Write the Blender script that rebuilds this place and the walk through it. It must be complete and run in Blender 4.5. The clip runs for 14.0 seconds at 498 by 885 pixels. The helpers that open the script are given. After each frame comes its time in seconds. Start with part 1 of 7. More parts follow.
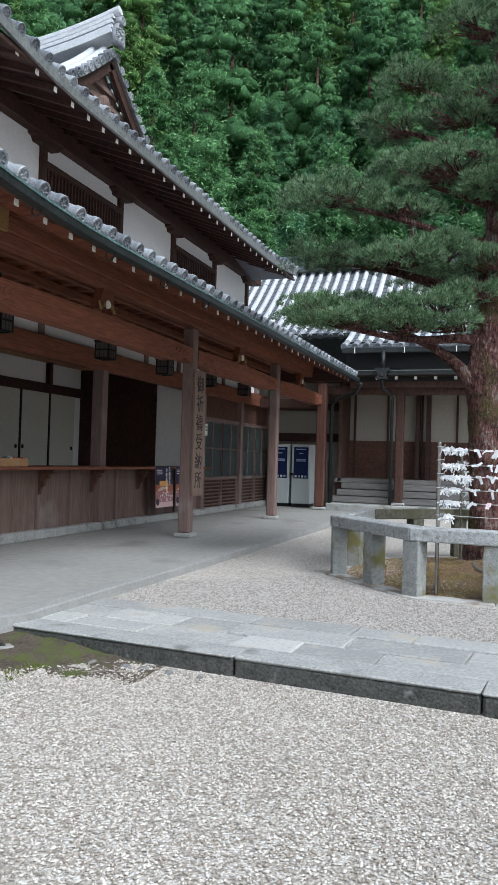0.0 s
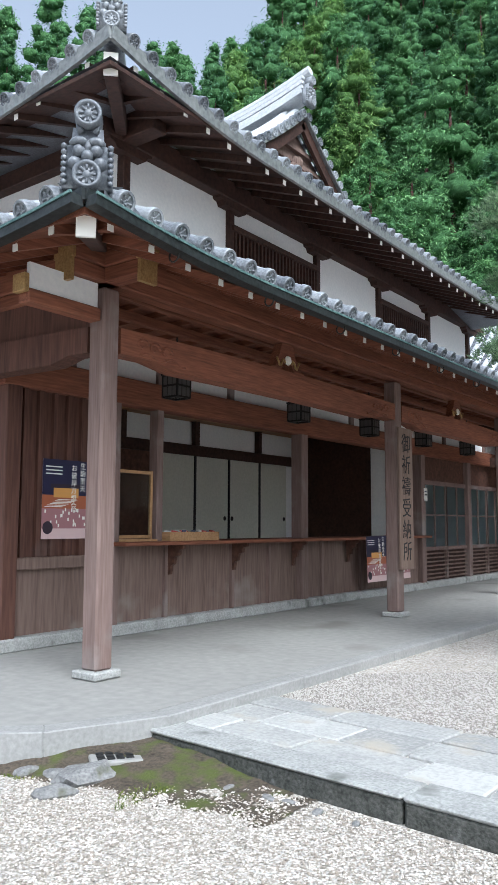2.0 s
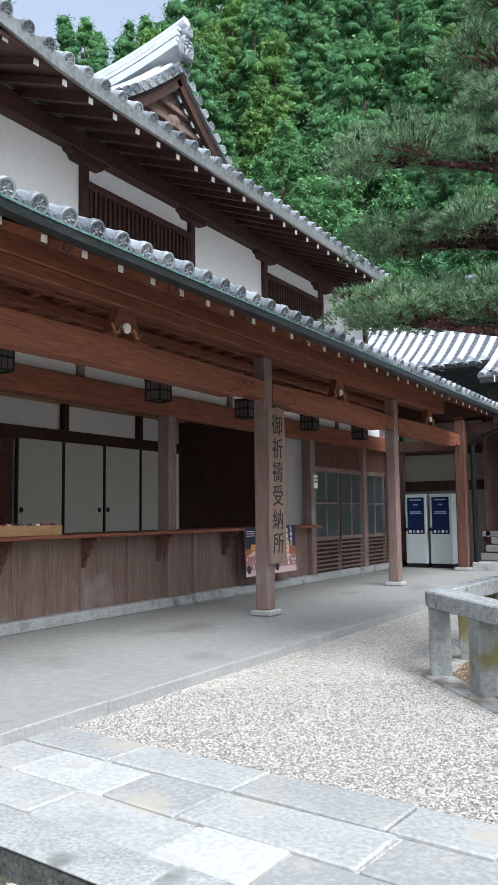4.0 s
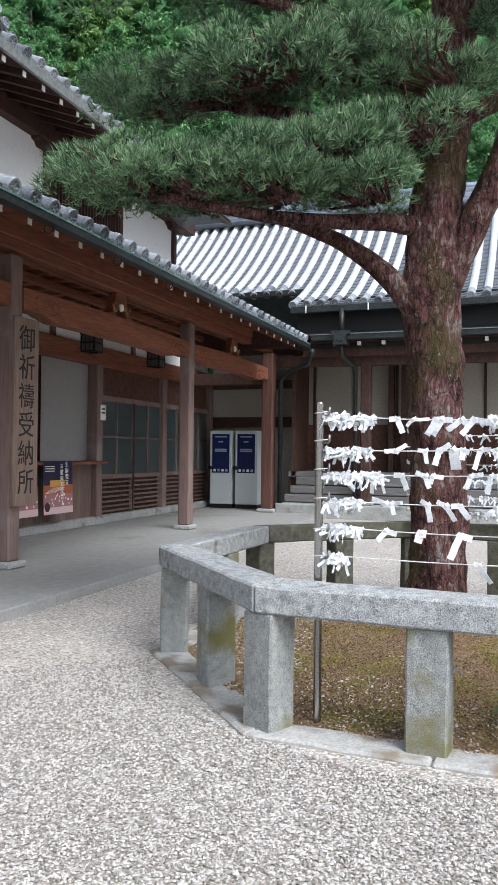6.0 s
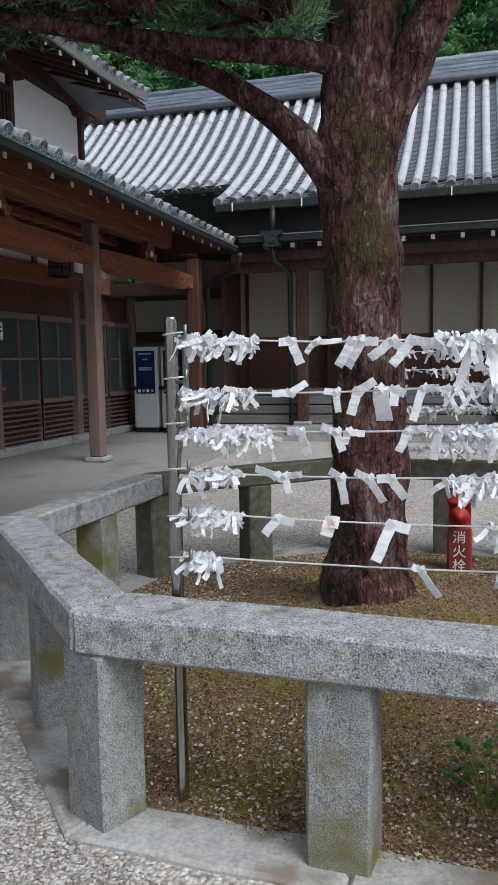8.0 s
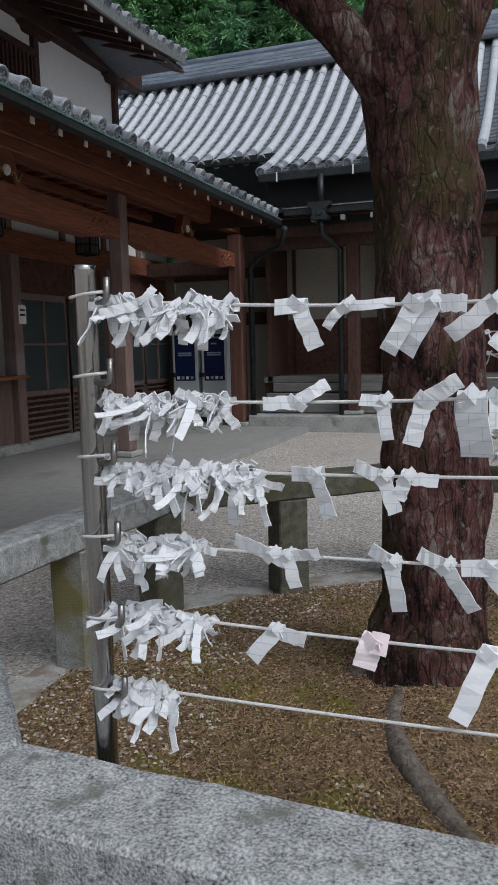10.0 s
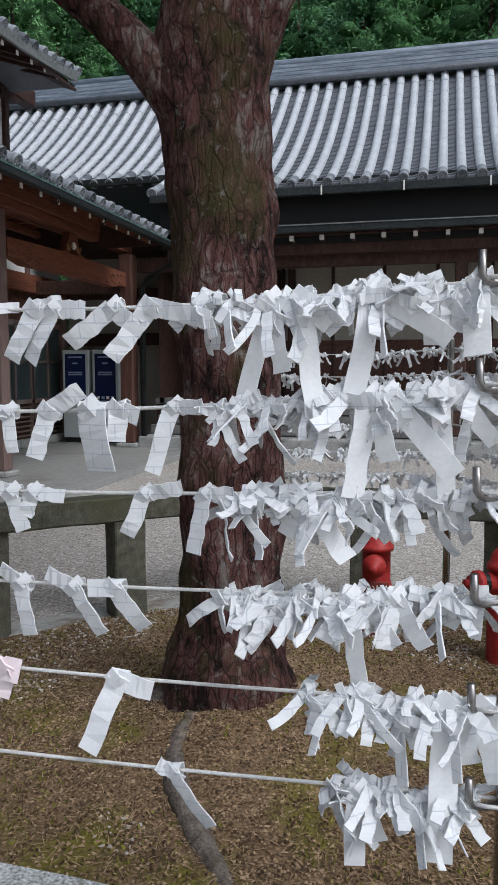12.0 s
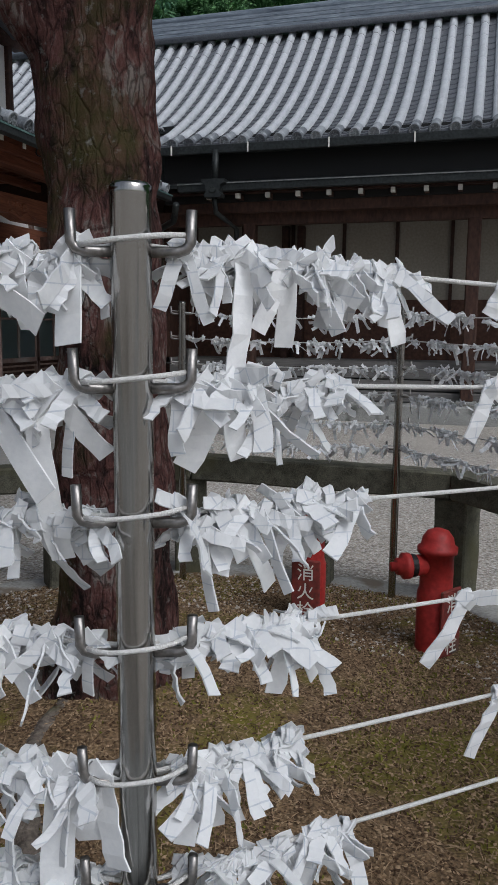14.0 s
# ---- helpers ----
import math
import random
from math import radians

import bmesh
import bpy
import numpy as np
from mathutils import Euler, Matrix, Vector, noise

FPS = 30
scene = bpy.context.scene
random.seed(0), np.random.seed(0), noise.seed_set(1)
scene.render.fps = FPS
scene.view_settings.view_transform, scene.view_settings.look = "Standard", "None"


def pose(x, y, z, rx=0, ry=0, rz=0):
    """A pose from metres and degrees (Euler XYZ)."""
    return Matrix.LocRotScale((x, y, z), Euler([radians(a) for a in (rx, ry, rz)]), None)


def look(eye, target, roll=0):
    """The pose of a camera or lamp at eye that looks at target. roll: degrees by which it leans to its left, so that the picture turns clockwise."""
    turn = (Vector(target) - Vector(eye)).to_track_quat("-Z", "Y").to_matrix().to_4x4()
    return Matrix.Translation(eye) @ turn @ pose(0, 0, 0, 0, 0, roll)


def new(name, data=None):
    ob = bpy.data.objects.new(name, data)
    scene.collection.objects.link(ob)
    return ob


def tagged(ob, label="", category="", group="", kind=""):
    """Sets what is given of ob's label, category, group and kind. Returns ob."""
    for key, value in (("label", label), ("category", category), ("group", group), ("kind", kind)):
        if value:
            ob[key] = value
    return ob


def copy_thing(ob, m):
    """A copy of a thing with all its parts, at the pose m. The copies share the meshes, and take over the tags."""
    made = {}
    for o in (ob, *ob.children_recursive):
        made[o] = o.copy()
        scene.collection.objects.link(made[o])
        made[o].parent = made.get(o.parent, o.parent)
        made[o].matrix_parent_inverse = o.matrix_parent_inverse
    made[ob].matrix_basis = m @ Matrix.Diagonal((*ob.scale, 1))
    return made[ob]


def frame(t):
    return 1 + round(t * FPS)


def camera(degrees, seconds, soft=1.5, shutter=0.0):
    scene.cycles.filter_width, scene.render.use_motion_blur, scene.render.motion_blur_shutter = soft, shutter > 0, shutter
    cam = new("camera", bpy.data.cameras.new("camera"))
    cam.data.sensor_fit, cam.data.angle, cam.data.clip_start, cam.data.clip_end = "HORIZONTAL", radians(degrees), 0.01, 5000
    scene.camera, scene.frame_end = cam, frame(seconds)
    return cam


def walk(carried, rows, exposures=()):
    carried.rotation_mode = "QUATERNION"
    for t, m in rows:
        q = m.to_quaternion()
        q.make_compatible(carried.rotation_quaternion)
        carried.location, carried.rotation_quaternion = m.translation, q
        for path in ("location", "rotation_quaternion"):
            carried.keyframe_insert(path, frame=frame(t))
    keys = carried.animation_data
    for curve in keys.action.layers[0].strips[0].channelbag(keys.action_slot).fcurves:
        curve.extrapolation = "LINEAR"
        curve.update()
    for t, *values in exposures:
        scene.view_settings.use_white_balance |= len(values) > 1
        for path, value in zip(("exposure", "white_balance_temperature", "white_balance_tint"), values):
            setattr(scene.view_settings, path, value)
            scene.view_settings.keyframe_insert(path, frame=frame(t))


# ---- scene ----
cam = camera(35.6, 14.0, soft=0.75)
PATH = [
    (0, (0.292, -0.256, 1.461), (-0.365, 1.633, 1.504), 1.7),
    (0.5, (0.389, 0.041, 1.48), (-0.392, 1.882, 1.522), 1.8),
    (0.7, (0.404, 0.201, 1.485), (-0.45, 2.009, 1.534), 1.9),
    (1, (0.377, 0.427, 1.47), (-0.575, 2.184, 1.548), 1.7),
    (1.5, (0.357, 0.799, 1.476), (-0.749, 2.457, 1.636), 0.8),
    (2, (0.308, 1.13, 1.474), (-0.888, 2.719, 1.684), 0.2),
    (2.2, (0.292, 1.263, 1.487), (-0.915, 2.842, 1.711), -0.0),
    (4.3, (0.431, 2.933, 1.476), (-0.572, 4.655, 1.644), -0.2),
    (4.5, (0.426, 3.118, 1.472), (-0.55, 4.857, 1.628), 0.2),
    (5, (0.449, 3.632, 1.427), (-0.449, 5.415, 1.543), 0.3),
    (5.5, (0.471, 4.074, 1.433), (-0.317, 5.911, 1.491), 0.8),
    (6, (0.506, 4.576, 1.453), (-0.17, 6.458, 1.476), 0.6),
    (6.5, (0.472, 5.007, 1.436), (-0.123, 6.916, 1.41), 0.6),
    (7, (0.442, 5.411, 1.456), (-0.114, 7.329, 1.355), -0.1),
    (7.5, (0.456, 5.847, 1.541), (-0.085, 7.766, 1.385), -0.5),
    (8, (0.433, 6.148, 1.562), (-0.118, 8.059, 1.358), -1.0),
    (8.2, (0.405, 6.282, 1.572), (-0.168, 8.186, 1.356), -1.1),
    (10.3, (0.245, 7.392, 1.557), (-0.44, 9.254, 1.304), -1.5),
    (10.5, (0.295, 7.419, 1.568), (-0.377, 9.282, 1.291), -1.3),
    (11, (0.437, 7.476, 1.534), (-0.189, 9.356, 1.266), -1.5),
    (11.5, (0.57, 7.486, 1.532), (0.029, 9.398, 1.303), -0.8),
    (12, (0.68, 7.512, 1.529), (0.205, 9.446, 1.344), -0.1),
    (12.5, (0.79, 7.597, 1.528), (0.388, 9.547, 1.347), -0.1),
    (13, (0.933, 7.724, 1.558), (0.543, 9.677, 1.368), 0.3),
    (13.5, (1.043, 7.795, 1.577), (0.6, 9.731, 1.334), 0.0),
    (14, (1.157, 7.877, 1.569), (0.601, 9.776, 1.277), 0.5),
]
walk(cam, [(t, look(eye, target, roll)) for t, eye, target, roll in PATH],
     exposures=((0, 0.5, 5750, 6), (2.2, 0.98, 5700, 6), (5, 1.08, 5850, 7), (6, 0.78, 5900, 9), (7.5, 0.16, 5900, 9), (10.5, -0.38, 5950, 9), (12.0, -0.2, 5900, 9), (12.8, -0.58, 5950, 9), (14, -0.66, 6000, 9)))

# ---- light ----
world = bpy.data.worlds.new("world")
scene.world = world
world.use_nodes = True
wn = world.node_tree.nodes
wl = world.node_tree.links
sky = wn.new("ShaderNodeTexSky")
sky.sky_type = "NISHITA"
sky.sun_disc = False
SUN_EL, SUN_AZ = radians(50), radians(122)
sky.sun_elevation, sky.sun_rotation = SUN_EL, SUN_AZ
sky.air_density, sky.dust_density, sky.ozone_density = 1.0, 4.0, 1.0
hsv = wn.new("ShaderNodeHueSaturation")
hsv.inputs["Saturation"].default_value = 0.42
wl.new(sky.outputs["Color"], hsv.inputs["Color"])
wl.new(hsv.outputs["Color"], wn["Background"].inputs["Color"])
wn["Background"].inputs["Strength"].default_value = 0.15
sun = new("sun", bpy.data.lights.new("sun", "SUN"))
sun.data.energy, sun.data.angle, sun.data.color = 1.5, radians(30), (1.0, 0.985, 0.965)
sun_way = Vector((math.sin(SUN_AZ) * math.cos(SUN_EL), math.cos(SUN_AZ) * math.cos(SUN_EL), math.sin(SUN_EL)))
sun.matrix_world = look(tuple(sun_way * 80), (0, 0, 0))

# ---- helpers for shapes ----
def box(bm, x0, x1, y0, y1, z0, z1):
    v = [bm.verts.new(p) for p in ((x0, y0, z0), (x1, y0, z0), (x1, y1, z0), (x0, y1, z0), (x0, y0, z1), (x1, y0, z1), (x1, y1, z1), (x0, y1, z1))]
    for f in ((3, 2, 1, 0), (4, 5, 6, 7), (0, 1, 5, 4), (1, 2, 6, 5), (2, 3, 7, 6), (3, 0, 4, 7)):
        bm.faces.new([v[i] for i in f])
    return v


def obox(bm, m, sx, sy, sz):
    """A box of the given full sizes, centred on the pose m."""
    v = box(bm, -sx / 2, sx / 2, -sy / 2, sy / 2, -sz / 2, sz / 2)
    for p in v:
        p.co = m @ p.co
    return v


def beam(bm, a, b, w, h, roll=0):
    """A straight bar from a to b, w wide and h high."""
    a, b = Vector(a), Vector(b)
    d = b - a
    up = Vector((0, 0, 1)) if abs(d.normalized().z) < 0.99 else Vector((0, 1, 0))
    side = d.cross(up).normalized()
    up = side.cross(d).normalized()
    m = Matrix((side, d.normalized(), up)).transposed().to_4x4()
    m.translation = (a + b) / 2
    return obox(bm, m, w, d.length, h)


def tube(bm, pts, radii, seg=8, cap=True, wob=0.0, seed=0):
    """A bent round bar through the points."""
    rnd = random.Random(seed)
    pts = [Vector(p) for p in pts]
    if not hasattr(radii, "__len__"):
        radii = [radii] * len(pts)
    rings = []
    side = None
    for i, p in enumerate(pts):
        d = (pts[min(i + 1, len(pts) - 1)] - pts[max(i - 1, 0)]).normalized()
        if side is None:
            side = d.orthogonal().normalized()
        side = (side - d * side.dot(d)).normalized()
        oth = d.cross(side)
        ring = []
        for k in range(seg):
            a = 2 * math.pi * k / seg
            r = radii[i] * (1 + wob * rnd.uniform(-1, 1))
            ring.append(bm.verts.new(p + (side * math.cos(a) + oth * math.sin(a)) * r))
        rings.append(ring)
    for r0, r1 in zip(rings, rings[1:]):
        for k in range(seg):
            bm.faces.new((r0[k], r0[(k + 1) % seg], r1[(k + 1) % seg], r1[k]))
    if cap:
        bm.faces.new(rings[0][::-1])
        bm.faces.new(rings[-1])
    return rings


def lathe(bm, profile, seg=16, m=Matrix()):
    """A turned shape: (radius, height) pairs round the local z axis."""
    rings = []
    for r, z in profile:
        if r < 1e-6:
            rings.append([bm.verts.new(m @ Vector((0, 0, z)))])
        else:
            rings.append([bm.verts.new(m @ Vector((r * math.cos(2 * math.pi * k / seg), r * math.sin(2 * math.pi * k / seg), z))) for k in range(seg)])
    for r0, r1 in zip(rings, rings[1:]):
        for k in range(seg):
            k2 = (k + 1) % seg
            if len(r0) == 1 and len(r1) > 1:
                bm.faces.new((r0[0], r1[k], r1[k2]))
            elif len(r1) == 1 and len(r0) > 1:
                bm.faces.new((r0[k], r0[k2], r1[0]))
            elif len(r0) > 1:
                bm.faces.new((r0[k], r0[k2], r1[k2], r1[k]))


def prism(bm, outline, m, depth):
    """A flat outline in the local xy plane, given thickness along local z."""
    a = [bm.verts.new(m @ Vector((x, y, 0))) for x, y in outline]
    b = [bm.verts.new(m @ Vector((x, y, depth))) for x, y in outline]
    bm.faces.new(a[::-1])
    bm.faces.new(b)
    for i in range(len(a)):
        j = (i + 1) % len(a)
        bm.faces.new((a[i], a[j], b[j], b[i]))


def bevel(bm, w, seg=1):
    bmesh.ops.bevel(bm, geom=bm.edges[:], offset=w, segments=seg, affect="EDGES", clamp_overlap=True)
    return bm


def finish(name, bm, material, smooth=False):
    bmesh.ops.recalc_face_normals(bm, faces=bm.faces[:])
    me = bpy.data.meshes.new(name)
    bm.to_mesh(me)
    bm.free()
    if smooth:
        for p in me.polygons:
            p.use_smooth = True
    me.materials.append(material)
    return me


def part(name, bm, material, parent=None, label="", smooth=False):
    ob = new(name, finish(name, bm, material, smooth))
    if parent is not None:
        ob.parent = parent
    if label:
        ob["label"] = label
    return ob


def shared(name, me, parent, m):
    ob = new(name, me)
    ob.parent = parent
    ob.matrix_basis = m
    return ob


def thing(name, place=(0, 0, 0), label="", category="", group="", kind=""):
    ob = new(name)
    ob.location = place
    ob.empty_display_size = 0.1
    return tagged(ob, label, category, group, kind)


def raw(name, verts, faces, material, parent=None, smooth=False):
    me = bpy.data.meshes.new(name)
    me.from_pydata(verts, [], faces)
    me.materials.append(material)
    if smooth:
        me.polygons.foreach_set("use_smooth", [True] * len(me.polygons))
    ob = new(name, me)
    if parent is not None:
        ob.parent = parent
    return ob


# ---- materials ----
def mat(name, dark, light, rough=0.7, scale=(6, 6, 6), fine=8.0, bump=0.25, dist=0.01, metal=0.0, spots=None, spot_scale=3.0, spot_amount=0.55, rand=0.0, island=False, spec=0.35, detail=6, large=0.35):
    """Two scales of noise between a dark and a light base colour, optional patches of a third colour, fine relief."""
    m = bpy.data.materials.new(name)
    m.use_nodes = True
    n, l = m.node_tree.nodes, m.node_tree.links
    bsdf = n["Principled BSDF"]
    co = n.new("ShaderNodeTexCoord")
    mp = n.new("ShaderNodeMapping")
    mp.inputs["Scale"].default_value = scale
    l.new(co.outputs["Object"], mp.inputs["Vector"])
    a = n.new("ShaderNodeTexNoise")
    a.inputs["Scale"].default_value, a.inputs["Detail"].default_value = 1.0, detail
    b = n.new("ShaderNodeTexNoise")
    b.inputs["Scale"].default_value, b.inputs["Detail"].default_value = fine, 4
    l.new(mp.outputs["Vector"], a.inputs["Vector"])
    l.new(mp.outputs["Vector"], b.inputs["Vector"])
    mix = n.new("ShaderNodeMath")
    mix.operation = "MULTIPLY_ADD"
    mix.inputs[1].default_value = large
    l.new(a.outputs["Fac"], mix.inputs[0])
    sc = n.new("ShaderNodeMath")
    sc.operation = "MULTIPLY"
    sc.inputs[1].default_value = 1 - large
    l.new(b.outputs["Fac"], sc.inputs[0])
    l.new(sc.outputs[0], mix.inputs[2])
    val = mix.outputs[0]
    if rand:
        info = n.new("ShaderNodeNewGeometry" if island else "ShaderNodeObjectInfo")
        ra = n.new("ShaderNodeMath")
        ra.operation = "MULTIPLY_ADD"
        ra.inputs[1].default_value = rand
        l.new(info.outputs["Random Per Island" if island else "Random"], ra.inputs[0])
        sub = n.new("ShaderNodeMath")
        sub.operation = "SUBTRACT"
        sub.inputs[1].default_value = rand / 2
        l.new(val, sub.inputs[0])
        l.new(sub.outputs[0], ra.inputs[2])
        val = ra.outputs[0]
    ramp = n.new("ShaderNodeValToRGB")
    ramp.color_ramp.elements[0].position, ramp.color_ramp.elements[1].position = 0.3, 0.7
    ramp.color_ramp.elements[0].color, ramp.color_ramp.elements[1].color = (*dark, 1), (*light, 1)
    l.new(val, ramp.inputs["Fac"])
    col = ramp.outputs["Color"]
    if spots:
        c = n.new("ShaderNodeTexNoise")
        c.inputs["Scale"].default_value, c.inputs["Detail"].default_value = spot_scale, 8
        l.new(co.outputs["Object"], c.inputs["Vector"])
        r2 = n.new("ShaderNodeValToRGB")
        r2.color_ramp.elements[0].position, r2.color_ramp.elements[1].position = spot_amount, spot_amount + 0.12
        l.new(c.outputs["Fac"], r2.inputs["Fac"])
        mx = n.new("ShaderNodeMix")
        mx.data_type = "RGBA"
        l.new(r2.outputs["Color"], mx.inputs[0])
        l.new(col, mx.inputs[6])
        mx.inputs[7].default_value = (*spots, 1)
        col = mx.outputs[2]
    l.new(col, bsdf.inputs["Base Color"])
    bsdf.inputs["Roughness"].default_value, bsdf.inputs["Metallic"].default_value = rough, metal
    bsdf.inputs["Specular IOR Level"].default_value = spec
    if bump:
        bp = n.new("ShaderNodeBump")
        bp.inputs["Strength"].default_value, bp.inputs["Distance"].default_value = bump, dist
        l.new(val, bp.inputs["Height"])
        l.new(bp.outputs["Normal"], bsdf.inputs["Normal"])
    return m


def plain(name, colour, rough=0.5, metal=0.0, spec=0.4):
    m = bpy.data.materials.new(name)
    m.use_nodes = True
    b = m.node_tree.nodes["Principled BSDF"]
    b.inputs["Base Color"].default_value = (*colour, 1)
    b.inputs["Roughness"].default_value, b.inputs["Metallic"].default_value = rough, metal
    b.inputs["Specular IOR Level"].default_value = spec
    return m


wood_z = mat("wood_upright", (0.125, 0.08, 0.068), (0.235, 0.165, 0.145), 0.72, (9, 9, 0.5), 6, 0.2, spots=(0.25, 0.215, 0.2), spot_scale=1.2, spot_amount=0.58)
wood_y = mat("wood_lengthwise", (0.095, 0.03, 0.017), (0.275, 0.103, 0.056), 0.7, (9, 0.6, 9), 6, 0.25)
wood_x = mat("wood_crosswise", (0.095, 0.03, 0.017), (0.275, 0.103, 0.056), 0.7, (0.6, 9, 9), 6, 0.25)
wood_dark = mat("wood_dark_stain", (0.018, 0.009, 0.007), (0.07, 0.032, 0.022), 0.7, (2, 2, 2), 8, 0.25)
wood_board = mat("wood_weathered_board", (0.105, 0.066, 0.052), (0.215, 0.15, 0.125), 0.78, (5, 5, 0.4), 6, 0.2, spots=(0.25, 0.215, 0.195), spot_scale=0.9, spot_amount=0.6)
wood_red = mat("wood_red_brown_board", (0.045, 0.019, 0.013), (0.14, 0.064, 0.046), 0.7, (6, 6, 0.4), 6, 0.2, spots=(0.12, 0.08, 0.068), spot_scale=1.1, spot_amount=0.6)
wood_hall = mat("wood_hall_dark_brown", (0.028, 0.014, 0.01), (0.1, 0.05, 0.036), 0.72, (3, 3, 1.2), 8, 0.25)
wood_pale = mat("wood_pale", (0.28, 0.15, 0.07), (0.5, 0.3, 0.15), 0.55, (1, 6, 6), 6, 0.15)
wood_step = mat("wood_step_grey", (0.1, 0.095, 0.092), (0.22, 0.21, 0.2), 0.85, (0.6, 8, 8), 6, 0.3)
plaster = mat("plaster_white", (0.7, 0.705, 0.715), (0.82, 0.815, 0.8), 0.9, (0.8, 0.8, 0.8), 30, 0.03)
# hall plaster: cream lowered in tone to carry the shade under the eave
plaster_old_shade = mat("plaster_aged_shade", (0.27, 0.245, 0.205), (0.4, 0.37, 0.32), 0.9, (0.8, 0.8, 0.8), 30, 0.06)
tile = mat("roof_tile", (0.10, 0.11, 0.125), (0.30, 0.32, 0.34), 0.42, (5, 5, 5), 7, 0.3, spots=(0.42, 0.44, 0.46), spot_scale=7, spot_amount=0.6, rand=0.5, spec=0.5)
# sky sheen is put into the pale covers, gap shade into the dark pans
tile_pan_shade = mat("roof_pan_tile_shade", (0.06, 0.065, 0.075), (0.17, 0.18, 0.2), 0.5, (5, 5, 5), 7, 0.3, spec=0.5)
tile_cover_sheen = mat("roof_cover_tile_sheen", (0.44, 0.46, 0.49), (0.66, 0.68, 0.7), 0.33, (2.5, 2.5, 2.5), 7, 0.12, spots=(0.36, 0.37, 0.39), spot_scale=1.4, spot_amount=0.66, rand=0.12, spec=0.5)
copper_dark = mat("gutter_dark_metal", (0.012, 0.014, 0.014), (0.05, 0.056, 0.056), 0.42, (3, 3, 3), 8, 0.1, metal=0.4)
patina = mat("copper_patina", (0.05, 0.1, 0.1), (0.16, 0.26, 0.24), 0.6, (3, 3, 3), 8, 0.15, metal=0.3)
concrete = mat("concrete_floor", (0.235, 0.23, 0.215), (0.325, 0.315, 0.295), 0.85, (0.7, 0.7, 0.7), 14, 0.12, spots=(0.2, 0.19, 0.175), spot_scale=0.8, spot_amount=0.58, detail=9)
stone_kerb = mat("kerb_stone", (0.2, 0.2, 0.19), (0.44, 0.44, 0.42), 0.85, (4, 4, 4), 12, 0.5, spots=(0.13, 0.135, 0.12), spot_scale=3.0, spot_amount=0.58)
slab = mat("paving_slab", (0.26, 0.258, 0.248), (0.46, 0.455, 0.43), 0.82, (2.5, 2.5, 2.5), 14, 0.5, spots=(0.38, 0.345, 0.29), spot_scale=2.4, spot_amount=0.56, rand=0.35, detail=10)
granite = mat("granite_rough", (0.012, 0.014, 0.015), (0.62, 0.63, 0.62), 0.92, (24, 24, 24), 7, 0.8, 0.006, spots=(0.15, 0.15, 0.125), spot_scale=9, spot_amount=0.59, detail=9, large=0.3)
granite_post = mat("granite_mossy_post", (0.06, 0.064, 0.06), (0.48, 0.485, 0.46), 0.92, (26, 26, 26), 7, 0.8, 0.006, spots=(0.17, 0.155, 0.065), spot_scale=2.4, spot_amount=0.49, detail=9, large=0.25)
# algae-brown granite, also darkened to hold the shade at the fence's back
granite_old_shade = mat("granite_algae_shade", (0.03, 0.03, 0.024), (0.2, 0.19, 0.14), 0.95, (20, 20, 20), 8, 0.8, 0.008, spots=(0.1, 0.095, 0.055), spot_scale=2.2, spot_amount=0.57, detail=9, large=0.45)
border_mat = mat("border_stone_dirty", (0.27, 0.26, 0.24), (0.52, 0.51, 0.48), 0.9, (9, 9, 9), 7, 0.7, 0.01, spots=(0.24, 0.2, 0.155), spot_scale=4.0, spot_amount=0.5, detail=10)
pebble = mat("gravel_pebbles", (0.29, 0.25, 0.205), (0.6, 0.56, 0.505), 0.85, (30, 30, 30), 3, 0.2, rand=0.9, island=True)
mat_fascia = mat("fascia_grey_metal", (0.14, 0.15, 0.15), (0.3, 0.31, 0.3), 0.45, (2, 2, 2), 8, 0.1, metal=0.4)
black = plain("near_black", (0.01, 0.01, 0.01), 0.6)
white_end = plain("white_painted_end", (0.8, 0.78, 0.72), 0.7)
brass = mat("brass_cap", (0.25, 0.15, 0.06), (0.5, 0.33, 0.14), 0.5, (8, 8, 8), 6, 0.1, metal=0.5)
plaster_screen = mat("paper_screen", (0.5, 0.5, 0.44), (0.62, 0.61, 0.54), 0.9, (1, 1, 1), 20, 0.03)
wood_dark2 = mat("wood_dark_brown", (0.04, 0.018, 0.012), (0.13, 0.06, 0.04), 0.7, (2, 2, 2), 8, 0.25)
tile_ridge = mat("ridge_tile", (0.07, 0.09, 0.12), (0.36, 0.41, 0.47), 0.45, (1.6, 9, 14), 5, 0.35, spec=0.5, large=0.6)
charm_a, charm_b, charm_c = plain("charm_white", (0.7, 0.68, 0.65), 0.7), plain("charm_red", (0.4, 0.05, 0.05), 0.6), plain("charm_dark", (0.06, 0.06, 0.12), 0.6)
vm_white, vm_blue, vm_text = plain("machine_white", (0.52, 0.56, 0.56), 0.4), plain("machine_blue", (0.012, 0.02, 0.075), 0.25), plain("machine_text", (0.25, 0.32, 0.45), 0.5)


def glassy(name, colour, rough, alpha):
    m = plain(name, colour, rough)
    b = m.node_tree.nodes["Principled BSDF"]
    b.inputs["Transmission Weight"].default_value = alpha
    b.inputs["IOR"].default_value = 1.45
    return m


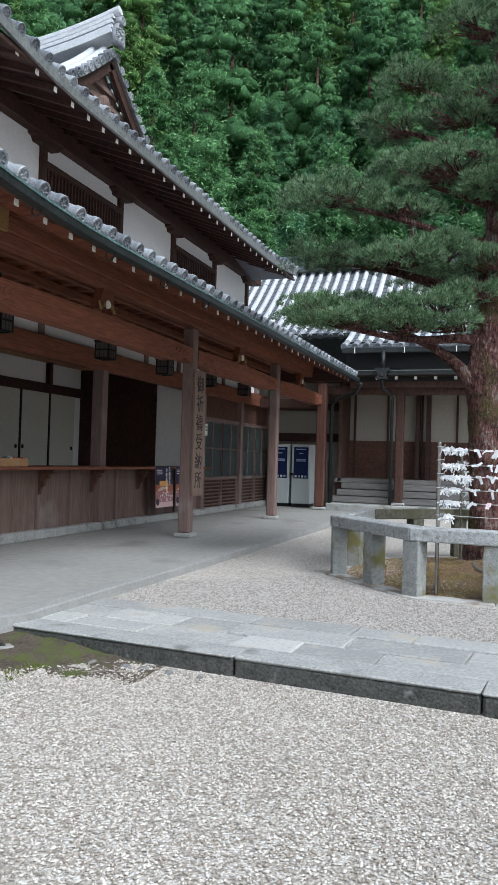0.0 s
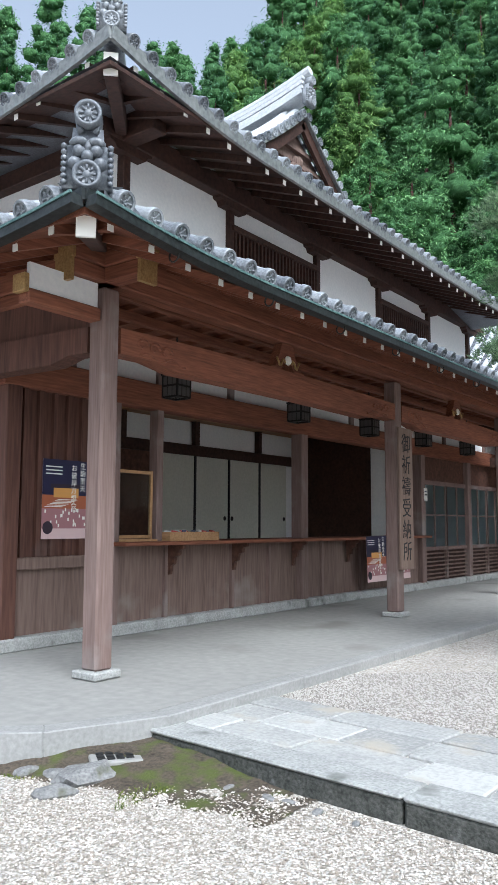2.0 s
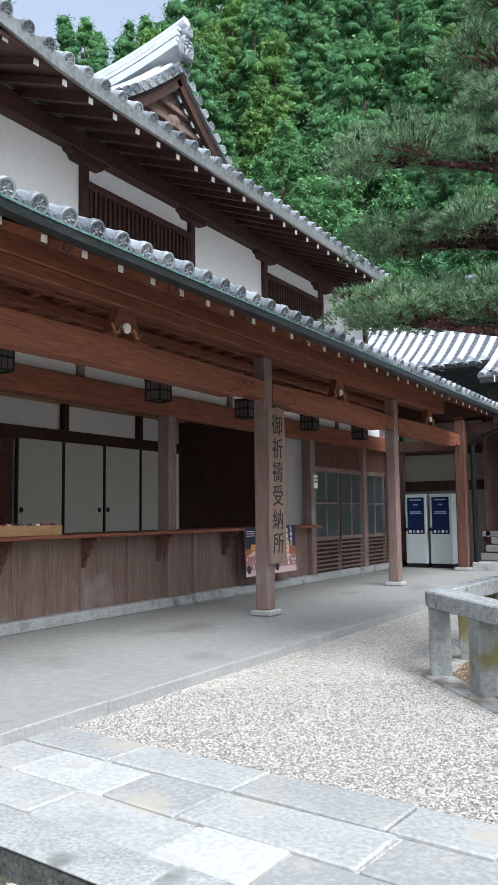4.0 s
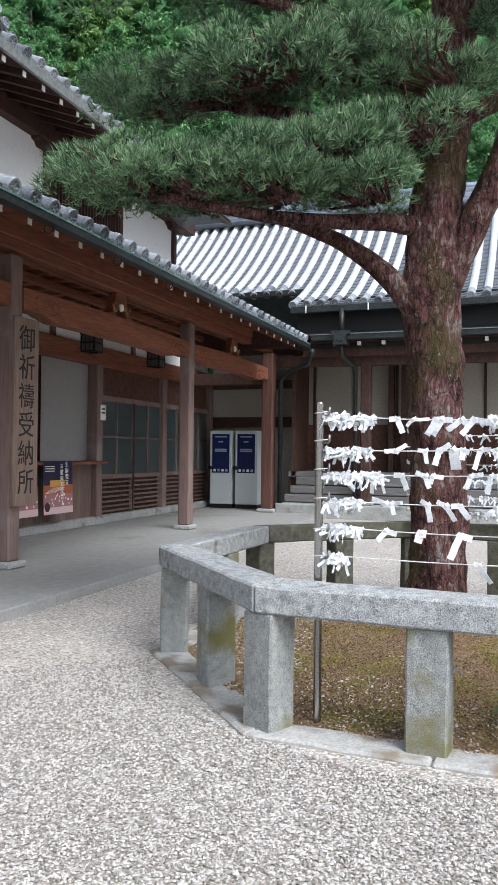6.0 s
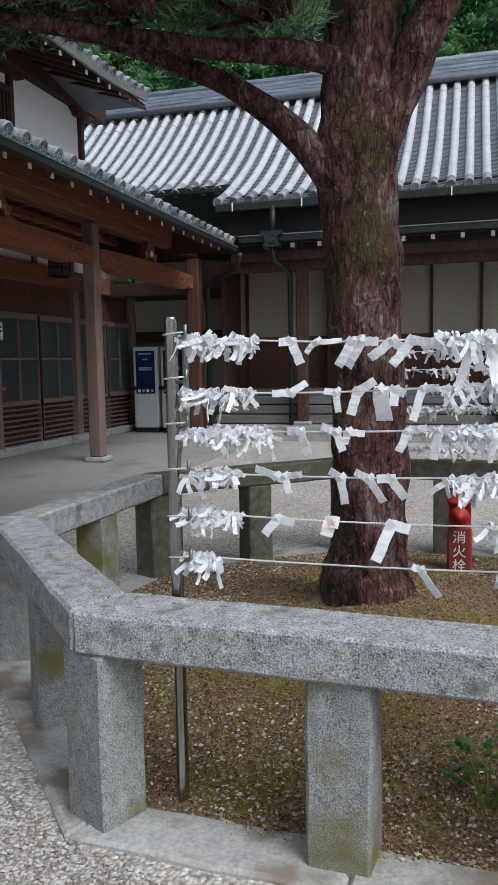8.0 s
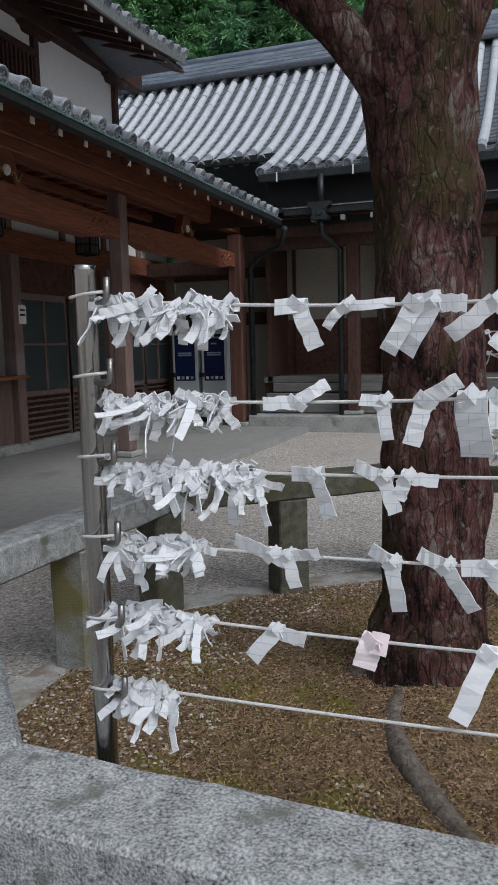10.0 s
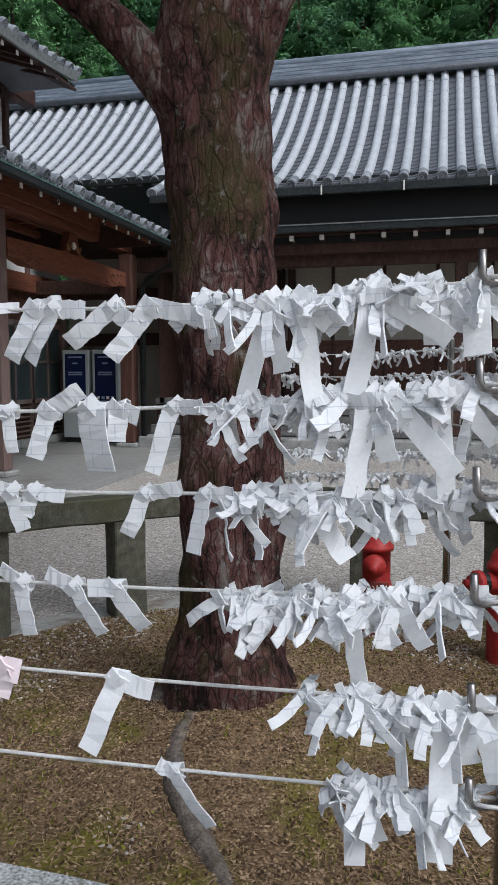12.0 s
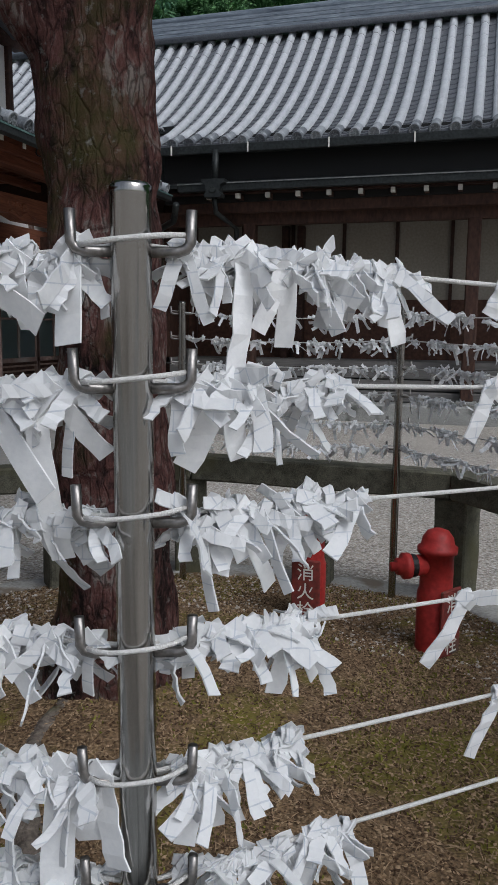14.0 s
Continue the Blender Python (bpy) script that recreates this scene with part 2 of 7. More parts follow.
glass_dim, glass_frost = glassy("glass_clear", (0.9, 0.95, 0.95), 0.03, 1.0), glassy("glass_frosted", (0.17, 0.22, 0.23), 0.3, 0.75)
moss = mat("moss_earth", (0.03, 0.017, 0.009), (0.36, 0.235, 0.13), 0.95, (16, 16, 16), 6, 1.0, 0.02, spots=(0.17, 0.145, 0.025), spot_scale=2.6, spot_amount=0.5, detail=9, large=0.25)
steel = mat("stainless_steel", (0.34, 0.33, 0.315), (0.5, 0.49, 0.47), 0.15, (30, 30, 0.6), 6, 0.05, metal=1.0)
steel_dull = mat("dull_steel", (0.2, 0.19, 0.18), (0.36, 0.34, 0.325), 0.38, (30, 30, 30), 6, 0.1, metal=1.0)
rope_white = mat("white_rope", (0.6, 0.58, 0.55), (0.85, 0.84, 0.82), 0.9, (60, 60, 60), 8, 0.6)
leaf = mat("cedar_leaf", (0.07, 0.165, 0.07), (0.22, 0.43, 0.17), 0.6, (0.7, 0.7, 0.7), 4, 0.0, rand=0.45, island=True, spec=0.15)
needle = mat("pine_needle", (0.045, 0.09, 0.047), (0.225, 0.34, 0.178), 0.55, (1.5, 1.5, 1.5), 4, 0.0, rand=0.6, island=True, spec=0.25)
forest_floor = mat("forest_floor", (0.02, 0.045, 0.02), (0.06, 0.11, 0.045), 1.0, (0.6, 0.6, 0.6), 6, 0.5, 0.1, spec=0.0)

leaf_light = mat("cedar_leaf_light", (0.1, 0.2, 0.06), (0.28, 0.45, 0.14), 0.6, (0.7, 0.7, 0.7), 4, 0.0, rand=0.45, island=True, spec=0.15)
leaf_dark = mat("cedar_leaf_dark", (0.05, 0.135, 0.075), (0.17, 0.34, 0.17), 0.6, (0.7, 0.7, 0.7), 4, 0.0, rand=0.45, island=True, spec=0.15)
# dark lichen plus the shade of the kerb front; also the path joints
stone_mossy_shade = mat("stone_lichen_shade", (0.02, 0.022, 0.018), (0.12, 0.12, 0.108), 0.95, (9, 9, 9), 6, 0.9, 0.015, spots=(0.26, 0.26, 0.25), spot_scale=6, spot_amount=0.66, detail=9)
pebble_brown = mat("gravel_pebbles_brown", (0.23, 0.205, 0.18), (0.52, 0.49, 0.455), 0.85, (30, 30, 30), 3, 0.2, rand=0.9, island=True)


def gravel_mat(name, stops, scale):
    """Small stones: one tone for each cell, dark between them, rounded relief."""
    m = bpy.data.materials.new(name)
    m.use_nodes = True
    n, l = m.node_tree.nodes, m.node_tree.links
    co = n.new("ShaderNodeTexCoord")
    v = n.new("ShaderNodeTexVoronoi")
    v.inputs["Scale"].default_value = scale
    l.new(co.outputs["Object"], v.inputs["Vector"])
    sep = n.new("ShaderNodeSeparateColor")
    l.new(v.outputs["Color"], sep.inputs["Color"])
    big = n.new("ShaderNodeTexNoise")
    big.inputs["Scale"].default_value, big.inputs["Detail"].default_value = 0.9, 5
    l.new(co.outputs["Object"], big.inputs["Vector"])
    ad = n.new("ShaderNodeMath")
    ad.operation = "MULTIPLY_ADD"
    ad.inputs[1].default_value = 0.35
    ad.inputs[2].default_value = -0.17
    l.new(big.outputs["Fac"], ad.inputs[0])
    sm = n.new("ShaderNodeMath")
    l.new(sep.outputs["Red"], sm.inputs[0])
    l.new(ad.outputs[0], sm.inputs[1])
    ramp = n.new("ShaderNodeValToRGB")
    ramp.color_ramp.elements[0].color, ramp.color_ramp.elements[1].color = (*stops[0], 1), (*stops[-1], 1)
    for k, c in enumerate(stops[1:-1]):
        e = ramp.color_ramp.elements.new((k + 1) / (len(stops) - 1))
        e.color = (*c, 1)
    l.new(sm.outputs[0], ramp.inputs["Fac"])
    b = n["Principled BSDF"]
    gap = n.new("ShaderNodeValToRGB")
    gap.color_ramp.elements[0].position, gap.color_ramp.elements[1].position = 0.45, 0.85
    gap.color_ramp.elements[0].color, gap.color_ramp.elements[1].color = (1, 1, 1, 1), (0.66, 0.63, 0.59, 1)
    l.new(v.outputs["Distance"], gap.inputs["Fac"])
    mul = n.new("ShaderNodeMix")
    mul.data_type, mul.blend_type = "RGBA", "MULTIPLY"
    mul.inputs[0].default_value = 1.0
    l.new(ramp.outputs["Color"], mul.inputs[6])
    l.new(gap.outputs["Color"], mul.inputs[7])
    l.new(mul.outputs[2], b.inputs["Base Color"])
    b.inputs["Roughness"].default_value = 0.9
    bp = n.new("ShaderNodeBump")
    bp.invert = True
    bp.inputs["Strength"].default_value, bp.inputs["Distance"].default_value = 0.8, 0.012
    l.new(v.outputs["Distance"], bp.inputs["Height"])
    l.new(bp.outputs["Normal"], b.inputs["Normal"])
    return m


gravel = gravel_mat("gravel_bed_cells", ((0.24, 0.215, 0.185), (0.42, 0.385, 0.34), (0.56, 0.53, 0.49), (0.42, 0.365, 0.305), (0.74, 0.72, 0.68)), 62)
iron = mat("black_iron", (0.008, 0.008, 0.009), (0.035, 0.034, 0.034), 0.5, (20, 20, 20), 6, 0.1, metal=0.5)
lantern_glass = plain("smoked_glass", (0.09, 0.085, 0.08), 0.3)
wood_sign = mat("sign_wood", (0.12, 0.075, 0.056), (0.26, 0.185, 0.148), 0.8, (7, 7, 0.5), 6, 0.25)
ink = plain("black_ink", (0.008, 0.007, 0.007), 0.7)
poster_base, poster_night, poster_warm = plain("poster_pink_white", (0.62, 0.45, 0.44), 0.5), plain("poster_night_blue", (0.018, 0.016, 0.05), 0.4), plain("poster_warm_red", (0.34, 0.1, 0.045), 0.45)
poster_hall, poster_dark, poster_mauve = plain("poster_lit_hall", (0.6, 0.3, 0.08), 0.45), plain("poster_dark", (0.03, 0.018, 0.03), 0.45), plain("poster_mauve", (0.34, 0.16, 0.17), 0.45)
moss_green = mat("green_moss", (0.05, 0.075, 0.012), (0.16, 0.18, 0.04), 0.95, (9, 9, 9), 5, 0.0, rand=0.6, island=True)
moss_olive = mat("olive_moss", (0.09, 0.085, 0.012), (0.26, 0.25, 0.045), 0.95, (5, 5, 5), 5, 0.0, rand=0.6, island=True)
litter = mat("needle_litter", (0.075, 0.042, 0.022), (0.4, 0.28, 0.17), 0.95, (20, 20, 20), 5, 0.0, rand=0.9, island=True)
leaf_plant = mat("seedling_leaf", (0.02, 0.07, 0.02), (0.06, 0.16, 0.045), 0.5, (9, 9, 9), 5, 0.0, rand=0.5)
red_paint = mat("worn_red_paint", (0.24, 0.018, 0.016), (0.5, 0.04, 0.035), 0.5, (9, 9, 9), 5, 0.2, spots=(0.12, 0.08, 0.06), spot_scale=6, spot_amount=0.66)
red_dark = mat("dark_red_paint", (0.1, 0.03, 0.025), (0.3, 0.05, 0.04), 0.6, (9, 9, 9), 5, 0.2, spots=(0.1, 0.08, 0.06), spot_scale=6, spot_amount=0.55)


def paper_mat():
    """White slip with faint printed rules and small blocks of grey-blue print."""
    m = mat("fortune_paper", (0.84, 0.85, 0.865), (0.93, 0.93, 0.93), 0.85, (25, 25, 25), 5, 0.25, 0.003)
    n, l = m.node_tree.nodes, m.node_tree.links
    co = n.new("ShaderNodeTexCoord")
    br = n.new("ShaderNodeTexBrick")
    br.inputs["Scale"].default_value = 11
    br.inputs["Mortar Size"].default_value = 0.009
    br.inputs["Color1"].default_value = br.inputs["Color2"].default_value = (0, 0, 0, 1)
    br.inputs["Mortar"].default_value = (1, 1, 1, 1)
    mp = n.new("ShaderNodeMapping")
    mp.inputs["Rotation"].default_value = (radians(90), radians(14), 0)
    l.new(co.outputs["Object"], mp.inputs["Vector"])
    l.new(mp.outputs["Vector"], br.inputs["Vector"])
    no = n.new("ShaderNodeTexNoise")
    no.inputs["Scale"].default_value = 70
    l.new(co.outputs["Object"], no.inputs["Vector"])
    mu = n.new("ShaderNodeMath")
    mu.operation = "MULTIPLY"
    l.new(br.outputs["Color"], mu.inputs[0])
    l.new(no.outputs["Fac"], mu.inputs[1])
    mx = n.new("ShaderNodeMix")
    mx.data_type = "RGBA"
    b = n["Principled BSDF"]
    src = b.inputs["Base Color"].links[0].from_socket
    l.new(mu.outputs[0], mx.inputs[0])
    l.new(src, mx.inputs[6])
    mx.inputs[7].default_value = (0.4, 0.46, 0.56, 1)
    l.new(mx.outputs[2], b.inputs["Base Color"])
    tr = n.new("ShaderNodeBsdfTranslucent")
    tr.inputs["Color"].default_value = (0.8, 0.8, 0.8, 1)
    ms = n.new("ShaderNodeMixShader")
    ms.inputs[0].default_value = 0.25
    l.new(b.outputs[0], ms.inputs[1])
    l.new(tr.outputs[0], ms.inputs[2])
    l.new(ms.outputs[0], n["Material Output"].inputs["Surface"])
    return m


paper = paper_mat()
paper_bare = mat("fortune_paper_bare", (0.85, 0.855, 0.865), (0.94, 0.94, 0.935), 0.85, (30, 30, 30), 5, 0.2, 0.003)
paper_pink = mat("fortune_paper_pink", (0.82, 0.68, 0.7), (0.92, 0.82, 0.83), 0.85, (30, 30, 30), 5, 0.2, 0.003)

edge_pale = mat("veranda_edge_stone", (0.224, 0.221, 0.211), (0.340, 0.333, 0.320), 0.85, (3, 3, 3), 12, 0.3, spots=(0.25, 0.25, 0.22), spot_scale=1.6, spot_amount=0.66)
# inner foliage: the shade deep in a crown, put into darker greens
leaf_inner_shade = mat("cedar_leaf_inner_shade", (0.025, 0.065, 0.028), (0.12, 0.26, 0.1), 0.9, (9, 9, 9), 4, 1.0, 0.12, spec=0.05, large=0.5, detail=9, rand=0.15)
leaf_inner_pale_shade = mat("cedar_leaf_inner_pale_shade", (0.03, 0.066, 0.022), (0.14, 0.26, 0.08), 0.9, (9, 9, 9), 4, 1.0, 0.12, spec=0.05, large=0.5, detail=9, rand=0.15)
soil = mat("damp_soil", (0.03, 0.024, 0.017), (0.12, 0.095, 0.07), 0.95, (7, 7, 7), 6, 0.8, 0.02, spots=(0.07, 0.085, 0.02), spot_scale=5, spot_amount=0.5)


def bark_mat(name):
    """Thin flaking scales: ragged furrows, red-brown to grey flakes, moss and lichen patches."""
    m = bpy.data.materials.new(name)
    m.use_nodes = True
    n, l = m.node_tree.nodes, m.node_tree.links
    co = n.new("ShaderNodeTexCoord")

    def noisy(scale, detail, vec, rough=0.6):
        t = n.new("ShaderNodeTexNoise")
        t.inputs["Scale"].default_value, t.inputs["Detail"].default_value, t.inputs["Roughness"].default_value = scale, detail, rough
        l.new(vec, t.inputs["Vector"])
        return t

    def maths(op, a, b, c=None):
        t = n.new("ShaderNodeMath")
        t.operation = op
        for k, v in enumerate((a, b, c)):
            if v is None:
                continue
            if hasattr(v, "links"):
                l.new(v, t.inputs[k])
            else:
                t.inputs[k].default_value = v
        return t.outputs[0]

    def ramped(fac, stops):
        t = n.new("ShaderNodeValToRGB")
        e = t.color_ramp.elements
        e[0].position, e[0].color = stops[0][0], (*stops[0][1], 1)
        e[1].position, e[1].color = stops[-1][0], (*stops[-1][1], 1)
        for p, c in stops[1:-1]:
            e.new(p).color = (*c, 1)
        l.new(fac, t.inputs["Fac"])
        return t.outputs["Color"]

    wob = noisy(14, 6, co.outputs["Object"])
    ad = n.new("ShaderNodeVectorMath")
    ad.operation = "MULTIPLY_ADD"
    ad.inputs[1].default_value = (0.035, 0.035, 0.07)
    l.new(wob.outputs["Color"], ad.inputs[0])
    l.new(co.outputs["Object"], ad.inputs[2])
    mp = n.new("ShaderNodeMapping")
    mp.inputs["Scale"].default_value = (1, 1, 0.3)
    l.new(ad.outputs[0], mp.inputs["Vector"])
    ed = n.new("ShaderNodeTexVoronoi")
    ed.feature = "DISTANCE_TO_EDGE"
    ed.inputs["Scale"].default_value = 30
    l.new(mp.outputs[0], ed.inputs["Vector"])
    flake = noisy(26, 10, mp.outputs[0], 0.72)
    broad = noisy(3.2, 5, co.outputs["Object"])
    tone = maths("MULTIPLY_ADD", broad.outputs["Fac"], 0.45, maths("MULTIPLY", flake.outputs["Fac"], 0.6))
    col = ramped(tone, ((0.44, (0.022, 0.012, 0.011)), (0.49, (0.098, 0.048, 0.043)), (0.53, (0.15, 0.063, 0.056)), (0.57, (0.19, 0.105, 0.092)), (0.625, (0.3, 0.25, 0.225))))
    crack = ramped(ed.outputs["Distance"], ((0.0, (0.3, 0.28, 0.28)), (0.1, (1, 1, 1))))
    mul = n.new("ShaderNodeMix")
    mul.data_type, mul.blend_type = "RGBA", "MULTIPLY"
    mul.inputs[0].default_value = 0.8
    l.new(col, mul.inputs[6])
    l.new(crack, mul.inputs[7])
    col = mul.outputs[2]
    for sc, lo, c in ((1.7, 0.525, (0.075, 0.07, 0.022, 1)), (24.0, 0.585, (0.27, 0.26, 0.235, 1))):
        sp = noisy(sc, 10, co.outputs["Object"], 0.65)
        fac = ramped(sp.outputs["Fac"], ((lo, (0, 0, 0)), (lo + 0.1, (0.8, 0.8, 0.8))))
        mx = n.new("ShaderNodeMix")
        mx.data_type = "RGBA"
        l.new(fac, mx.inputs[0])
        l.new(col, mx.inputs[6])
        mx.inputs[7].default_value = c
        col = mx.outputs[2]
    b = n["Principled BSDF"]
    l.new(col, b.inputs["Base Color"])
    b.inputs["Roughness"].default_value = 0.95
    b.inputs["Specular IOR Level"].default_value = 0.2
    hh = maths("MULTIPLY_ADD", flake.outputs["Fac"], 0.5, maths("MINIMUM", ed.outputs["Distance"], 0.12))
    bp = n.new("ShaderNodeBump")
    bp.inputs["Strength"].default_value, bp.inputs["Distance"].default_value = 1.0, 0.1
    l.new(hh, bp.inputs["Height"])
    l.new(bp.outputs["Normal"], b.inputs["Normal"])
    return m


bark = bark_mat("pine_bark_plates")

slab_dark = mat("broken_grey_stone", (0.1, 0.1, 0.1), (0.3, 0.295, 0.285), 0.9, (9, 9, 9), 6, 0.6, 0.01, spots=(0.09, 0.09, 0.06), spot_scale=7, spot_amount=0.56, detail=9)

# ---- ground ----
def ground_z(x, y):
    return -0.13 if y < 5.12 - 0.09 * (x + 1.28) + 0.02 else 0.0


bm = bmesh.new()
ys = [(-400, -0.13), (0, -0.13), (4.0, -0.13), (5.25, -0.13), (5.45, 0.0), (8, 0.0), (30, 0.0), (60, 0.0), (400, 0.0)]
xs = [-400, -60, -20, -8, -4, 0, 4, 8, 20, 60, 400]
gv = [[bm.verts.new((x, y - 0.09 * max(-5, min(5, x + 1.28)), z)) for x in xs] for y, z in ys]
for r0, r1 in zip(gv, gv[1:]):
    for i in range(len(xs) - 1):
        bm.faces.new((r0[i], r0[i + 1], r1[i + 1], r1[i]))
tagged(part("ground", bm, gravel), "pale grey gravel courtyard ground", "ground", kind="structure")

# loose pebbles over the ground where one walks close by
rng = np.random.default_rng(7)


def pebbles(name, n, inside, x0, x1, y0, y1, zf, size, material, label, parent=None):
    px, py = rng.uniform(x0, x1, n), rng.uniform(y0, y1, n)
    keep = inside(px, py)
    px, py = px[keep], py[keep]
    n = len(px)
    base = np.array([(1, 0, 0), (-1, 0, 0), (0, 1, 0), (0, -1, 0), (0, 0, 1), (0, 0, -1)], float)
    faces = np.array([(0, 2, 4), (2, 1, 4), (1, 3, 4), (3, 0, 4), (2, 0, 5), (1, 2, 5), (3, 1, 5), (0, 3, 5)])
    s = rng.uniform(0.55, 1.35, (n, 1, 1)) * size
    v = base[None] * s * rng.uniform(0.6, 1.25, (n, 1, 3)) + rng.normal(0, 0.18, (n, 6, 3)) * s
    v[:, :, 2] *= 0.62
    ang = rng.uniform(0, 6.28, n)
    c, sn = np.cos(ang)[:, None], np.sin(ang)[:, None]
    vx, vy = v[:, :, 0] * c - v[:, :, 1] * sn, v[:, :, 0] * sn + v[:, :, 1] * c
    v[:, :, 0], v[:, :, 1] = vx + px[:, None], vy + py[:, None]
    v[:, :, 2] += zf(px, py)[:, None] + rng.uniform(0, 0.006, (n, 1))
    f = (faces[None] + 6 * np.arange(n)[:, None, None]).reshape(-1, 3)
    ob = raw(name, v.reshape(-1, 3).tolist(), f.tolist(), material, parent)
    return tagged(ob, label, "gravel", kind="stuff")


def front_line(x):
    return 5.06 - 0.09 * (x + 1.28)


pebbles("gravel_front", 105000, lambda x, y: (y < front_line(x) - 0.02) & (x > -0.55 * y - 1.5) & ((x + 3.9) ** 2 / 1.6 + (y - 5.0) ** 2 / 0.35 > rng.uniform(0.6, 1.1, len(x))) & (x < 0.45 + 0.2 * y), -5.2, 1.6, 1.6, 5.5, lambda x, y: 0 * x - 0.128, 0.0085, pebble, "loose pale grey gravel in front of the stone path")

pebbles("gravel_yard", 115000, lambda x, y: (y > front_line(x) + 1.52) & (np.hypot(x - 0.16, y - 10.43) > 2.33) & (x > -3.6) & (y < 10.2 - 0.9 * np.abs(x + 1.2)), -3.6, 1.6, 6.4, 10.2, lambda x, y: 0 * x + 0.002, 0.0085, pebble_brown, "loose mixed brown and grey gravel inside the yard")

# ---- stone path: kerb stones and slabs ----
path_ob = thing("stone_path", (0, 0, 0), "pale grey stone path of large rectangular slabs", "path", kind="structure")
bm = bmesh.new()
box(bm, -3.9, 9.0, 0.15, 1.5, -0.3, -0.012)
bed = part("path_bed", bm, stone_mossy_shade, path_ob, "dark earth joints")
PATH_M = pose(-1.28, 5.06, 0, 0, 0, -5.0)
bed.matrix_basis = PATH_M @ pose(1.28, 0, 0)


def slab_piece(name, x0, x1, y0, y1, z0, z1, parent, material, m=Matrix(), bev=0.008, wob=0.003):
    b = bmesh.new()
    for v in box(b, x0, x1, y0, y1, z0, z1):
        v.co += Vector([random.uniform(-wob, wob) for _ in range(3)])
    bevel(b, bev)
    o = part(name, b, material, parent)
    o.matrix_basis = m
    return o


kx = -2.86
for wdt in (2.5, 1.75, 1.6, 1.9, 2.2, 1.8):
    # one block in two colours: front dark with moss and painted shade, top pale
    slab_piece("kerb_stone", kx, kx + wdt - 0.01, 0.004, 0.3, -0.32, -0.005, path_ob, stone_mossy_shade, PATH_M, 0.02, 0.008)
    slab_piece("kerb_top", kx, kx + wdt - 0.01, 0, 0.3, -0.005, 0.025, path_ob, stone_kerb, PATH_M, 0.012, 0.004)
    kx += wdt
for row, (ya, yb, first) in enumerate(((0.315, 0.68, -2.72), (0.695, 1.1, -2.62), (1.115, 1.48, -2.5))):
    x = first
    rr = random.Random(row + 3)
    while x < 7.5:
        w = rr.uniform(0.5, 1.05)
        slab_piece("paving_slab", x, x + w - 0.018, ya, yb - 0.008, -0.1, 0.016 + rr.uniform(0, 0.009), path_ob, slab, PATH_M, 0.01, 0.007)
        x += w

# ---- veranda floor ----
VX = -3.62   # outer edge of the concrete veranda along the yard
floor = thing("veranda_floor", (0, 0, 0), "smooth grey concrete veranda floor with a pale edge", "floor", kind="structure")
bm = bmesh.new()
prism(bm, [(VX - 0.2, 26), (-14, 26), (-14, 4.4), (-4.45, 4.4), (-4.12, 4.68), (VX - 0.2, 5.42)], pose(0, 0, -0.3), 0.396)
part("slab", bm, concrete, floor)
y = 5.4
while y < 21:
    slab_piece("edge_stone", VX - 0.2, VX, y, y + 1.795, -0.3, 0.1, floor, edge_pale, bev=0.01)
    y += 1.8
for a, b, c, d in (((VX, 5.4), (VX - 0.2, 5.42), (-4.12, 4.68), (-3.97, 4.56)), ((-3.97, 4.56), (-4.12, 4.68), (-4.45, 4.4), (-4.38, 4.2)), ((-4.38, 4.2), (-4.45, 4.4), (-14, 4.4), (-14, 4.2))):
    bm = bmesh.new()
    prism(bm, [a, b, c, d], pose(0, 0, -0.3), 0.4)
    bevel(bm, 0.008)
    part("edge_stone", bm, edge_pale, floor)
bm = bmesh.new()
sg_ = [[None] * 57 for _ in range(49)]
for i_ in range(49):
    for j_ in range(57):
        x_, y_ = -5.0 + 0.05 * j_, 3.75 + 0.0325 * i_
        near = max(0.0, 1 - max(0.0, (x_ + 4.3) * 0.55 + (4.5 - y_) * 0.75) / 0.5) if x_ > -4.6 else max(0.0, 1 - abs(y_ - 4.2) / 0.4)
        far_ = max(0.0, min(1.0, (y_ - 4.15 - 0.12 * (x_ + 4.6)) / 0.3))
        z_ = -0.15 + 0.026 * far_ + 0.085 * near * far_ + 0.012 * noise.noise(Vector((x_ * 4, y_ * 4, 0))) + 0.012 * noise.noise(Vector((x_ * 13, y_ * 13, 2)))
        sg_[i_][j_] = bm.verts.new((x_, y_, z_))
for r0, r1 in zip(sg_, sg_[1:]):
    for j_ in range(56):
        bm.faces.new((r0[j_], r0[j_ + 1], r1[j_ + 1], r1[j_]))
tagged(part("soil_patch", bm, soil, None, smooth=True), "dark damp soil and moss at the foot of the path", "soil", kind="structure")

# ---- the temple office: two-storey hall with a tiled veranda roof ----
office = thing("temple_office", (-8, 14, 0), "two-storey timber temple office with white plaster and tiled roofs", "building")
office.location = (0, 0, 0)
PX = -5.08
PILLARS = (6.02, 11.99, 16.9)


def pillar(x, y, z0, z1, w=0.235, parent=office, material=wood_z):
    b = bmesh.new()
    box(b, x - w / 2, x + w / 2, y - w / 2, y + w / 2, z0 + 0.07, z1)
    bevel(b, 0.022)
    p = part("pillar", b, material, parent, "weathered square timber pillar")
    b = bmesh.new()
    box(b, x - w * 0.78, x + w * 0.78, y - w * 0.78, y + w * 0.78, z0, z0 + 0.075)
    bevel(b, 0.015)
    part("pillar_base", b, stone_kerb, p, "square pale stone base")
    return p


for yy in PILLARS:
    pillar(PX, yy, 0.1, 3.67, 0.205)
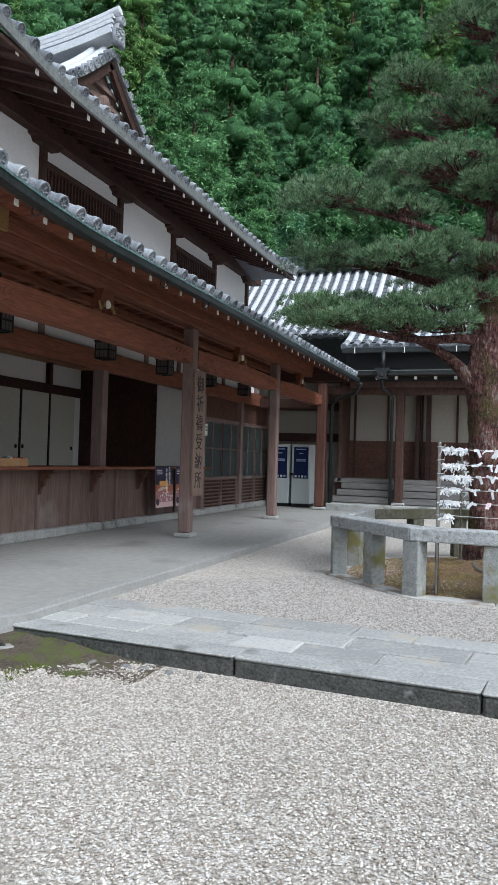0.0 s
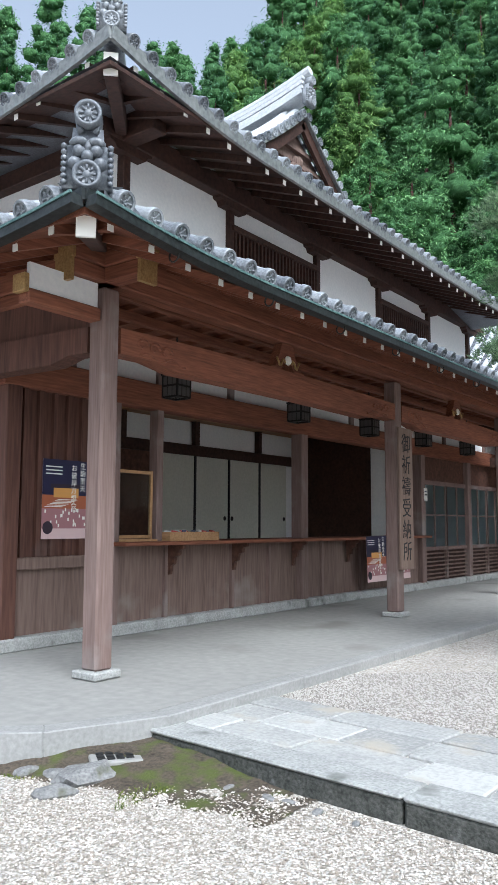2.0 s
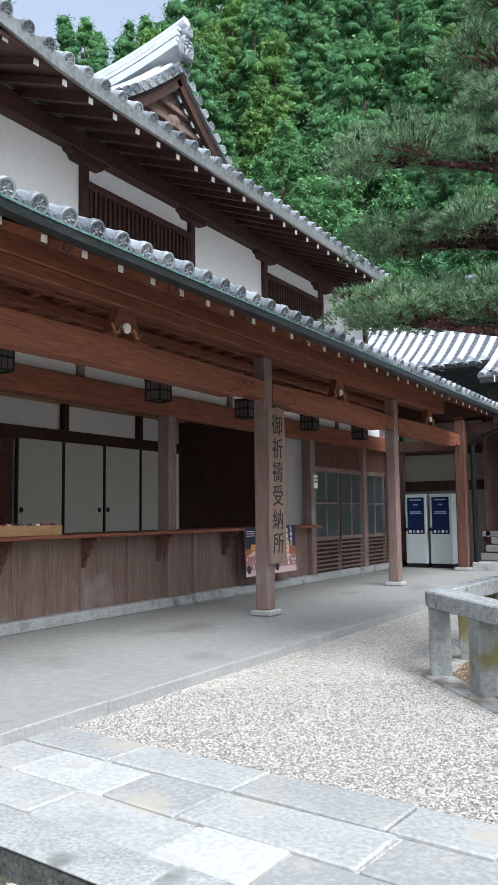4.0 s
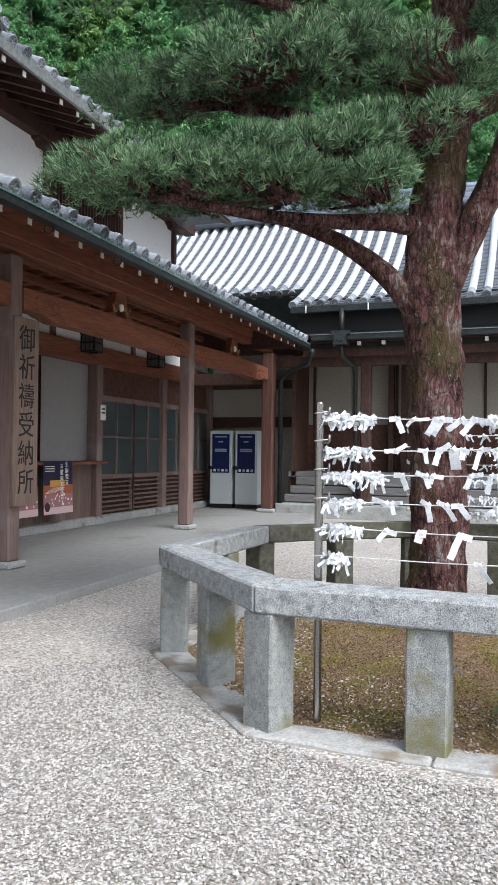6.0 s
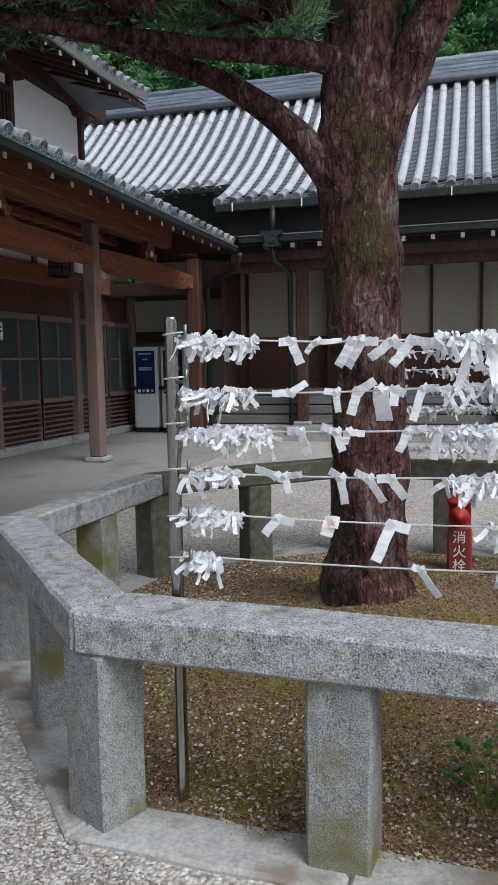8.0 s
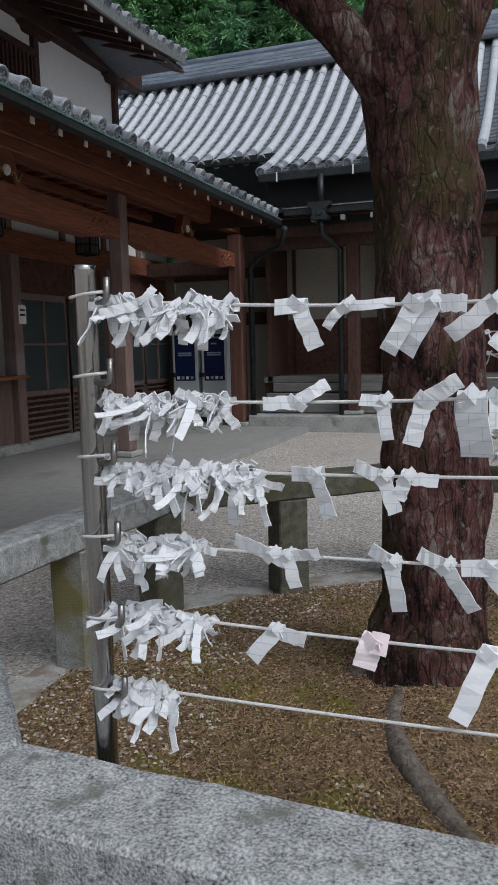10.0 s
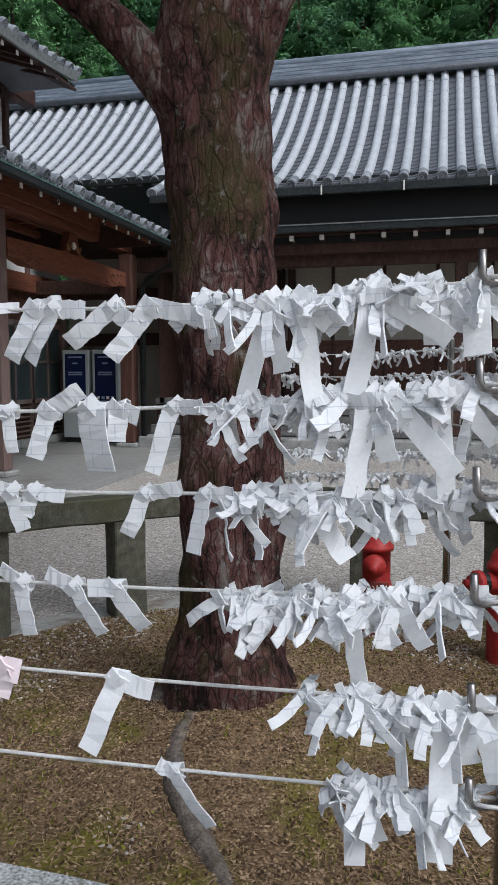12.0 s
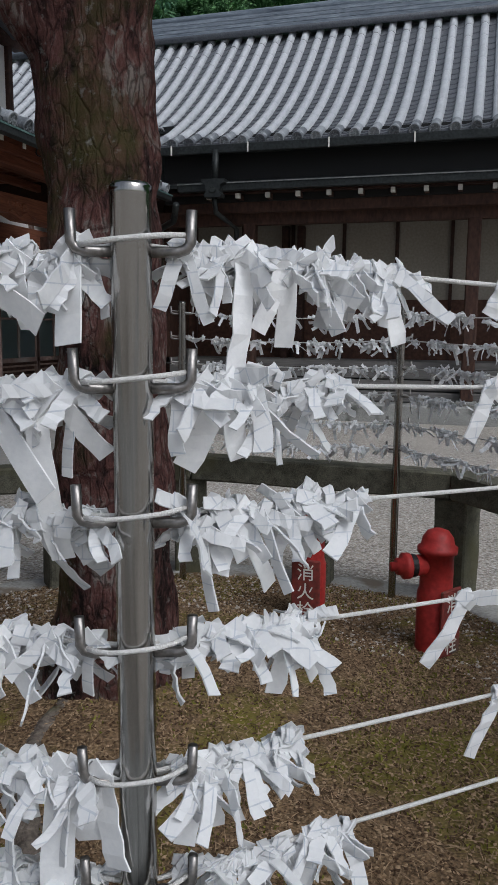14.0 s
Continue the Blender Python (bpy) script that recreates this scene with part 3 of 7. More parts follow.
pillar(-5.0, 21.2, 0.1, 3.67, 0.26, office, wood_red)
for xx in (-9.0, -12.5):
    pillar(xx, 6.02, 0.1, 3.67)


def bar(name, a, b, w, h, material, parent=office, label="", bev=0.012):
    q = bmesh.new()
    beam(q, a, b, w, h)
    if bev:
        bevel(q, bev)
    return part(name, q, material, parent, label)


# long purlin on the pillars and the carved tie beams below it
bar("purlin", (PX, 5.55, 3.98), (PX, 21.4, 3.98), 0.24, 0.26, wood_y)
bar("purlin", (PX, 5.55, 3.78), (PX, 21.4, 3.78), 0.2, 0.14, wood_y)
bar("purlin", (-4.55, 6.02, 3.98), (-14, 6.02, 3.98), 0.24, 0.26, wood_x)
bar("purlin", (-4.55, 6.02, 3.78), (-14, 6.02, 3.78), 0.2, 0.14, wood_x)
for a, b, c in (((PX, 5.52, 3.98), 0.25, 0.27), ((PX, 5.52, 3.74), 0.21, 0.21)):
    q = bmesh.new()
    box(q, a[0] - b / 2, a[0] + b / 2, a[1] - 0.015, a[1] + 0.03, a[2] - c / 2, a[2] + c / 2)
    part("end_cap", q, brass, office, "brass cap on a beam end")
for a, b, c in (((-4.52, 6.02, 3.98), 0.25, 0.27), ((-4.52, 6.02, 3.74), 0.21, 0.21)):
    q = bmesh.new()
    box(q, a[0] - 0.03, a[0] + 0.015, a[1] - b / 2, a[1] + b / 2, a[2] - c / 2, a[2] + c / 2)
    part("end_cap", q, brass, office, "brass cap on a beam end")
SPANS = list(zip((6.02, 11.99, 16.9), (11.99, 16.9, 21.2)))


def tie_beam(a, b, along_y=True, const=PX, mat_=wood_y):
    """A slightly arched beam with a shaped underside and carved scrolls at its ends."""
    q = bmesh.new()
    n = 14
    for i in range(n):
        t0, t1 = i / n, (i + 1) / n
        vs = []
        for t in (t0, t1):
            e = min(t, 1 - t)
            z0 = 3.0 + 0.03 * math.sin(math.pi * t) + (0.07 if e < 0.1 else 0.0)
            z1 = 3.32 + 0.035 * math.sin(math.pi * t)
            s = a + (b - a) * t
            for dx in (-0.1, 0.1):
                for z in (z0, z1):
                    vs.append((const + dx, s, z) if along_y else (s, const + dx, z))
        w = [q.verts.new(p) for p in vs]
        for f in ((0, 1, 5, 4), (2, 6, 7, 3), (0, 4, 6, 2), (1, 3, 7, 5), (0, 2, 3, 1), (4, 5, 7, 6)):
            q.faces.new([w[k] for k in f])
    bmesh.ops.remove_doubles(q, verts=q.verts[:], dist=0.0005)
    ob = part("tie_beam", q, mat_, office, "carved timber tie beam")
    if along_y:
        for s, sg in ((a + 0.16, 1), (b - 0.16, -1)):
            q = bmesh.new()
            for k in range(3):
                pts = []
                for j in range(14):
                    ang = j * 0.42
                    r = 0.075 * (1 - j / 16)
                    pts.append((const + 0.1, s + sg * (0.12 + 0.17 * k + r * math.cos(ang) * 1.1), 3.2 - 0.01 * k + r * math.sin(ang)))
                scroll = bmesh.new()
                tube(scroll, pts, [0.022 - 0.001 * j for j in range(14)], 6)
                part("carving", scroll, mat_, ob, "carved scrollwork", True)
            tube(q, [(const + 0.1, s + sg * (0.1 + 0.05 * j), 3.1 + 0.03 * math.sin(j * 0.9)) for j in range(14)], 0.014, 6)
            part("carving", q, mat_, ob, "carved scrollwork", True)
    return ob


for a, b in SPANS:
    tie_beam(a + 0.12, b - 0.12)
tie_beam(-9.0 + 0.12, PX - 0.12, False, 6.02, wood_red)


# boarded veranda ceiling with cross bars
q = bmesh.new()
box(q, -6.98, PX - 0.12, 6.16, 19.94, 3.99, 4.02)
part("veranda_ceiling", q, wood_y, office, "reddish boarded veranda ceiling")
y = 6.4
while y < 19.8:
    bar("ceiling_bar", (-6.96, y, 3.955), (PX - 0.13, y, 3.955), 0.06, 0.07, wood_x, office, bev=0)
    y += 0.44
for x in (-5.5, -6.1):
    bar("ceiling_beam", (x, 6.2, 3.86), (x, 19.9, 3.86), 0.1, 0.12, wood_y, office)
q = bmesh.new()
box(q, -9.0, PX - 0.125, 5.98, 6.06, 3.325, 3.708)
part("beam_board", q, wood_red, office, "red-brown board between beams")
# the beam that reaches past the corner pillar, with a white panel on it
bar("corner_beam", (PX, 5.1, 3.4), (PX, PILLARS[0] - 0.11, 3.4), 0.15, 0.12, wood_y)
q = bmesh.new()
box(q, PX - 0.02, PX + 0.02, 5.14, PILLARS[0] - 0.11, 3.462, 3.705)
part("plaster_panel", q, plaster, office, "white plaster panel between beams")
q = bmesh.new()
box(q, PX - 0.08, PX + 0.08, 5.04, 5.1, 3.42, 3.58)
bevel(q, 0.008)
part("end_cap", q, brass, office, "brass cap on a beam end")


def frog_strut(y):
    """Frog-leg strut between tie beam and purlin."""
    k = thing("strut")
    k.parent = office
    q = bmesh.new()
    half = [(0.0, 0.36), (0.12, 0.35), (0.18, 0.2), (0.26, 0.05), (0.36, 0.035), (0.36, 0.0), (0.22, 0.0), (0.14, 0.03), (0.08, 0.12), (0.0, 0.16)]
    out = half + [(-x, z) for x, z in half[-2:0:-1]]
    prism(q, out, Matrix(((0, 0, 1, PX - 0.06), (1, 0, 0, y), (0, 1, 0, 3.352), (0, 0, 0, 1))), 0.12)
    ob = part("strut", q, wood_y, office, "carved frog-leg strut with a painted flower")
    q = bmesh.new()
    lathe(q, ((0.0, 0.03), (0.05, 0.025), (0.062, 0.0)), 10, pose(PX + 0.06, y, 3.5, 0, 90, 0))
    part("rosette", q, white_end, ob, "pale carved rosette")
    for s in (-1, 1):
        q = bmesh.new()
        tube(q, [(PX + 0.07, y + s * (0.07 + 0.03 * j), 3.46 + 0.05 * math.sin(j * 1.3)) for j in range(7)], 0.016, 5)
        part("carving", q, brass, ob, "", True)
    bpy.data.objects.remove(k)


for a, b in SPANS:
    frog_strut((a + b) / 2)


# ---- tiled roofs ----
def eave_tile_mesh(r=0.088, length=0.5):
    """A half-round cover tile that ends in a disc with a raised rim and a flower."""
    b = bmesh.new()
    seg = 10
    a0 = [b.verts.new((r * math.cos(math.pi * k / seg), 0.0, r * math.sin(math.pi * k / seg) * 1.0)) for k in range(seg + 1)]
    a1 = [b.verts.new((r * 0.9 * math.cos(math.pi * k / seg), length, r * 0.9 * math.sin(math.pi * k / seg))) for k in range(seg + 1)]
    for k in range(seg):
        b.faces.new((a0[k], a0[k + 1], a1[k + 1], a1[k]))
    m = pose(0, 0.012, 0.008, 90, 0, 0)
    lathe(b, ((0, 0.018), (r * 0.18, 0.026), (r * 0.3, 0.014), (r * 0.72, 0.014), (r * 0.76, 0.032), (r * 0.97, 0.034), (r * 1.03, 0.026), (r * 1.03, -0.03)), 18, m)
    for k in range(6):
        an = k * math.pi / 3
        tube(b, [m @ Vector((r * 0.25 * math.cos(an), r * 0.25 * math.sin(an), 0.018)), m @ Vector((r * 0.68 * math.cos(an), r * 0.68 * math.sin(an), 0.018))], [0.006, 0.013], 5)
    me = finish("eave_tile", b, tile)
    return me


def cover_tile_mesh(r=0.084, length=0.53):
    b = bmesh.new()
    seg = 8
    rings = []
    for yy, rr in ((0, r), (0.2, r), (length, r * 0.985)):
        rings.append([b.verts.new((rr * math.cos(math.pi * k / seg), yy, rr * math.sin(math.pi * k / seg))) for k in range(seg + 1)])
    for r0, r1 in zip(rings, rings[1:]):
        for k in range(seg):
            b.faces.new((r0[k], r0[k + 1], r1[k + 1], r1[k]))
    me = finish("cover_tile", b, tile_cover_sheen, True)
    return me


EAVE_TILE, COVER_TILE = eave_tile_mesh(), cover_tile_mesh()


def pan_rows(name, mk, u0, u1, step, prof, parent, material=tile_pan_shade, course=0.26):
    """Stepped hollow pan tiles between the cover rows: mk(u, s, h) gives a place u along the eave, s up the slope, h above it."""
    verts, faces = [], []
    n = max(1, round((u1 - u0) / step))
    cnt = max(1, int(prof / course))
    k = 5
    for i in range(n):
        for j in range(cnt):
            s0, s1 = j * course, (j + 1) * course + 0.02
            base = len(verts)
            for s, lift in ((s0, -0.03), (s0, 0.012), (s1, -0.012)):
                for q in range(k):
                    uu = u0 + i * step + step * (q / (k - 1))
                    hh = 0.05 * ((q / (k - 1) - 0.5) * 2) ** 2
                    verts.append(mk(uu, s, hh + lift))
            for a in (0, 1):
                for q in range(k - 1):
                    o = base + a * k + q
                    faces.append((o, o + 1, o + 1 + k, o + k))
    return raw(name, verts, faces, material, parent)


def tiled_slope(parent, eave, along, up_h, length, slope, run, step=0.31, lift0=0.0, lift1=0.0, covers=False, phase=0.0, cut0=0.0, cut1=0.0, sag=0.0):
    """Cover rows and pans. eave: start point; along, up_h: level unit vectors; slope: rise per metre; lift: upward sweep at the ends; cut: hip cut at the ends."""
    eave, along, up_h = Vector(eave), Vector(along), Vector(up_h)

    def z_at(u, s):
        e0, e1 = max(0, 1 - u / 2.2), max(0, 1 - (length - u) / 2.2)
        return slope * s + sag * s * (s - run) + (lift0 * e0 * e0 + lift1 * e1 * e1) * max(0, 1 - s / 3)

    def mk(u, s, h):
        p = eave + along * u + up_h * s
        return (p.x, p.y, p.z + z_at(u, s) + h)

    n = int(length / step)
    rows = []
    for i in range(n + 1):
        u = phase + i * step
        if u > length:
            break
        smax = run
        if cut0:
            smax = min(smax, u * cut0)
        if cut1:
            smax = min(smax, (length - u) * cut1)
        smax = max(smax, 0.5)
        d = (Vector(mk(u, 0.5, 0)) - Vector(mk(u, 0, 0))).normalized()
        side = d.cross(Vector((0, 0, 1))).normalized()
        m = Matrix((side, d, side.cross(d))).transposed().to_4x4()
        m.translation = Vector(mk(u, -0.06, 0.03))
        shared("eave_tile", EAVE_TILE, parent, m)
        if covers:
            s = 0.36
            while s < smax:
                d = (Vector(mk(u, s + 0.2, 0)) - Vector(mk(u, s, 0))).normalized()
                mm = Matrix((side, d, side.cross(d))).transposed().to_4x4()
                mm.translation = Vector(mk(u, s, 0.03))
                shared("cover_tile", COVER_TILE, parent, mm)
                s += 0.40
        else:
            rows.append((u, smax))
    if rows:
        b = bmesh.new()
        for u, smax in rows:
            k = max(2, int(smax / 0.5))
            tube(b, [mk(u, 0.4 + (smax - 0.4) * j / (k - 1), 0.03) for j in range(k)], 0.075, 8, False)
        o = part("cover_tiling", b, tile_cover_sheen, parent, "rows of grey cover tiles", True)
        o["kind"] = "stuff"
    return mk


def gutter(name, a, b, parent, w=0.12, h=0.1, material=copper_dark):
    """An open box gutter."""
    q = bmesh.new()
    a, b = Vector(a), Vector(b)
    side = (b - a).cross(Vector((0, 0, 1))).normalized()
    beam(q, a, b, w, 0.014)
    beam(q, a + side * w / 2 + Vector((0, 0, h / 2)), b + side * w / 2 + Vector((0, 0, h / 2)), 0.014, h)
    beam(q, a - side * w / 2 + Vector((0, 0, h / 2)), b - side * w / 2 + Vector((0, 0, h / 2)), 0.014, h)
    beam(q, a + side * (w / 2 + 0.008) + Vector((0, 0, h)), b + side * (w / 2 + 0.008) + Vector((0, 0, h)), 0.03, 0.018)
    return part(name, q, material, parent, "dark metal box gutter")


LOW = thing("veranda_roof")
LOW.parent = office
LOW["label"] = "grey tiled veranda roof with round flower end tiles"
EX, EY, EZ = -3.86, 4.7, 3.76


def low_lift(d):
    e = max(0, 1 - d / 2.2)
    return 0.13 * e * e


tiled_slope(LOW, (EX, EY, EZ), (0, 1, 0), (-1, 0, 0), 15.25, 0.44, 3.5, lift0=0.13, cut0=1.0, phase=0.33)
tiled_slope(LOW, (EX, EY, EZ), (-1, 0, 0), (0, 1, 0), 9.0, 0.44, 3.5, lift0=0.13, cut0=1.0, phase=0.33)
for ax in (0, 1):
    def mk_low(u, s, h, ax=ax):
        return (EX - s, EY + u, EZ + 0.44 * s + h + low_lift(u) * max(0, 1 - s / 3)) if ax == 0 else (EX - u, EY + s, EZ + 0.44 * s + h + low_lift(u) * max(0, 1 - s / 3))
    o = pan_rows("pan_tiles", mk_low, 0.18, 15.3 if ax == 0 else 9.2, 0.31, 0.75, LOW)
    o["kind"] = "stuff"
# roof deck under the tiles, and the boarded underside
q = bmesh.new()
deck = [(EX, EY, EZ - 0.02), (EX, 19.95, EZ - 0.02), (-7.3, 19.95, EZ + 1.5), (-7.3, EY + 3.5, EZ + 1.5), (-14, EY + 3.5, EZ + 1.5), (-14, EY, EZ - 0.02)]
w0 = [q.verts.new(p) for p in deck]
w1 = [q.verts.new((x, y, z - 0.05)) for x, y, z in deck]
for ws in (w0, w1):
    q.faces.new((ws[0], ws[1], ws[2], ws[3]))
    q.faces.new((ws[0], ws[3], ws[4], ws[5]))
for i in range(6):
    q.faces.new((w0[i], w0[(i + 1) % 6], w1[(i + 1) % 6], w1[i]))
part("eave_soffit", q, wood_y, LOW, "brown boarded eave underside")


def swept(name, pts, w, h, material, parent, label=""):
    b = bmesh.new()
    pts = [Vector(p) for p in pts]
    rings = []
    for k, p in enumerate(pts):
        d = (pts[min(k + 1, len(pts) - 1)] - pts[max(k - 1, 0)]).normalized()
        side = d.cross(Vector((0, 0, 1))).normalized()
        up = side.cross(d)
        rings.append([b.verts.new(p + side * (i * w / 2) + up * (j * h / 2)) for i, j in ((-1, -1), (1, -1), (1, 1), (-1, 1))])
    for r0, r1 in zip(rings, rings[1:]):
        for k in range(4):
            b.faces.new((r0[k], r0[(k + 1) % 4], r1[(k + 1) % 4], r1[k]))
    b.faces.new(rings[0][::-1])
    b.faces.new(rings[-1])
    return part(name, b, material, parent, label)


edge_y = [(EX + 0.03, EY - 0.03 + u, EZ - 0.075 + low_lift(u)) for u in (0, 0.4, 0.8, 1.2, 1.7, 2.2)] + [(EX + 0.03, 19.95, EZ - 0.075)]
edge_x = [(EX + 0.03 - u, EY - 0.03, EZ - 0.075 + low_lift(u)) for u in (0, 0.4, 0.8, 1.2, 1.7, 2.2)] + [(-14, EY - 0.03, EZ - 0.075)]
for e in (edge_y, edge_x):
    swept("fascia", e, 0.06, 0.09, copper_dark, LOW, "dark metal fascia under the tiles")
    swept("gutter", [(x + (0.07 if e is edge_y else 0), y - (0 if e is edge_y else 0.07), z - 0.06) for x, y, z in e], 0.11, 0.085, copper_dark, LOW, "dark metal gutter")
    swept("gutter_lip", [(x + (0.125 if e is edge_y else 0), y - (0 if e is edge_y else 0.125), z - 0.02) for x, y, z in e], 0.02, 0.02, patina, LOW)
# rafters with white painted ends, gutter hooks
y = 5.0
i = 0
while y < 19.9:
    lf = low_lift(y - EY)
    xin = max(-6.9, EX - 0.1 - (y - EY))
    bar("rafter", (EX - 0.06, y, EZ - 0.155 + lf), (xin, y, EZ - 0.155 + 0.42 * (EX - xin)), 0.06, 0.075, wood_x, LOW, bev=0)
    q = bmesh.new()
    box(q, EX - 0.06, EX - 0.052, y - 0.03, y + 0.03, EZ - 0.195 + lf, EZ - 0.12 + lf)
    part("rafter_end", q, white_end, LOW, "white painted rafter end")
    if i % 3 == 1:
        q = bmesh.new()
        tube(q, [(EX + 0.05 + 0.05 * math.cos(a * 0.5), y + 0.15, EZ - 0.2 + lf + 0.05 * math.sin(a * 0.5)) for a in range(-9, 4)], 0.008, 5)
        part("gutter_hook", q, copper_dark, LOW)
    y += 0.44
    i += 1
x = -4.3
while x > -13:
    yin = min(8.1, EY + 0.1 + (EX - x))
    bar("rafter", (x, EY + 0.06, EZ - 0.155 + low_lift(EX - x)), (x, yin, EZ - 0.155 + 0.42 * (yin - EY)), 0.06, 0.075, wood_y, LOW, bev=0)
    q = bmesh.new()
    box(q, x - 0.03, x + 0.03, EY + 0.052, EY + 0.06, EZ - 0.195 + low_lift(EX - x), EZ - 0.12 + low_lift(EX - x))
    part("rafter_end", q, white_end, LOW, "white painted rafter end")
    x -= 0.44
# hip rafter and corner ridge with its ornament
bar("hip_rafter", (EX - 0.1, EY + 0.1, EZ - 0.09), (-7.2, 8.1, EZ + 1.2), 0.14, 0.2, wood_dark, LOW)
q = bmesh.new()
obox(q, pose(EX - 0.1, EY + 0.1, EZ - 0.09, 0, 0, 45), 0.145, 0.03, 0.21)
part("end_cap", q, white_end, LOW, "white painted hip rafter end")
q = bmesh.new()
tube(q, [(EX - 0.2 - 0.35 * k, EY + 0.2 + 0.35 * k, EZ + 0.3 + 0.155 * k) for k in range(10)], 0.13, 10)
tube(q, [(EX - 0.25 - 0.35 * k, EY + 0.25 + 0.35 * k, EZ + 0.46 + 0.155 * k) for k in range(10)], 0.085, 10)
part("hip_ridge", q, tile, LOW, "", True)


def ridge_ornament(parent, m, s=1.0):
    """A demon-face ridge end: stepped side fins, a brow, cheeks, two discs."""
    b = bmesh.new()
    out = [(-0.2, 0.0), (-0.19, 0.34), (-0.13, 0.36), (-0.12, 0.5), (0.12, 0.5), (0.13, 0.36), (0.19, 0.34), (0.2, 0.0)]
    prism(b, [(x * s, y * s) for x, y in out], m @ pose(0, 0.07 * s, 0, 90, 0, 0), 0.12 * s)
    for sx in (-1, 1):
        for k in range(7):
            bmesh.ops.create_icosphere(b, subdivisions=1, radius=0.028 * s, matrix=m @ pose(sx * 0.185 * s, -0.06 * s, (0.04 + 0.05 * k) * s))
        bmesh.ops.create_icosphere(b, subdivisions=2, radius=0.052 * s, matrix=m @ pose(sx * 0.07 * s, -0.07 * s, 0.3 * s))
        bmesh.ops.create_icosphere(b, subdivisions=2, radius=0.06 * s, matrix=m @ pose(sx * 0.1 * s, -0.05 * s, 0.2 * s))
        tube(b, [m @ Vector(((0.02 + 0.03 * k) * sx * s, -0.09 * s, (0.36 + 0.02 * math.sin(k)) * s)) for k in range(5)], [0.03 * s, 0.035 * s, 0.035 * s, 0.03 * s, 0.015 * s], 6)
        tube(b, [m @ Vector(((0.05 + 0.02 * k) * sx * s, -0.05 * s, (0.46 + 0.035 * k) * s)) for k in range(3)], [0.03 * s, 0.025 * s, 0.008 * s], 6)
    bmesh.ops.create_icosphere(b, subdivisions=2, radius=0.05 * s, matrix=m @ pose(0, -0.09 * s, 0.25 * s))
    for z, r in ((0.09, 0.115), (0.6, 0.11)):
        mm = m @ pose(0, -0.1 * s, z * s, 90, 0, 0)
        lathe(b, [(rr * r * s, h * s) for rr, h in ((0, 0.02), (0.2, 0.03), (0.3, 0.012), (0.72, 0.012), (0.76, 0.034), (1, 0.034), (1.02, -0.16), (0, -0.16))], 18, mm)
        for k in range(8):
            an = k * math.pi / 4
            tube(b, [mm @ Vector((r * s * 0.28 * math.cos(an), r * s * 0.28 * math.sin(an), 0.015 * s)), mm @ Vector((r * s * 0.66 * math.cos(an), r * s * 0.66 * math.sin(an), 0.015 * s))], [0.006 * s, 0.016 * s], 5)
    return part("ridge_ornament", b, tile, parent, "grey demon-face ridge-end tile with round crests", True)


ridge_ornament(LOW, pose(EX - 0.12, EY + 0.12, EZ + 0.17, 0, 0, 45), 0.92)

# ---- upper storey ----
UP = thing("upper_storey")
UP.parent = office
UP["label"] = "white plastered upper storey with dark lattice windows"
UX, UY, U1 = -7.35, 8.35, 21.06
q = bmesh.new()
box(q, UX - 0.15, UX, UY, U1, 4.9, 7.0)
part("wall", q, plaster, UP, "white plaster wall")
q = bmesh.new()
box(q, -14, UX - 0.15, UY, UY + 0.15, 4.9, 7.0)
part("wall", q, plaster, UP, "white plaster wall")
q = bmesh.new()
box(q, -14, UX - 0.15, U1 - 0.15, U1, 4.9, 7.0)
part("wall", q, plaster, UP, "white plaster wall")
for yy in (8.36, 10.72, 13.38, 15.9, 18.45, 21.0):
    bar("post", (UX + 0.012, yy, 4.9), (UX + 0.012, yy, 6.9), 0.14, 0.14, wood_dark, UP)


def lattice(y0, y1, z0, z1):
    g = thing("window")
    g.parent = UP
    q = bmesh.new()
    box(q, UX + 0.002, UX + 0.02, y0 + 0.06, y1 - 0.06, z0, z1)
    part("backing", q, black, g, "dark opening")
    yy = y0 + 0.12
    while yy < y1 - 0.08:
        q = bmesh.new()
        box(q, UX + 0.03, UX + 0.07, yy - 0.02, yy + 0.02, z0, z1)
        part("lattice_bar", q, wood_dark, g)
        yy += 0.105
    for z in (z0, z1):
        bar("window_rail", (UX + 0.06, y0, z), (UX + 0.06, y1, z), 0.1, 0.1, wood_dark, g)


lattice(10.72, 13.38, 5.2, 6.3)
lattice(15.9, 18.45, 5.2, 6.3)
# wall plate, brackets and eave of the upper roof
bar("wall_plate", (UX + 0.05, 7.6, 6.85), (UX + 0.05, 21.9, 6.85), 0.26, 0.3, wood_dark, UP)
bar("wall_plate", (-6.6, UY - 0.05, 6.85), (-14, UY - 0.05, 6.85), 0.26, 0.3, wood_dark, UP)
for yy in (8.36, 10.72, 13.38, 15.9, 18.45, 21.0):
    q = bmesh.new()
    out = [(-0.42, 0.0), (-0.4, -0.08), (-0.32, -0.1), (-0.27, -0.17), (0.27, -0.17), (0.32, -0.1), (0.4, -0.08), (0.42, 0.0)]
    prism(q, out, Matrix(((0, 0, 1, UX), (1, 0, 0, yy), (0, 1, 0, 6.74), (0, 0, 0, 1))), 0.16)
    part("bracket", q, wood_dark, UP, "dark shaped eave bracket")
UEX, UEY, UEZ = -5.86, 6.72, 6.62
UEND = 21.0
UROOF = thing("upper_roof")
UROOF.parent = office
UROOF["label"] = "grey tiled hip-and-gable roof with dark eaves"


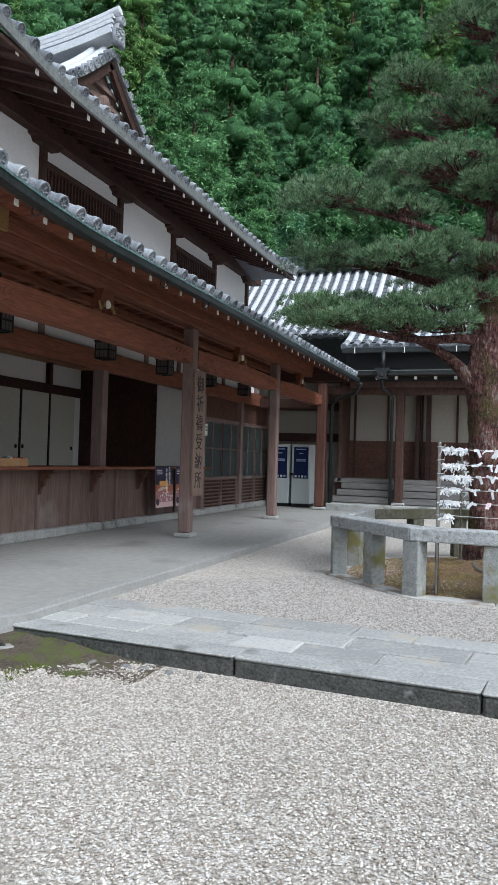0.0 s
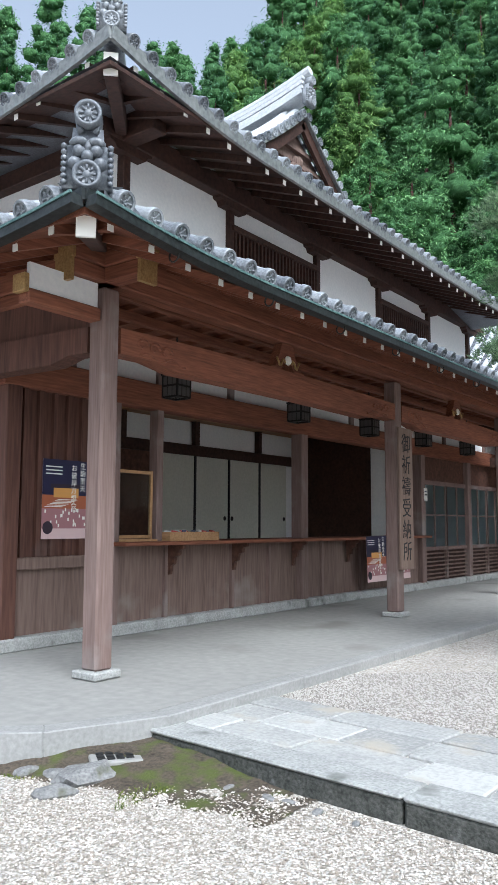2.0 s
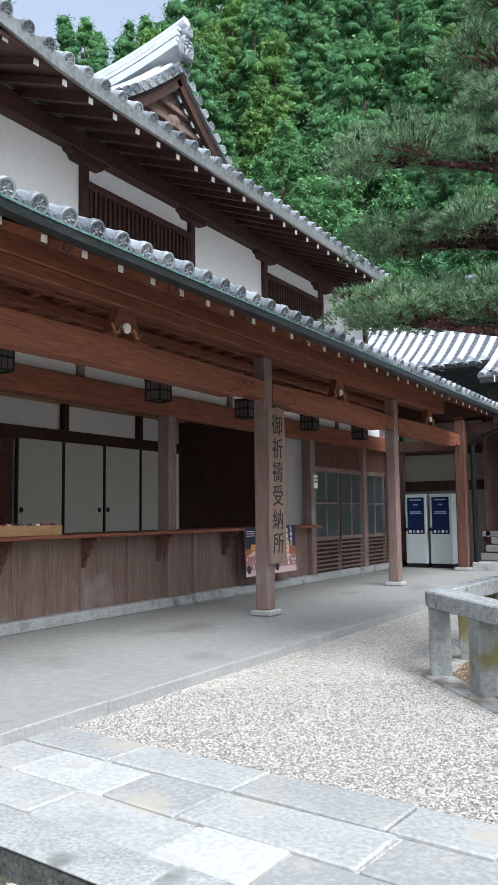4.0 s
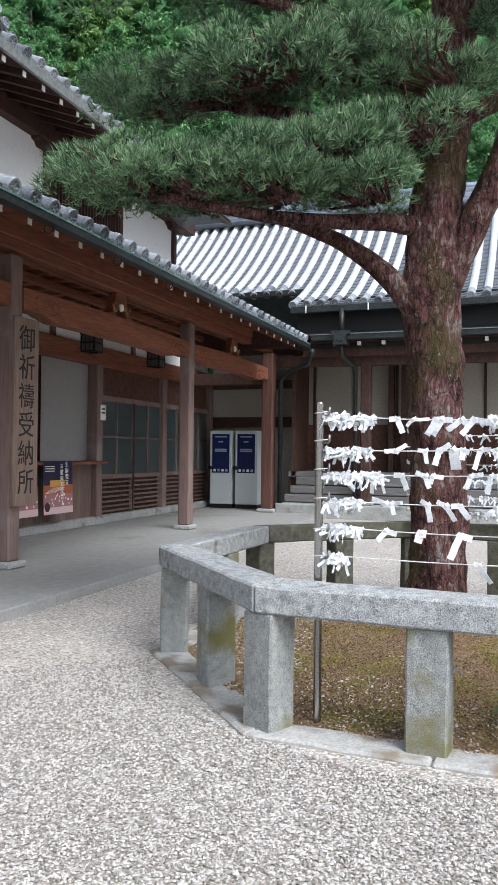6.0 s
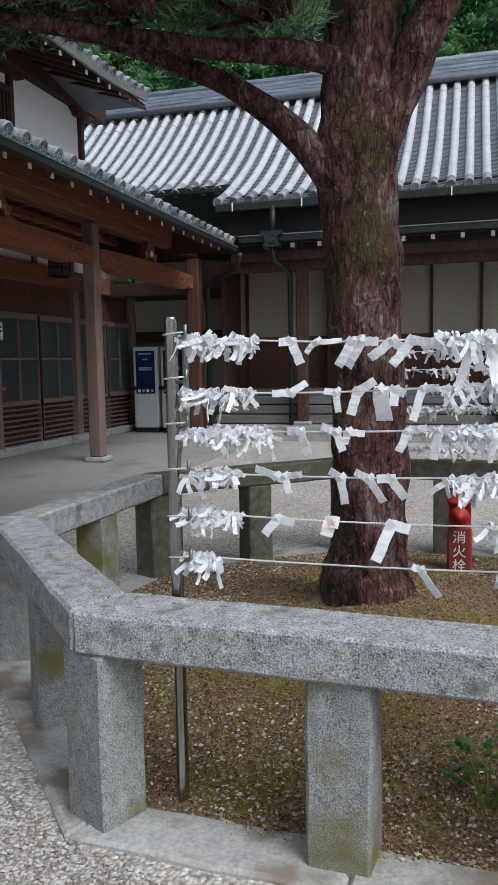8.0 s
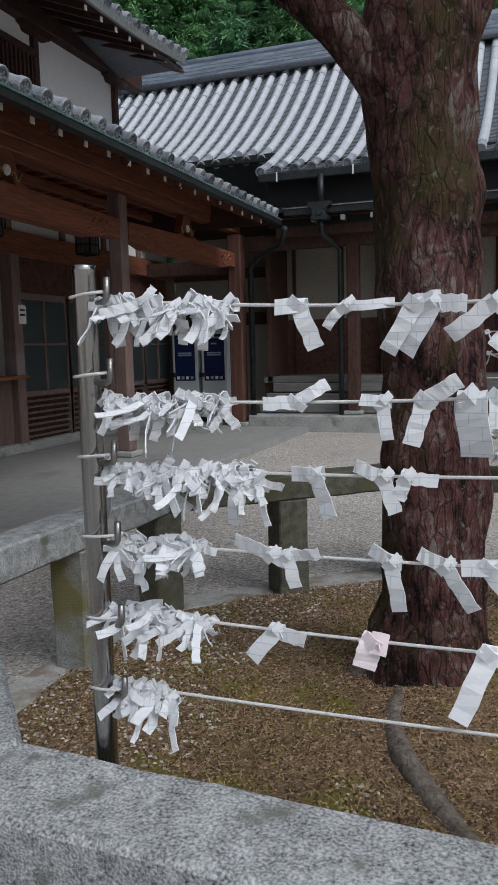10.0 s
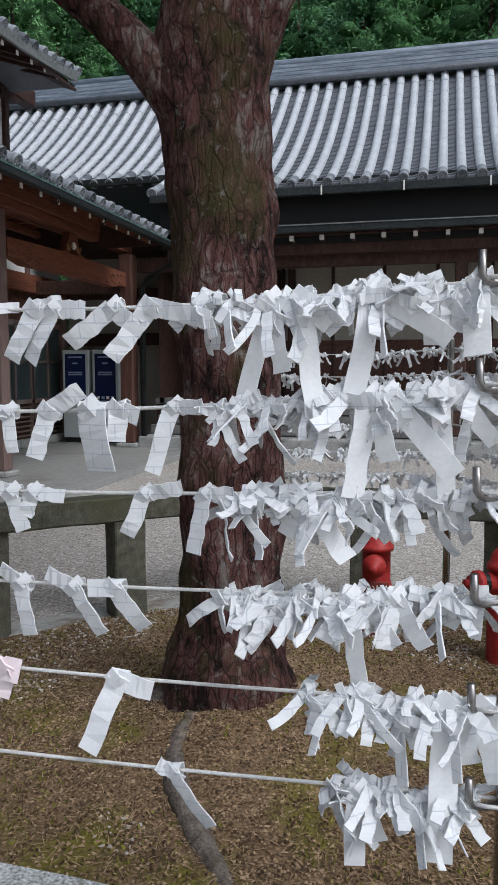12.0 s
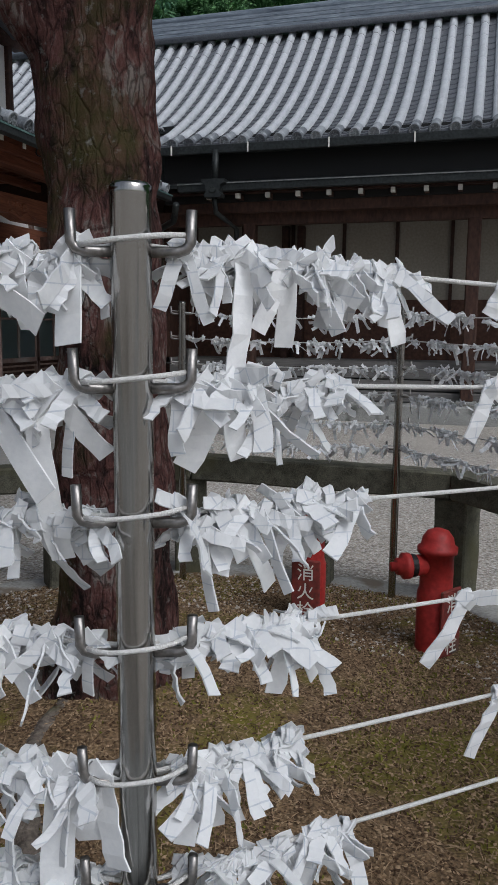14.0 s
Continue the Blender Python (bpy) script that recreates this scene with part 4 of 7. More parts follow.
def up_lift(u):
    a, b = max(0, 1 - u / 3.0), max(0, 1 - (UEND - UEY - u) / 3.0)
    return 0.32 * a * a + 0.2 * b * b


def up_lift_x(u):
    a = max(0, 1 - u / 3.0)
    return 0.32 * a * a


def up_row(ax):
    u = 0.3
    lim = UEND - UEY if ax == 0 else 8
    while u < lim:
        lf = up_lift(u) if ax == 0 else up_lift_x(u)
        if ax == 0:
            m = Matrix.Translation((UEX + 0.05, UEY + u, UEZ + 0.1 + lf)) @ pose(0, 0, 0, 0, 0, 90) @ pose(0, 0, 0, 27, 0, 0)
        else:
            m = Matrix.Translation((UEX - u, UEY - 0.05, UEZ + 0.1 + lf)) @ pose(0, 0, 0, 27, 0, 0)
        shared("eave_tile", EAVE_TILE, UROOF, m)
        u += 0.31


up_row(0)
up_row(1)
ue_y = [(UEX + 0.02, UEY + u, UEZ + 0.02 + up_lift(u)) for u in (0, 0.5, 1, 1.5, 2, 2.5, 3, 7, 11.3, 11.8, 12.3, 12.8, 13.3, 13.8, 14.28)]
ue_x = [(UEX - u, UEY - 0.02, UEZ + 0.02 + up_lift_x(u)) for u in (0, 0.5, 1, 1.5, 2, 2.5, 3, 8)]
for e in (ue_y, ue_x):
    swept("fascia", e, 0.05, 0.17, mat_fascia, UROOF, "grey metal-clad eave fascia")
# boarded soffit, rafters
q = bmesh.new()
sof = [(UEX, UEY, UEZ - 0.03), (UEX, UEND, UEZ - 0.03), (-7.3, UEND, UEZ + 0.5), (-7.3, UEY + 1.5, UEZ + 0.5), (-14, UEY + 1.5, UEZ + 0.5), (-14, UEY, UEZ - 0.03)]
w0 = [q.verts.new(p) for p in sof]
q.faces.new(w0[:4])
q.faces.new((w0[0], w0[3], w0[4], w0[5]))
g2 = bmesh.ops.extrude_face_region(q, geom=q.faces[:])
for v in g2["geom"]:
    if isinstance(v, bmesh.types.BMVert):
        v.co.z += 0.05
part("soffit", q, wood_dark, UROOF, "dark boarded eave soffit")
y = UEY + 0.45
while y < UEND:
    lf = up_lift(y - UEY)
    bar("rafter", (UEX - 0.06, y, UEZ - 0.1 + lf), (max(-7.3, UEX - 0.05 - (y - UEY)), y, UEZ - 0.1 + 0.36 * (UEX - max(-7.3, UEX - 0.05 - (y - UEY)))), 0.07, 0.09, wood_dark, UROOF, bev=0)
    q = bmesh.new()
    box(q, UEX - 0.06, UEX - 0.05, y - 0.035, y + 0.035, UEZ - 0.145 + lf, UEZ - 0.055 + lf)
    part("rafter_end", q, white_end, UROOF, "white painted rafter end")
    y += 0.44
x = UEX - 0.45
while x > -13:
    lf = up_lift_x(UEX - x)
    bar("rafter", (x, UEY + 0.06, UEZ - 0.1 + lf), (x, min(8.3, UEY + 0.05 + UEX - x), UEZ - 0.1 + 0.36 * (min(8.3, UEY + 0.05 + UEX - x) - UEY)), 0.07, 0.09, wood_dark, UROOF, bev=0)
    q = bmesh.new()
    box(q, x - 0.035, x + 0.035, UEY + 0.05, UEY + 0.06, UEZ - 0.145 + lf, UEZ - 0.055 + lf)
    part("rafter_end", q, white_end, UROOF, "white painted rafter end")
    x -= 0.44
bar("hip_rafter", (UEX - 0.12, UEY + 0.12, UEZ + 0.06), (-7.4, 8.4, UEZ + 0.3), 0.16, 0.26, wood_dark, UROOF)
q = bmesh.new()
obox(q, pose(UEX - 0.11, UEY + 0.11, UEZ + 0.06, 0, 0, 45), 0.165, 0.03, 0.27)
part("end_cap", q, white_end, UROOF, "white painted hip rafter end")
ridge_ornament(UROOF, pose(UEX - 0.1, UEY + 0.1, UEZ + 0.46, 0, 0, 45), 0.85)
q = bmesh.new()
tube(q, [(UEX - 0.2 - 0.4 * k, UEY + 0.2 + 0.4 * k, UEZ + 0.55 + 0.14 * k + 0.012 * k * k) for k in range(9)], 0.13, 10)
part("hip_ridge", q, tile, UROOF, "", True)

# roof planes and the gable
GX, GY, GZ, GB, GH = -8.15, 13.8, 9.62, 7.5, 3.3
q = bmesh.new()
e0, e1 = UEY, UEND
def V3(*a):
    return q.verts.new(a)
c0, c1 = V3(UEX, e0, UEZ + 0.06), V3(UEX, e1, UEZ + 0.06)
g0, g1, gp = V3(GX, GY - GH, GB - 0.1), V3(GX, GY + GH, GB - 0.1), V3(GX, GY, GZ)
b0, b1, bp = V3(-16, e0, UEZ + 0.06), V3(-16, e1, UEZ + 0.06), V3(-16, GY, GZ)
for f in ((c0, c1, g1, g0), (g0, g1, gp), (c0, g0, gp, bp, b0), (c1, b1, bp, gp, g1)):
    q.faces.new(f)
part("roof_deck", q, tile_pan_shade, UROOF, "grey tiled roof slopes")


def gable_line(sg, n=12):
    """The swept bargeboard line from the peak down one side."""
    pts = []
    for k in range(n + 1):
        t = k / n
        pts.append((GY + sg * GH * t, GZ + 0.1 - (GZ + 0.1 - GB) * (1.35 * t - 0.35 * t * t)))
    return pts


for sg in (-1, 1):
    pts = gable_line(sg)
    swept("bargeboard", [(GX + 0.25, a, z - 0.1) for a, z in pts], 0.08, 0.26, wood_dark, UROOF, "dark timber bargeboard")
    swept("verge_trim", [(GX + 0.28, a, z + 0.04) for a, z in pts], 0.16, 0.05, mat_fascia, UROOF, "pale grey verge edge")
    for k in range(16):
        t = (k + 0.5) / 16
        a = GY + sg * GH * t
        z = GZ + 0.1 - (GZ + 0.1 - GB) * (1.35 * t - 0.35 * t * t)
        shared("verge_tile", EAVE_TILE, UROOF, Matrix.Translation((GX + 0.36, a, z + 0.12)) @ pose(0, 0, 0, 0, 0, 90))
    q = bmesh.new()
    tube(q, [(GX + 0.1, a, z + 0.16) for a, z in pts], 0.1, 8)
    tube(q, [(GX - 0.15, a, z + 0.2) for a, z in pts], 0.1, 8)
    part("verge_ridge", q, tile_cover_sheen, UROOF, "", True)
q = bmesh.new()
tri = [V3(GX + 0.04, GY - GH * 0.93, GB), V3(GX + 0.04, GY + GH * 0.93, GB), V3(GX + 0.04, GY, GZ - 0.1)]
q.faces.new(tri)
g2 = bmesh.ops.extrude_face_region(q, geom=q.faces[:])
for v in g2["geom"]:
    if isinstance(v, bmesh.types.BMVert):
        v.co.x -= 0.06
part("gable_wall", q, wood_board, UROOF, "weathered carved timber gable")
q = bmesh.new()
for k in range(5):
    obox(q, pose(GX + 0.1, GY, GB + 0.4 + 0.3 * k), 0.08, max(0.4, 2 * (GH * 0.68 - 0.42 * k)), 0.09)
for sg in (-1, 1):
    tube(q, [(GX + 0.14, GY + sg * (0.06 + 0.1 * j), GB + 1.2 - 0.07 * j + 0.07 * math.sin(j * 1.7)) for j in range(9)], [0.07] * 8 + [0.02], 6)
lathe(q, ((0, 0.14), (0.12, 0.1), (0.16, 0.0)), 10, pose(GX + 0.1, GY, GB + 1.3, 0, 90, 0))
part("gable_carving", q, wood_board, UROOF, "carved pendant and struts")
# swept main ridge running back from the gable
q = bmesh.new()
for k, (hh, ww) in enumerate(((0.12, 0.42), (0.1, 0.34), (0.1, 0.34), (0.1, 0.3))):
    pts = [(GX + 0.35 - 0.45 * j, GY, GZ + 0.16 + 0.11 * k + 0.42 * max(0, 1 - j / 7) ** 2) for j in range(10)]
    for p0, p1 in zip(pts, pts[1:]):
        beam(q, p0, p1, ww, hh * 0.8)
    p_end = pts[-1]
    beam(q, p_end, (-16, GY, p_end[2]), ww, hh * 0.8)
tube(q, [(GX + 0.45 - 0.45 * j, GY, GZ + 0.62 + 0.45 * max(0, 1 - j / 7) ** 2) for j in range(10)] + [(-16, GY, GZ + 0.62)], 0.1, 10)
part("main_ridge", q, tile_cover_sheen, UROOF, "layered grey ridge sweeping up to its end")
ridge_ornament(UROOF, pose(GX + 0.42, GY, GZ + 0.32, 0, 0, 90), 0.85)

# ---- ground floor of the office: counter, boarded wall, sliding doors ----
WX = -6.95


def panel(name, x0, x1, y0, y1, z0, z1, material, parent, label="", bev=0.0):
    b = bmesh.new()
    box(b, x0, x1, y0, y1, z0, z1)
    if bev:
        bevel(b, bev)
    return part(name, b, material, parent, label)


GF = thing("ground_storey")
GF.parent = office
GF["label"] = "open timber reception counter with white plaster above"
panel("plinth", WX - 0.2, WX + 0.13, 6.2, 22.4, 0.09, 0.24, stone_kerb, GF, "pale worn stone plinth", 0.02)
panel("counter_wall", WX - 0.12, WX - 0.02, 7.86, 16.98, 0.22, 1.2, wood_board, GF, "weathered boarded counter front")
for yy in (8.9, 10.35, 11.3, 12.9, 14.3, 15.6):
    panel("batten", WX - 0.02, WX + 0.03, yy - 0.03, yy + 0.03, 0.24, 1.2, wood_z, GF)
ct = panel("counter_top", WX - 0.45, WX + 0.32, 7.86, 16.9, 1.2, 1.25, wood_y, GF, "worn timber counter top", 0.008)
for yy in (8.95, 10.35, 11.95, 13.75, 15.6):
    q = bmesh.new()
    out = [(0, 0), (0.28, 0), (0.27, -0.05), (0.2, -0.07), (0.19, -0.14), (0.12, -0.16), (0.1, -0.26), (0.05, -0.28), (0.03, -0.4), (0, -0.4)]
    prism(q, out, Matrix(((1, 0, 0, WX + 0.03), (0, 0, 1, yy - 0.03), (0, 1, 0, 1.2), (0, 0, 0, 1))), 0.06)
    part("counter_bracket", q, wood_dark2, GF, "carved counter bracket")
for yy in (6.35, 7.86, 12.23, 17.0, 19.7, 22.3):
    panel("post", WX - 0.12, WX + 0.1, yy - 0.1, yy + 0.1, 0.22, 3.1, wood_red if yy < 7 else wood_z, GF, "square timber post", 0.012)
panel("post", WX - 0.1, WX + 0.06, 8.66, 8.78, 1.25, 3.1, wood_z, GF, "", 0.01)
bar("lintel", (WX, 6.2, 3.17), (WX, 22.4, 3.17), 0.22, 0.34, wood_y, GF, "long reddish timber lintel")
panel("plaster_band", WX - 0.08, WX - 0.02, 6.3, 22.3, 3.34, 3.8, plaster, GF, "white plaster band")
panel("wall_head", WX - 0.1, WX - 0.02, 6.3, 20.2, 3.8, 5.02, wood_dark, GF, "dark boards under the roof")
panel("wall_head", -14, WX - 0.1, 6.3, 6.38, 4.2, 4.4, wood_dark, GF)
q = bmesh.new()
prism(q, [(-3.95, 3.6), (-3.95, 3.66), (-7.3, 5.15), (-7.3, 3.6)], Matrix(((1, 0, 0, 0), (0, 0, -1, 20.0), (0, 1, 0, 0), (0, 0, 0, 1))), 0.06)
part("roof_end", q, wood_dark, GF, "dark boarded roof end")
for yy in (7.2, 8.75, 10.3, 12.2, 14.0, 15.6, 17.0, 18.4, 19.7, 21.0):
    panel("strut", WX - 0.03, WX + 0.03, yy - 0.06, yy + 0.06, 3.34, 3.8, wood_z, GF)
# boarded wall with battens beside the first pillar
panel("board_wall", WX - 0.1, WX - 0.02, 6.35, 7.8, 1.1, 3.0, wood_red, GF, "brown boarded wall")
panel("board_wall", WX - 0.1, WX - 0.03, 6.35, 7.8, 0.22, 0.96, wood_board, GF, "weathered lower boards")
panel("wall_rail", WX - 0.1, WX + 0.05, 6.35, 7.8, 0.96, 1.1, wood_board, GF, "", 0.01)
yy = 6.55
while yy < 7.8:
    panel("batten", WX - 0.02, WX + 0.035, yy - 0.03, yy + 0.03, 1.1, 3.0, wood_red, GF)
    yy += 0.21
# the south face, boarded
panel("south_wall", -14, WX - 0.1, 6.3, 6.4, 0.2, 4.2, wood_red, GF, "brown boarded wall")
# reception room behind the counter
panel("room_floor", -11.0, WX - 0.45, 7.0, 17.0, 0.4, 0.55, wood_pale, GF)
panel("room_wall", -10.42, -10.32, 6.9, 17.1, 0.5, 3.6, plaster, GF, "pale room wall")
panel("room_wall", -8.15, WX - 0.12, 17.02, 17.08, 0.5, 3.6, plaster, GF, "white side wall")
panel("room_wall", -10.4, -8.16, 17.02, 17.08, 0.5, 3.6, wood_dark, GF, "dark board wall")
panel("room_wall", -10.32, -10.28, 6.95, 12.1, 0.5, 2.9, wood_dark2, GF, "dark board wall")
panel("room_wall", -10.4, WX - 0.12, 6.85, 6.95, 0.5, 3.6, wood_board, GF)
panel("room_ceiling", -10.4, WX - 0.1, 6.9, 17.1, 3.6, 3.66, wood_pale, GF, "boarded room ceiling")
panel("room_lintel", -10.3, -10.2, 6.9, 17.0, 2.88, 3.1, wood_dark, GF)
for k in range(4):
    y0 = 12.15 + k * 1.13
    g = panel("sliding_screen", -10.28, -10.24, y0 + 0.03, y0 + 1.1, 0.55, 2.88, plaster_screen, GF, "pale paper sliding screen")
    panel("screen_frame", -10.26, -10.22, y0 - 0.02, y0 + 0.03, 0.55, 2.88, black, g)
    q = bmesh.new()
    lathe(q, ((0, 0.006), (0.045, 0.006), (0.05, 0.0)), 12, pose(-10.238, y0 + (1.0 if k % 2 else 0.12), 1.6, 0, 90, 0))
    part("pull", q, black, g, "round black pull")
for yy in (9.0, 11.2, 13.3, 15.5):
    panel("room_post", -10.3, -10.18, yy - 0.06, yy + 0.06, 3.1, 3.6, wood_dark, GF)
# framed glass screen on the counter
fr = thing("glass_screen", (WX - 0.02, 8.28, 1.25), "pale wooden framed glass screen on the counter", "screen")
for a, b in (((0, -0.34, 0.06), (0, 0.34, 0.06)), ((0, -0.34, 0.9), (0, 0.34, 0.9)), ((0, -0.34, 0.03), (0, -0.34, 0.93)), ((0, 0.34, 0.03), (0, 0.34, 0.93))):
    q = bmesh.new()
    beam(q, a, b, 0.04, 0.04)
    part("frame_bar", q, wood_pale, fr)
q = bmesh.new()
box(q, -0.004, 0.004, -0.33, 0.33, 0.07, 0.89)
part("pane", q, glass_dim, fr, "clear glass pane")
q = bmesh.new()
box(q, -0.12, 0.12, -0.36, 0.36, 0, 0.03)
part("foot", q, wood_pale, fr)
# shallow tray with charms
tray = thing("charm_tray", (WX + 0.05, 9.3, 1.25), "shallow wooden tray of small charms on the counter", "tray")
q = bmesh.new()
for a, b in (((-0.14, -0.5, 0.06), (-0.14, 0.5, 0.06)), ((0.14, -0.5, 0.06), (0.14, 0.5, 0.06)), ((-0.14, -0.5, 0.06), (0.14, -0.5, 0.06)), ((-0.14, 0.5, 0.06), (0.14, 0.5, 0.06)), ((-0.14, 0.0, 0.06), (0.14, 0.0, 0.06))):
    beam(q, a, b, 0.02, 0.12)
box(q, -0.14, 0.14, -0.5, 0.5, 0.002, 0.02)
part("tray_box", q, wood_pale, tray)
rr = random.Random(5)
for k in range(14):
    q = bmesh.new()
    obox(q, pose(rr.uniform(-0.1, 0.1), -0.44 + 0.065 * k, 0.1, 0, rr.uniform(-20, 20), rr.uniform(-30, 30)), 0.08, 0.05, 0.07)
    part("charm", q, (charm_a, charm_b, charm_c)[k % 3], tray)
# sliding glass doors with louvred lower boards
for k, y0 in enumerate((17.12, 18.42, 19.8, 21.05)):
    d = thing("sliding_door")
    d.parent = GF
    w = 1.28
    for a, b, s in (((WX, y0, 0.24), (WX, y0, 2.45), 0.08), ((WX, y0 + w, 0.24), (WX, y0 + w, 2.45), 0.08), ((WX, y0, 0.95), (WX, y0 + w, 0.95), 0.08), ((WX, y0, 2.42), (WX, y0 + w, 2.42), 0.1), ((WX, y0 + w / 2, 0.95), (WX, y0 + w / 2, 2.4), 0.04), ((WX, y0, 1.7), (WX, y0 + w, 1.7), 0.035)):
        bar("frame_bar", a, b, 0.06, s, wood_z, d, bev=0)
    panel("pane", WX - 0.012, WX - 0.004, y0, y0 + w, 0.95, 2.4, glass_frost, d, "dim greenish glass")
    for j in range(7):
        bar("louvre", (WX, y0 + 0.04, 0.3 + 0.09 * j), (WX, y0 + w - 0.04, 0.3 + 0.09 * j), 0.05, 0.03, wood_board, d, bev=0)
    panel("backing", WX - 0.05, WX - 0.03, y0, y0 + w, 0.24, 0.95, wood_dark, d)
panel("door_head", WX - 0.1, WX - 0.02, 17.1, 22.3, 2.47, 3.0, wood_dark2, GF, "dark brown boards over the doors")
panel("store_wall", WX - 2.2, WX - 2.1, 17.1, 22.4, 0.1, 3.2, wood_dark, GF)
# notice on the post
nt = panel("paper_notice", WX + 0.102, WX + 0.106, 17.0, 17.18, 2.0, 2.28, white_end, None)
tagged(nt, "small printed paper notice on a timber post", "notice")
panel("text_bar", WX + 0.107, WX + 0.108, 17.03, 17.15, 2.12, 2.15, black, nt)
panel("text_bar", WX + 0.107, WX + 0.108, 17.03, 17.15, 2.19, 2.22, charm_c, nt)

# ---- the hall beyond: tiled wing across the end of the yard ----
wing = thing("tiled_hall", (0, 0, 0), "long hall with a broad silvery tiled roof", "building")
FY, FZ, FR, FS = 20.75, 4.62, 4.75, 0.7
WROOF = thing("hall_roof")
WROOF.parent = wing
WROOF["label"] = "broad silver-grey tiled roof with a layered ridge"


def wing_z(s):
    return FS * s + 0.06 * s * (s - FR)


def far_mk(u, s, h):
    return (u, FY + s, FZ + wing_z(s) + h)


rows_x = [-10.2 + 0.31 * k for k in range(0, 63)]
joined = bmesh.new()
for u in rows_x:
    s0 = 0.0 if u > -4.35 else 1.0
    d = (Vector(far_mk(u, s0 + 0.4, 0)) - Vector(far_mk(u, s0, 0))).normalized()
    side = d.cross(Vector((0, 0, 1))).normalized()
    m = Matrix((side, d, side.cross(d))).transposed().to_4x4()
    m.translation = Vector(far_mk(u, s0 - 0.06, 0.03))
    shared("eave_tile", EAVE_TILE, WROOF, m)
    s = s0 + 0.36
    while s < FR - 0.1:
        d = (Vector(far_mk(u, s + 0.2, 0)) - Vector(far_mk(u, s, 0))).normalized()
        mm = Matrix((side, d, side.cross(d))).transposed().to_4x4()
        mm.translation = Vector(far_mk(u, s, 0.03))
        if -4.3 < u < 3.8:
            shared("cover_tile", COVER_TILE, WROOF, mm)
        else:
            tube(joined, [mm @ Vector((0, 0, 0)), mm @ Vector((0, 0.52, 0))], [0.084, 0.082], 8, False)
        s += 0.40
o = part("cover_tiling", joined, tile_cover_sheen, WROOF, "rows of cover tiles with a silvery sheen in their colour", True)
o["kind"] = "stuff"
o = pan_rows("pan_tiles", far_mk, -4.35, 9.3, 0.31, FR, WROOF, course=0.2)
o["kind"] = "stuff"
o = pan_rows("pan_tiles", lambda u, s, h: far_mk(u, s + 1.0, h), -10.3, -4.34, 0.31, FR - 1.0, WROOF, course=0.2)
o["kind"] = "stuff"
q = bmesh.new()
for x0, x1, s0 in ((-4.35, 9.4, 0.0), (-10.4, -4.35, 1.0)):
    k = 8
    ring = []
    for j in range(k + 1):
        s = s0 + (FR - s0) * j / k
        ring.append((q.verts.new(far_mk(x0, s, -0.05)), q.verts.new(far_mk(x1, s, -0.05))))
    for a, b in zip(ring, ring[1:]):
        q.faces.new((a[0], a[1], b[1], b[0]))
q.faces.new([q.verts.new(p) for p in ((-10.4, FY + FR, FZ + wing_z(FR)), (9.4, FY + FR, FZ + wing_z(FR)), (9.4, FY + 2 * FR, FZ), (-10.4, FY + 2 * FR, FZ))])
part("roof_deck", q, tile_pan_shade, WROOF)
RZ = FZ + wing_z(FR)
for k in range(5):
    q = bmesh.new()
    box(q, -10.4, 9.4, FY + FR - 0.2 + 0.012 * k, FY + FR + 0.2 - 0.012 * k, RZ + 0.02 + 0.085 * k, RZ + 0.092 + 0.085 * k)
    part("ridge_course", q, tile_ridge, WROOF, "layered ridge tile course")
q = bmesh.new()
tube(q, [(-10.4, FY + FR, RZ + 0.5), (9.4, FY + FR, RZ + 0.5)], 0.1, 10)
part("ridge_cap", q, tile_ridge, WROOF, "", True)
q = bmesh.new()
tube(q, [(-10.4, FY + FR - 0.25, RZ + 0.02), (9.4, FY + FR - 0.25, RZ + 0.02)], 0.07, 8)
part("ridge_foot", q, tile_pan_shade, WROOF, "", True)
# eave: gutter, black board as shade, copper pent roof, second gutter, beam with rafter ends
bar("gutter", (-4.35, FY - 0.02, FZ - 0.1), (9.4, FY - 0.02, FZ - 0.1), 0.14, 0.14, copper_dark, wing, "dark metal gutter")
bar("gutter", (-10.3, FY + 0.98, FZ + 0.5), (-4.35, FY + 0.98, FZ + 0.5), 0.14, 0.14, copper_dark, wing, "dark metal gutter")
x = -4.0
while x < 9:
    panel("gutter_strap", x - 0.012, x + 0.012, FY - 0.1, FY - 0.092, FZ - 0.18, FZ - 0.02, white_end, wing, "pale gutter strap")
    x += 1.35
# near-black board puts the shade of the recess into its colour
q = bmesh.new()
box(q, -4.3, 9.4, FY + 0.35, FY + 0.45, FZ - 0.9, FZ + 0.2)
part("eave_shade_board", q, black, wing, "black board standing for the shade under the eave")
q = bmesh.new()
w0 = [q.verts.new(p) for p in ((-4.2, FY + 0.05, 3.98), (9.4, FY + 0.05, 3.98), (9.4, FY + 0.5, 4.12), (-4.2, FY + 0.5, 4.12))]
q.faces.new(w0)
g2 = bmesh.ops.extrude_face_region(q, geom=q.faces[:])
for v in g2["geom"]:
    if isinstance(v, bmesh.types.BMVert):
        v.co.z -= 0.05
part("pent_roof", q, copper_dark, wing, "narrow dark copper pent roof")
bar("gutter", (-3.9, FY - 0.02, 3.9), (9.4, FY - 0.02, 3.9), 0.13, 0.12, copper_dark, wing, "dark metal gutter")
bar("gutter_lip", (-3.9, FY - 0.095, 3.965), (9.4, FY - 0.095, 3.965), 0.02, 0.018, mat_fascia, wing, "pale metal gutter lip", 0)
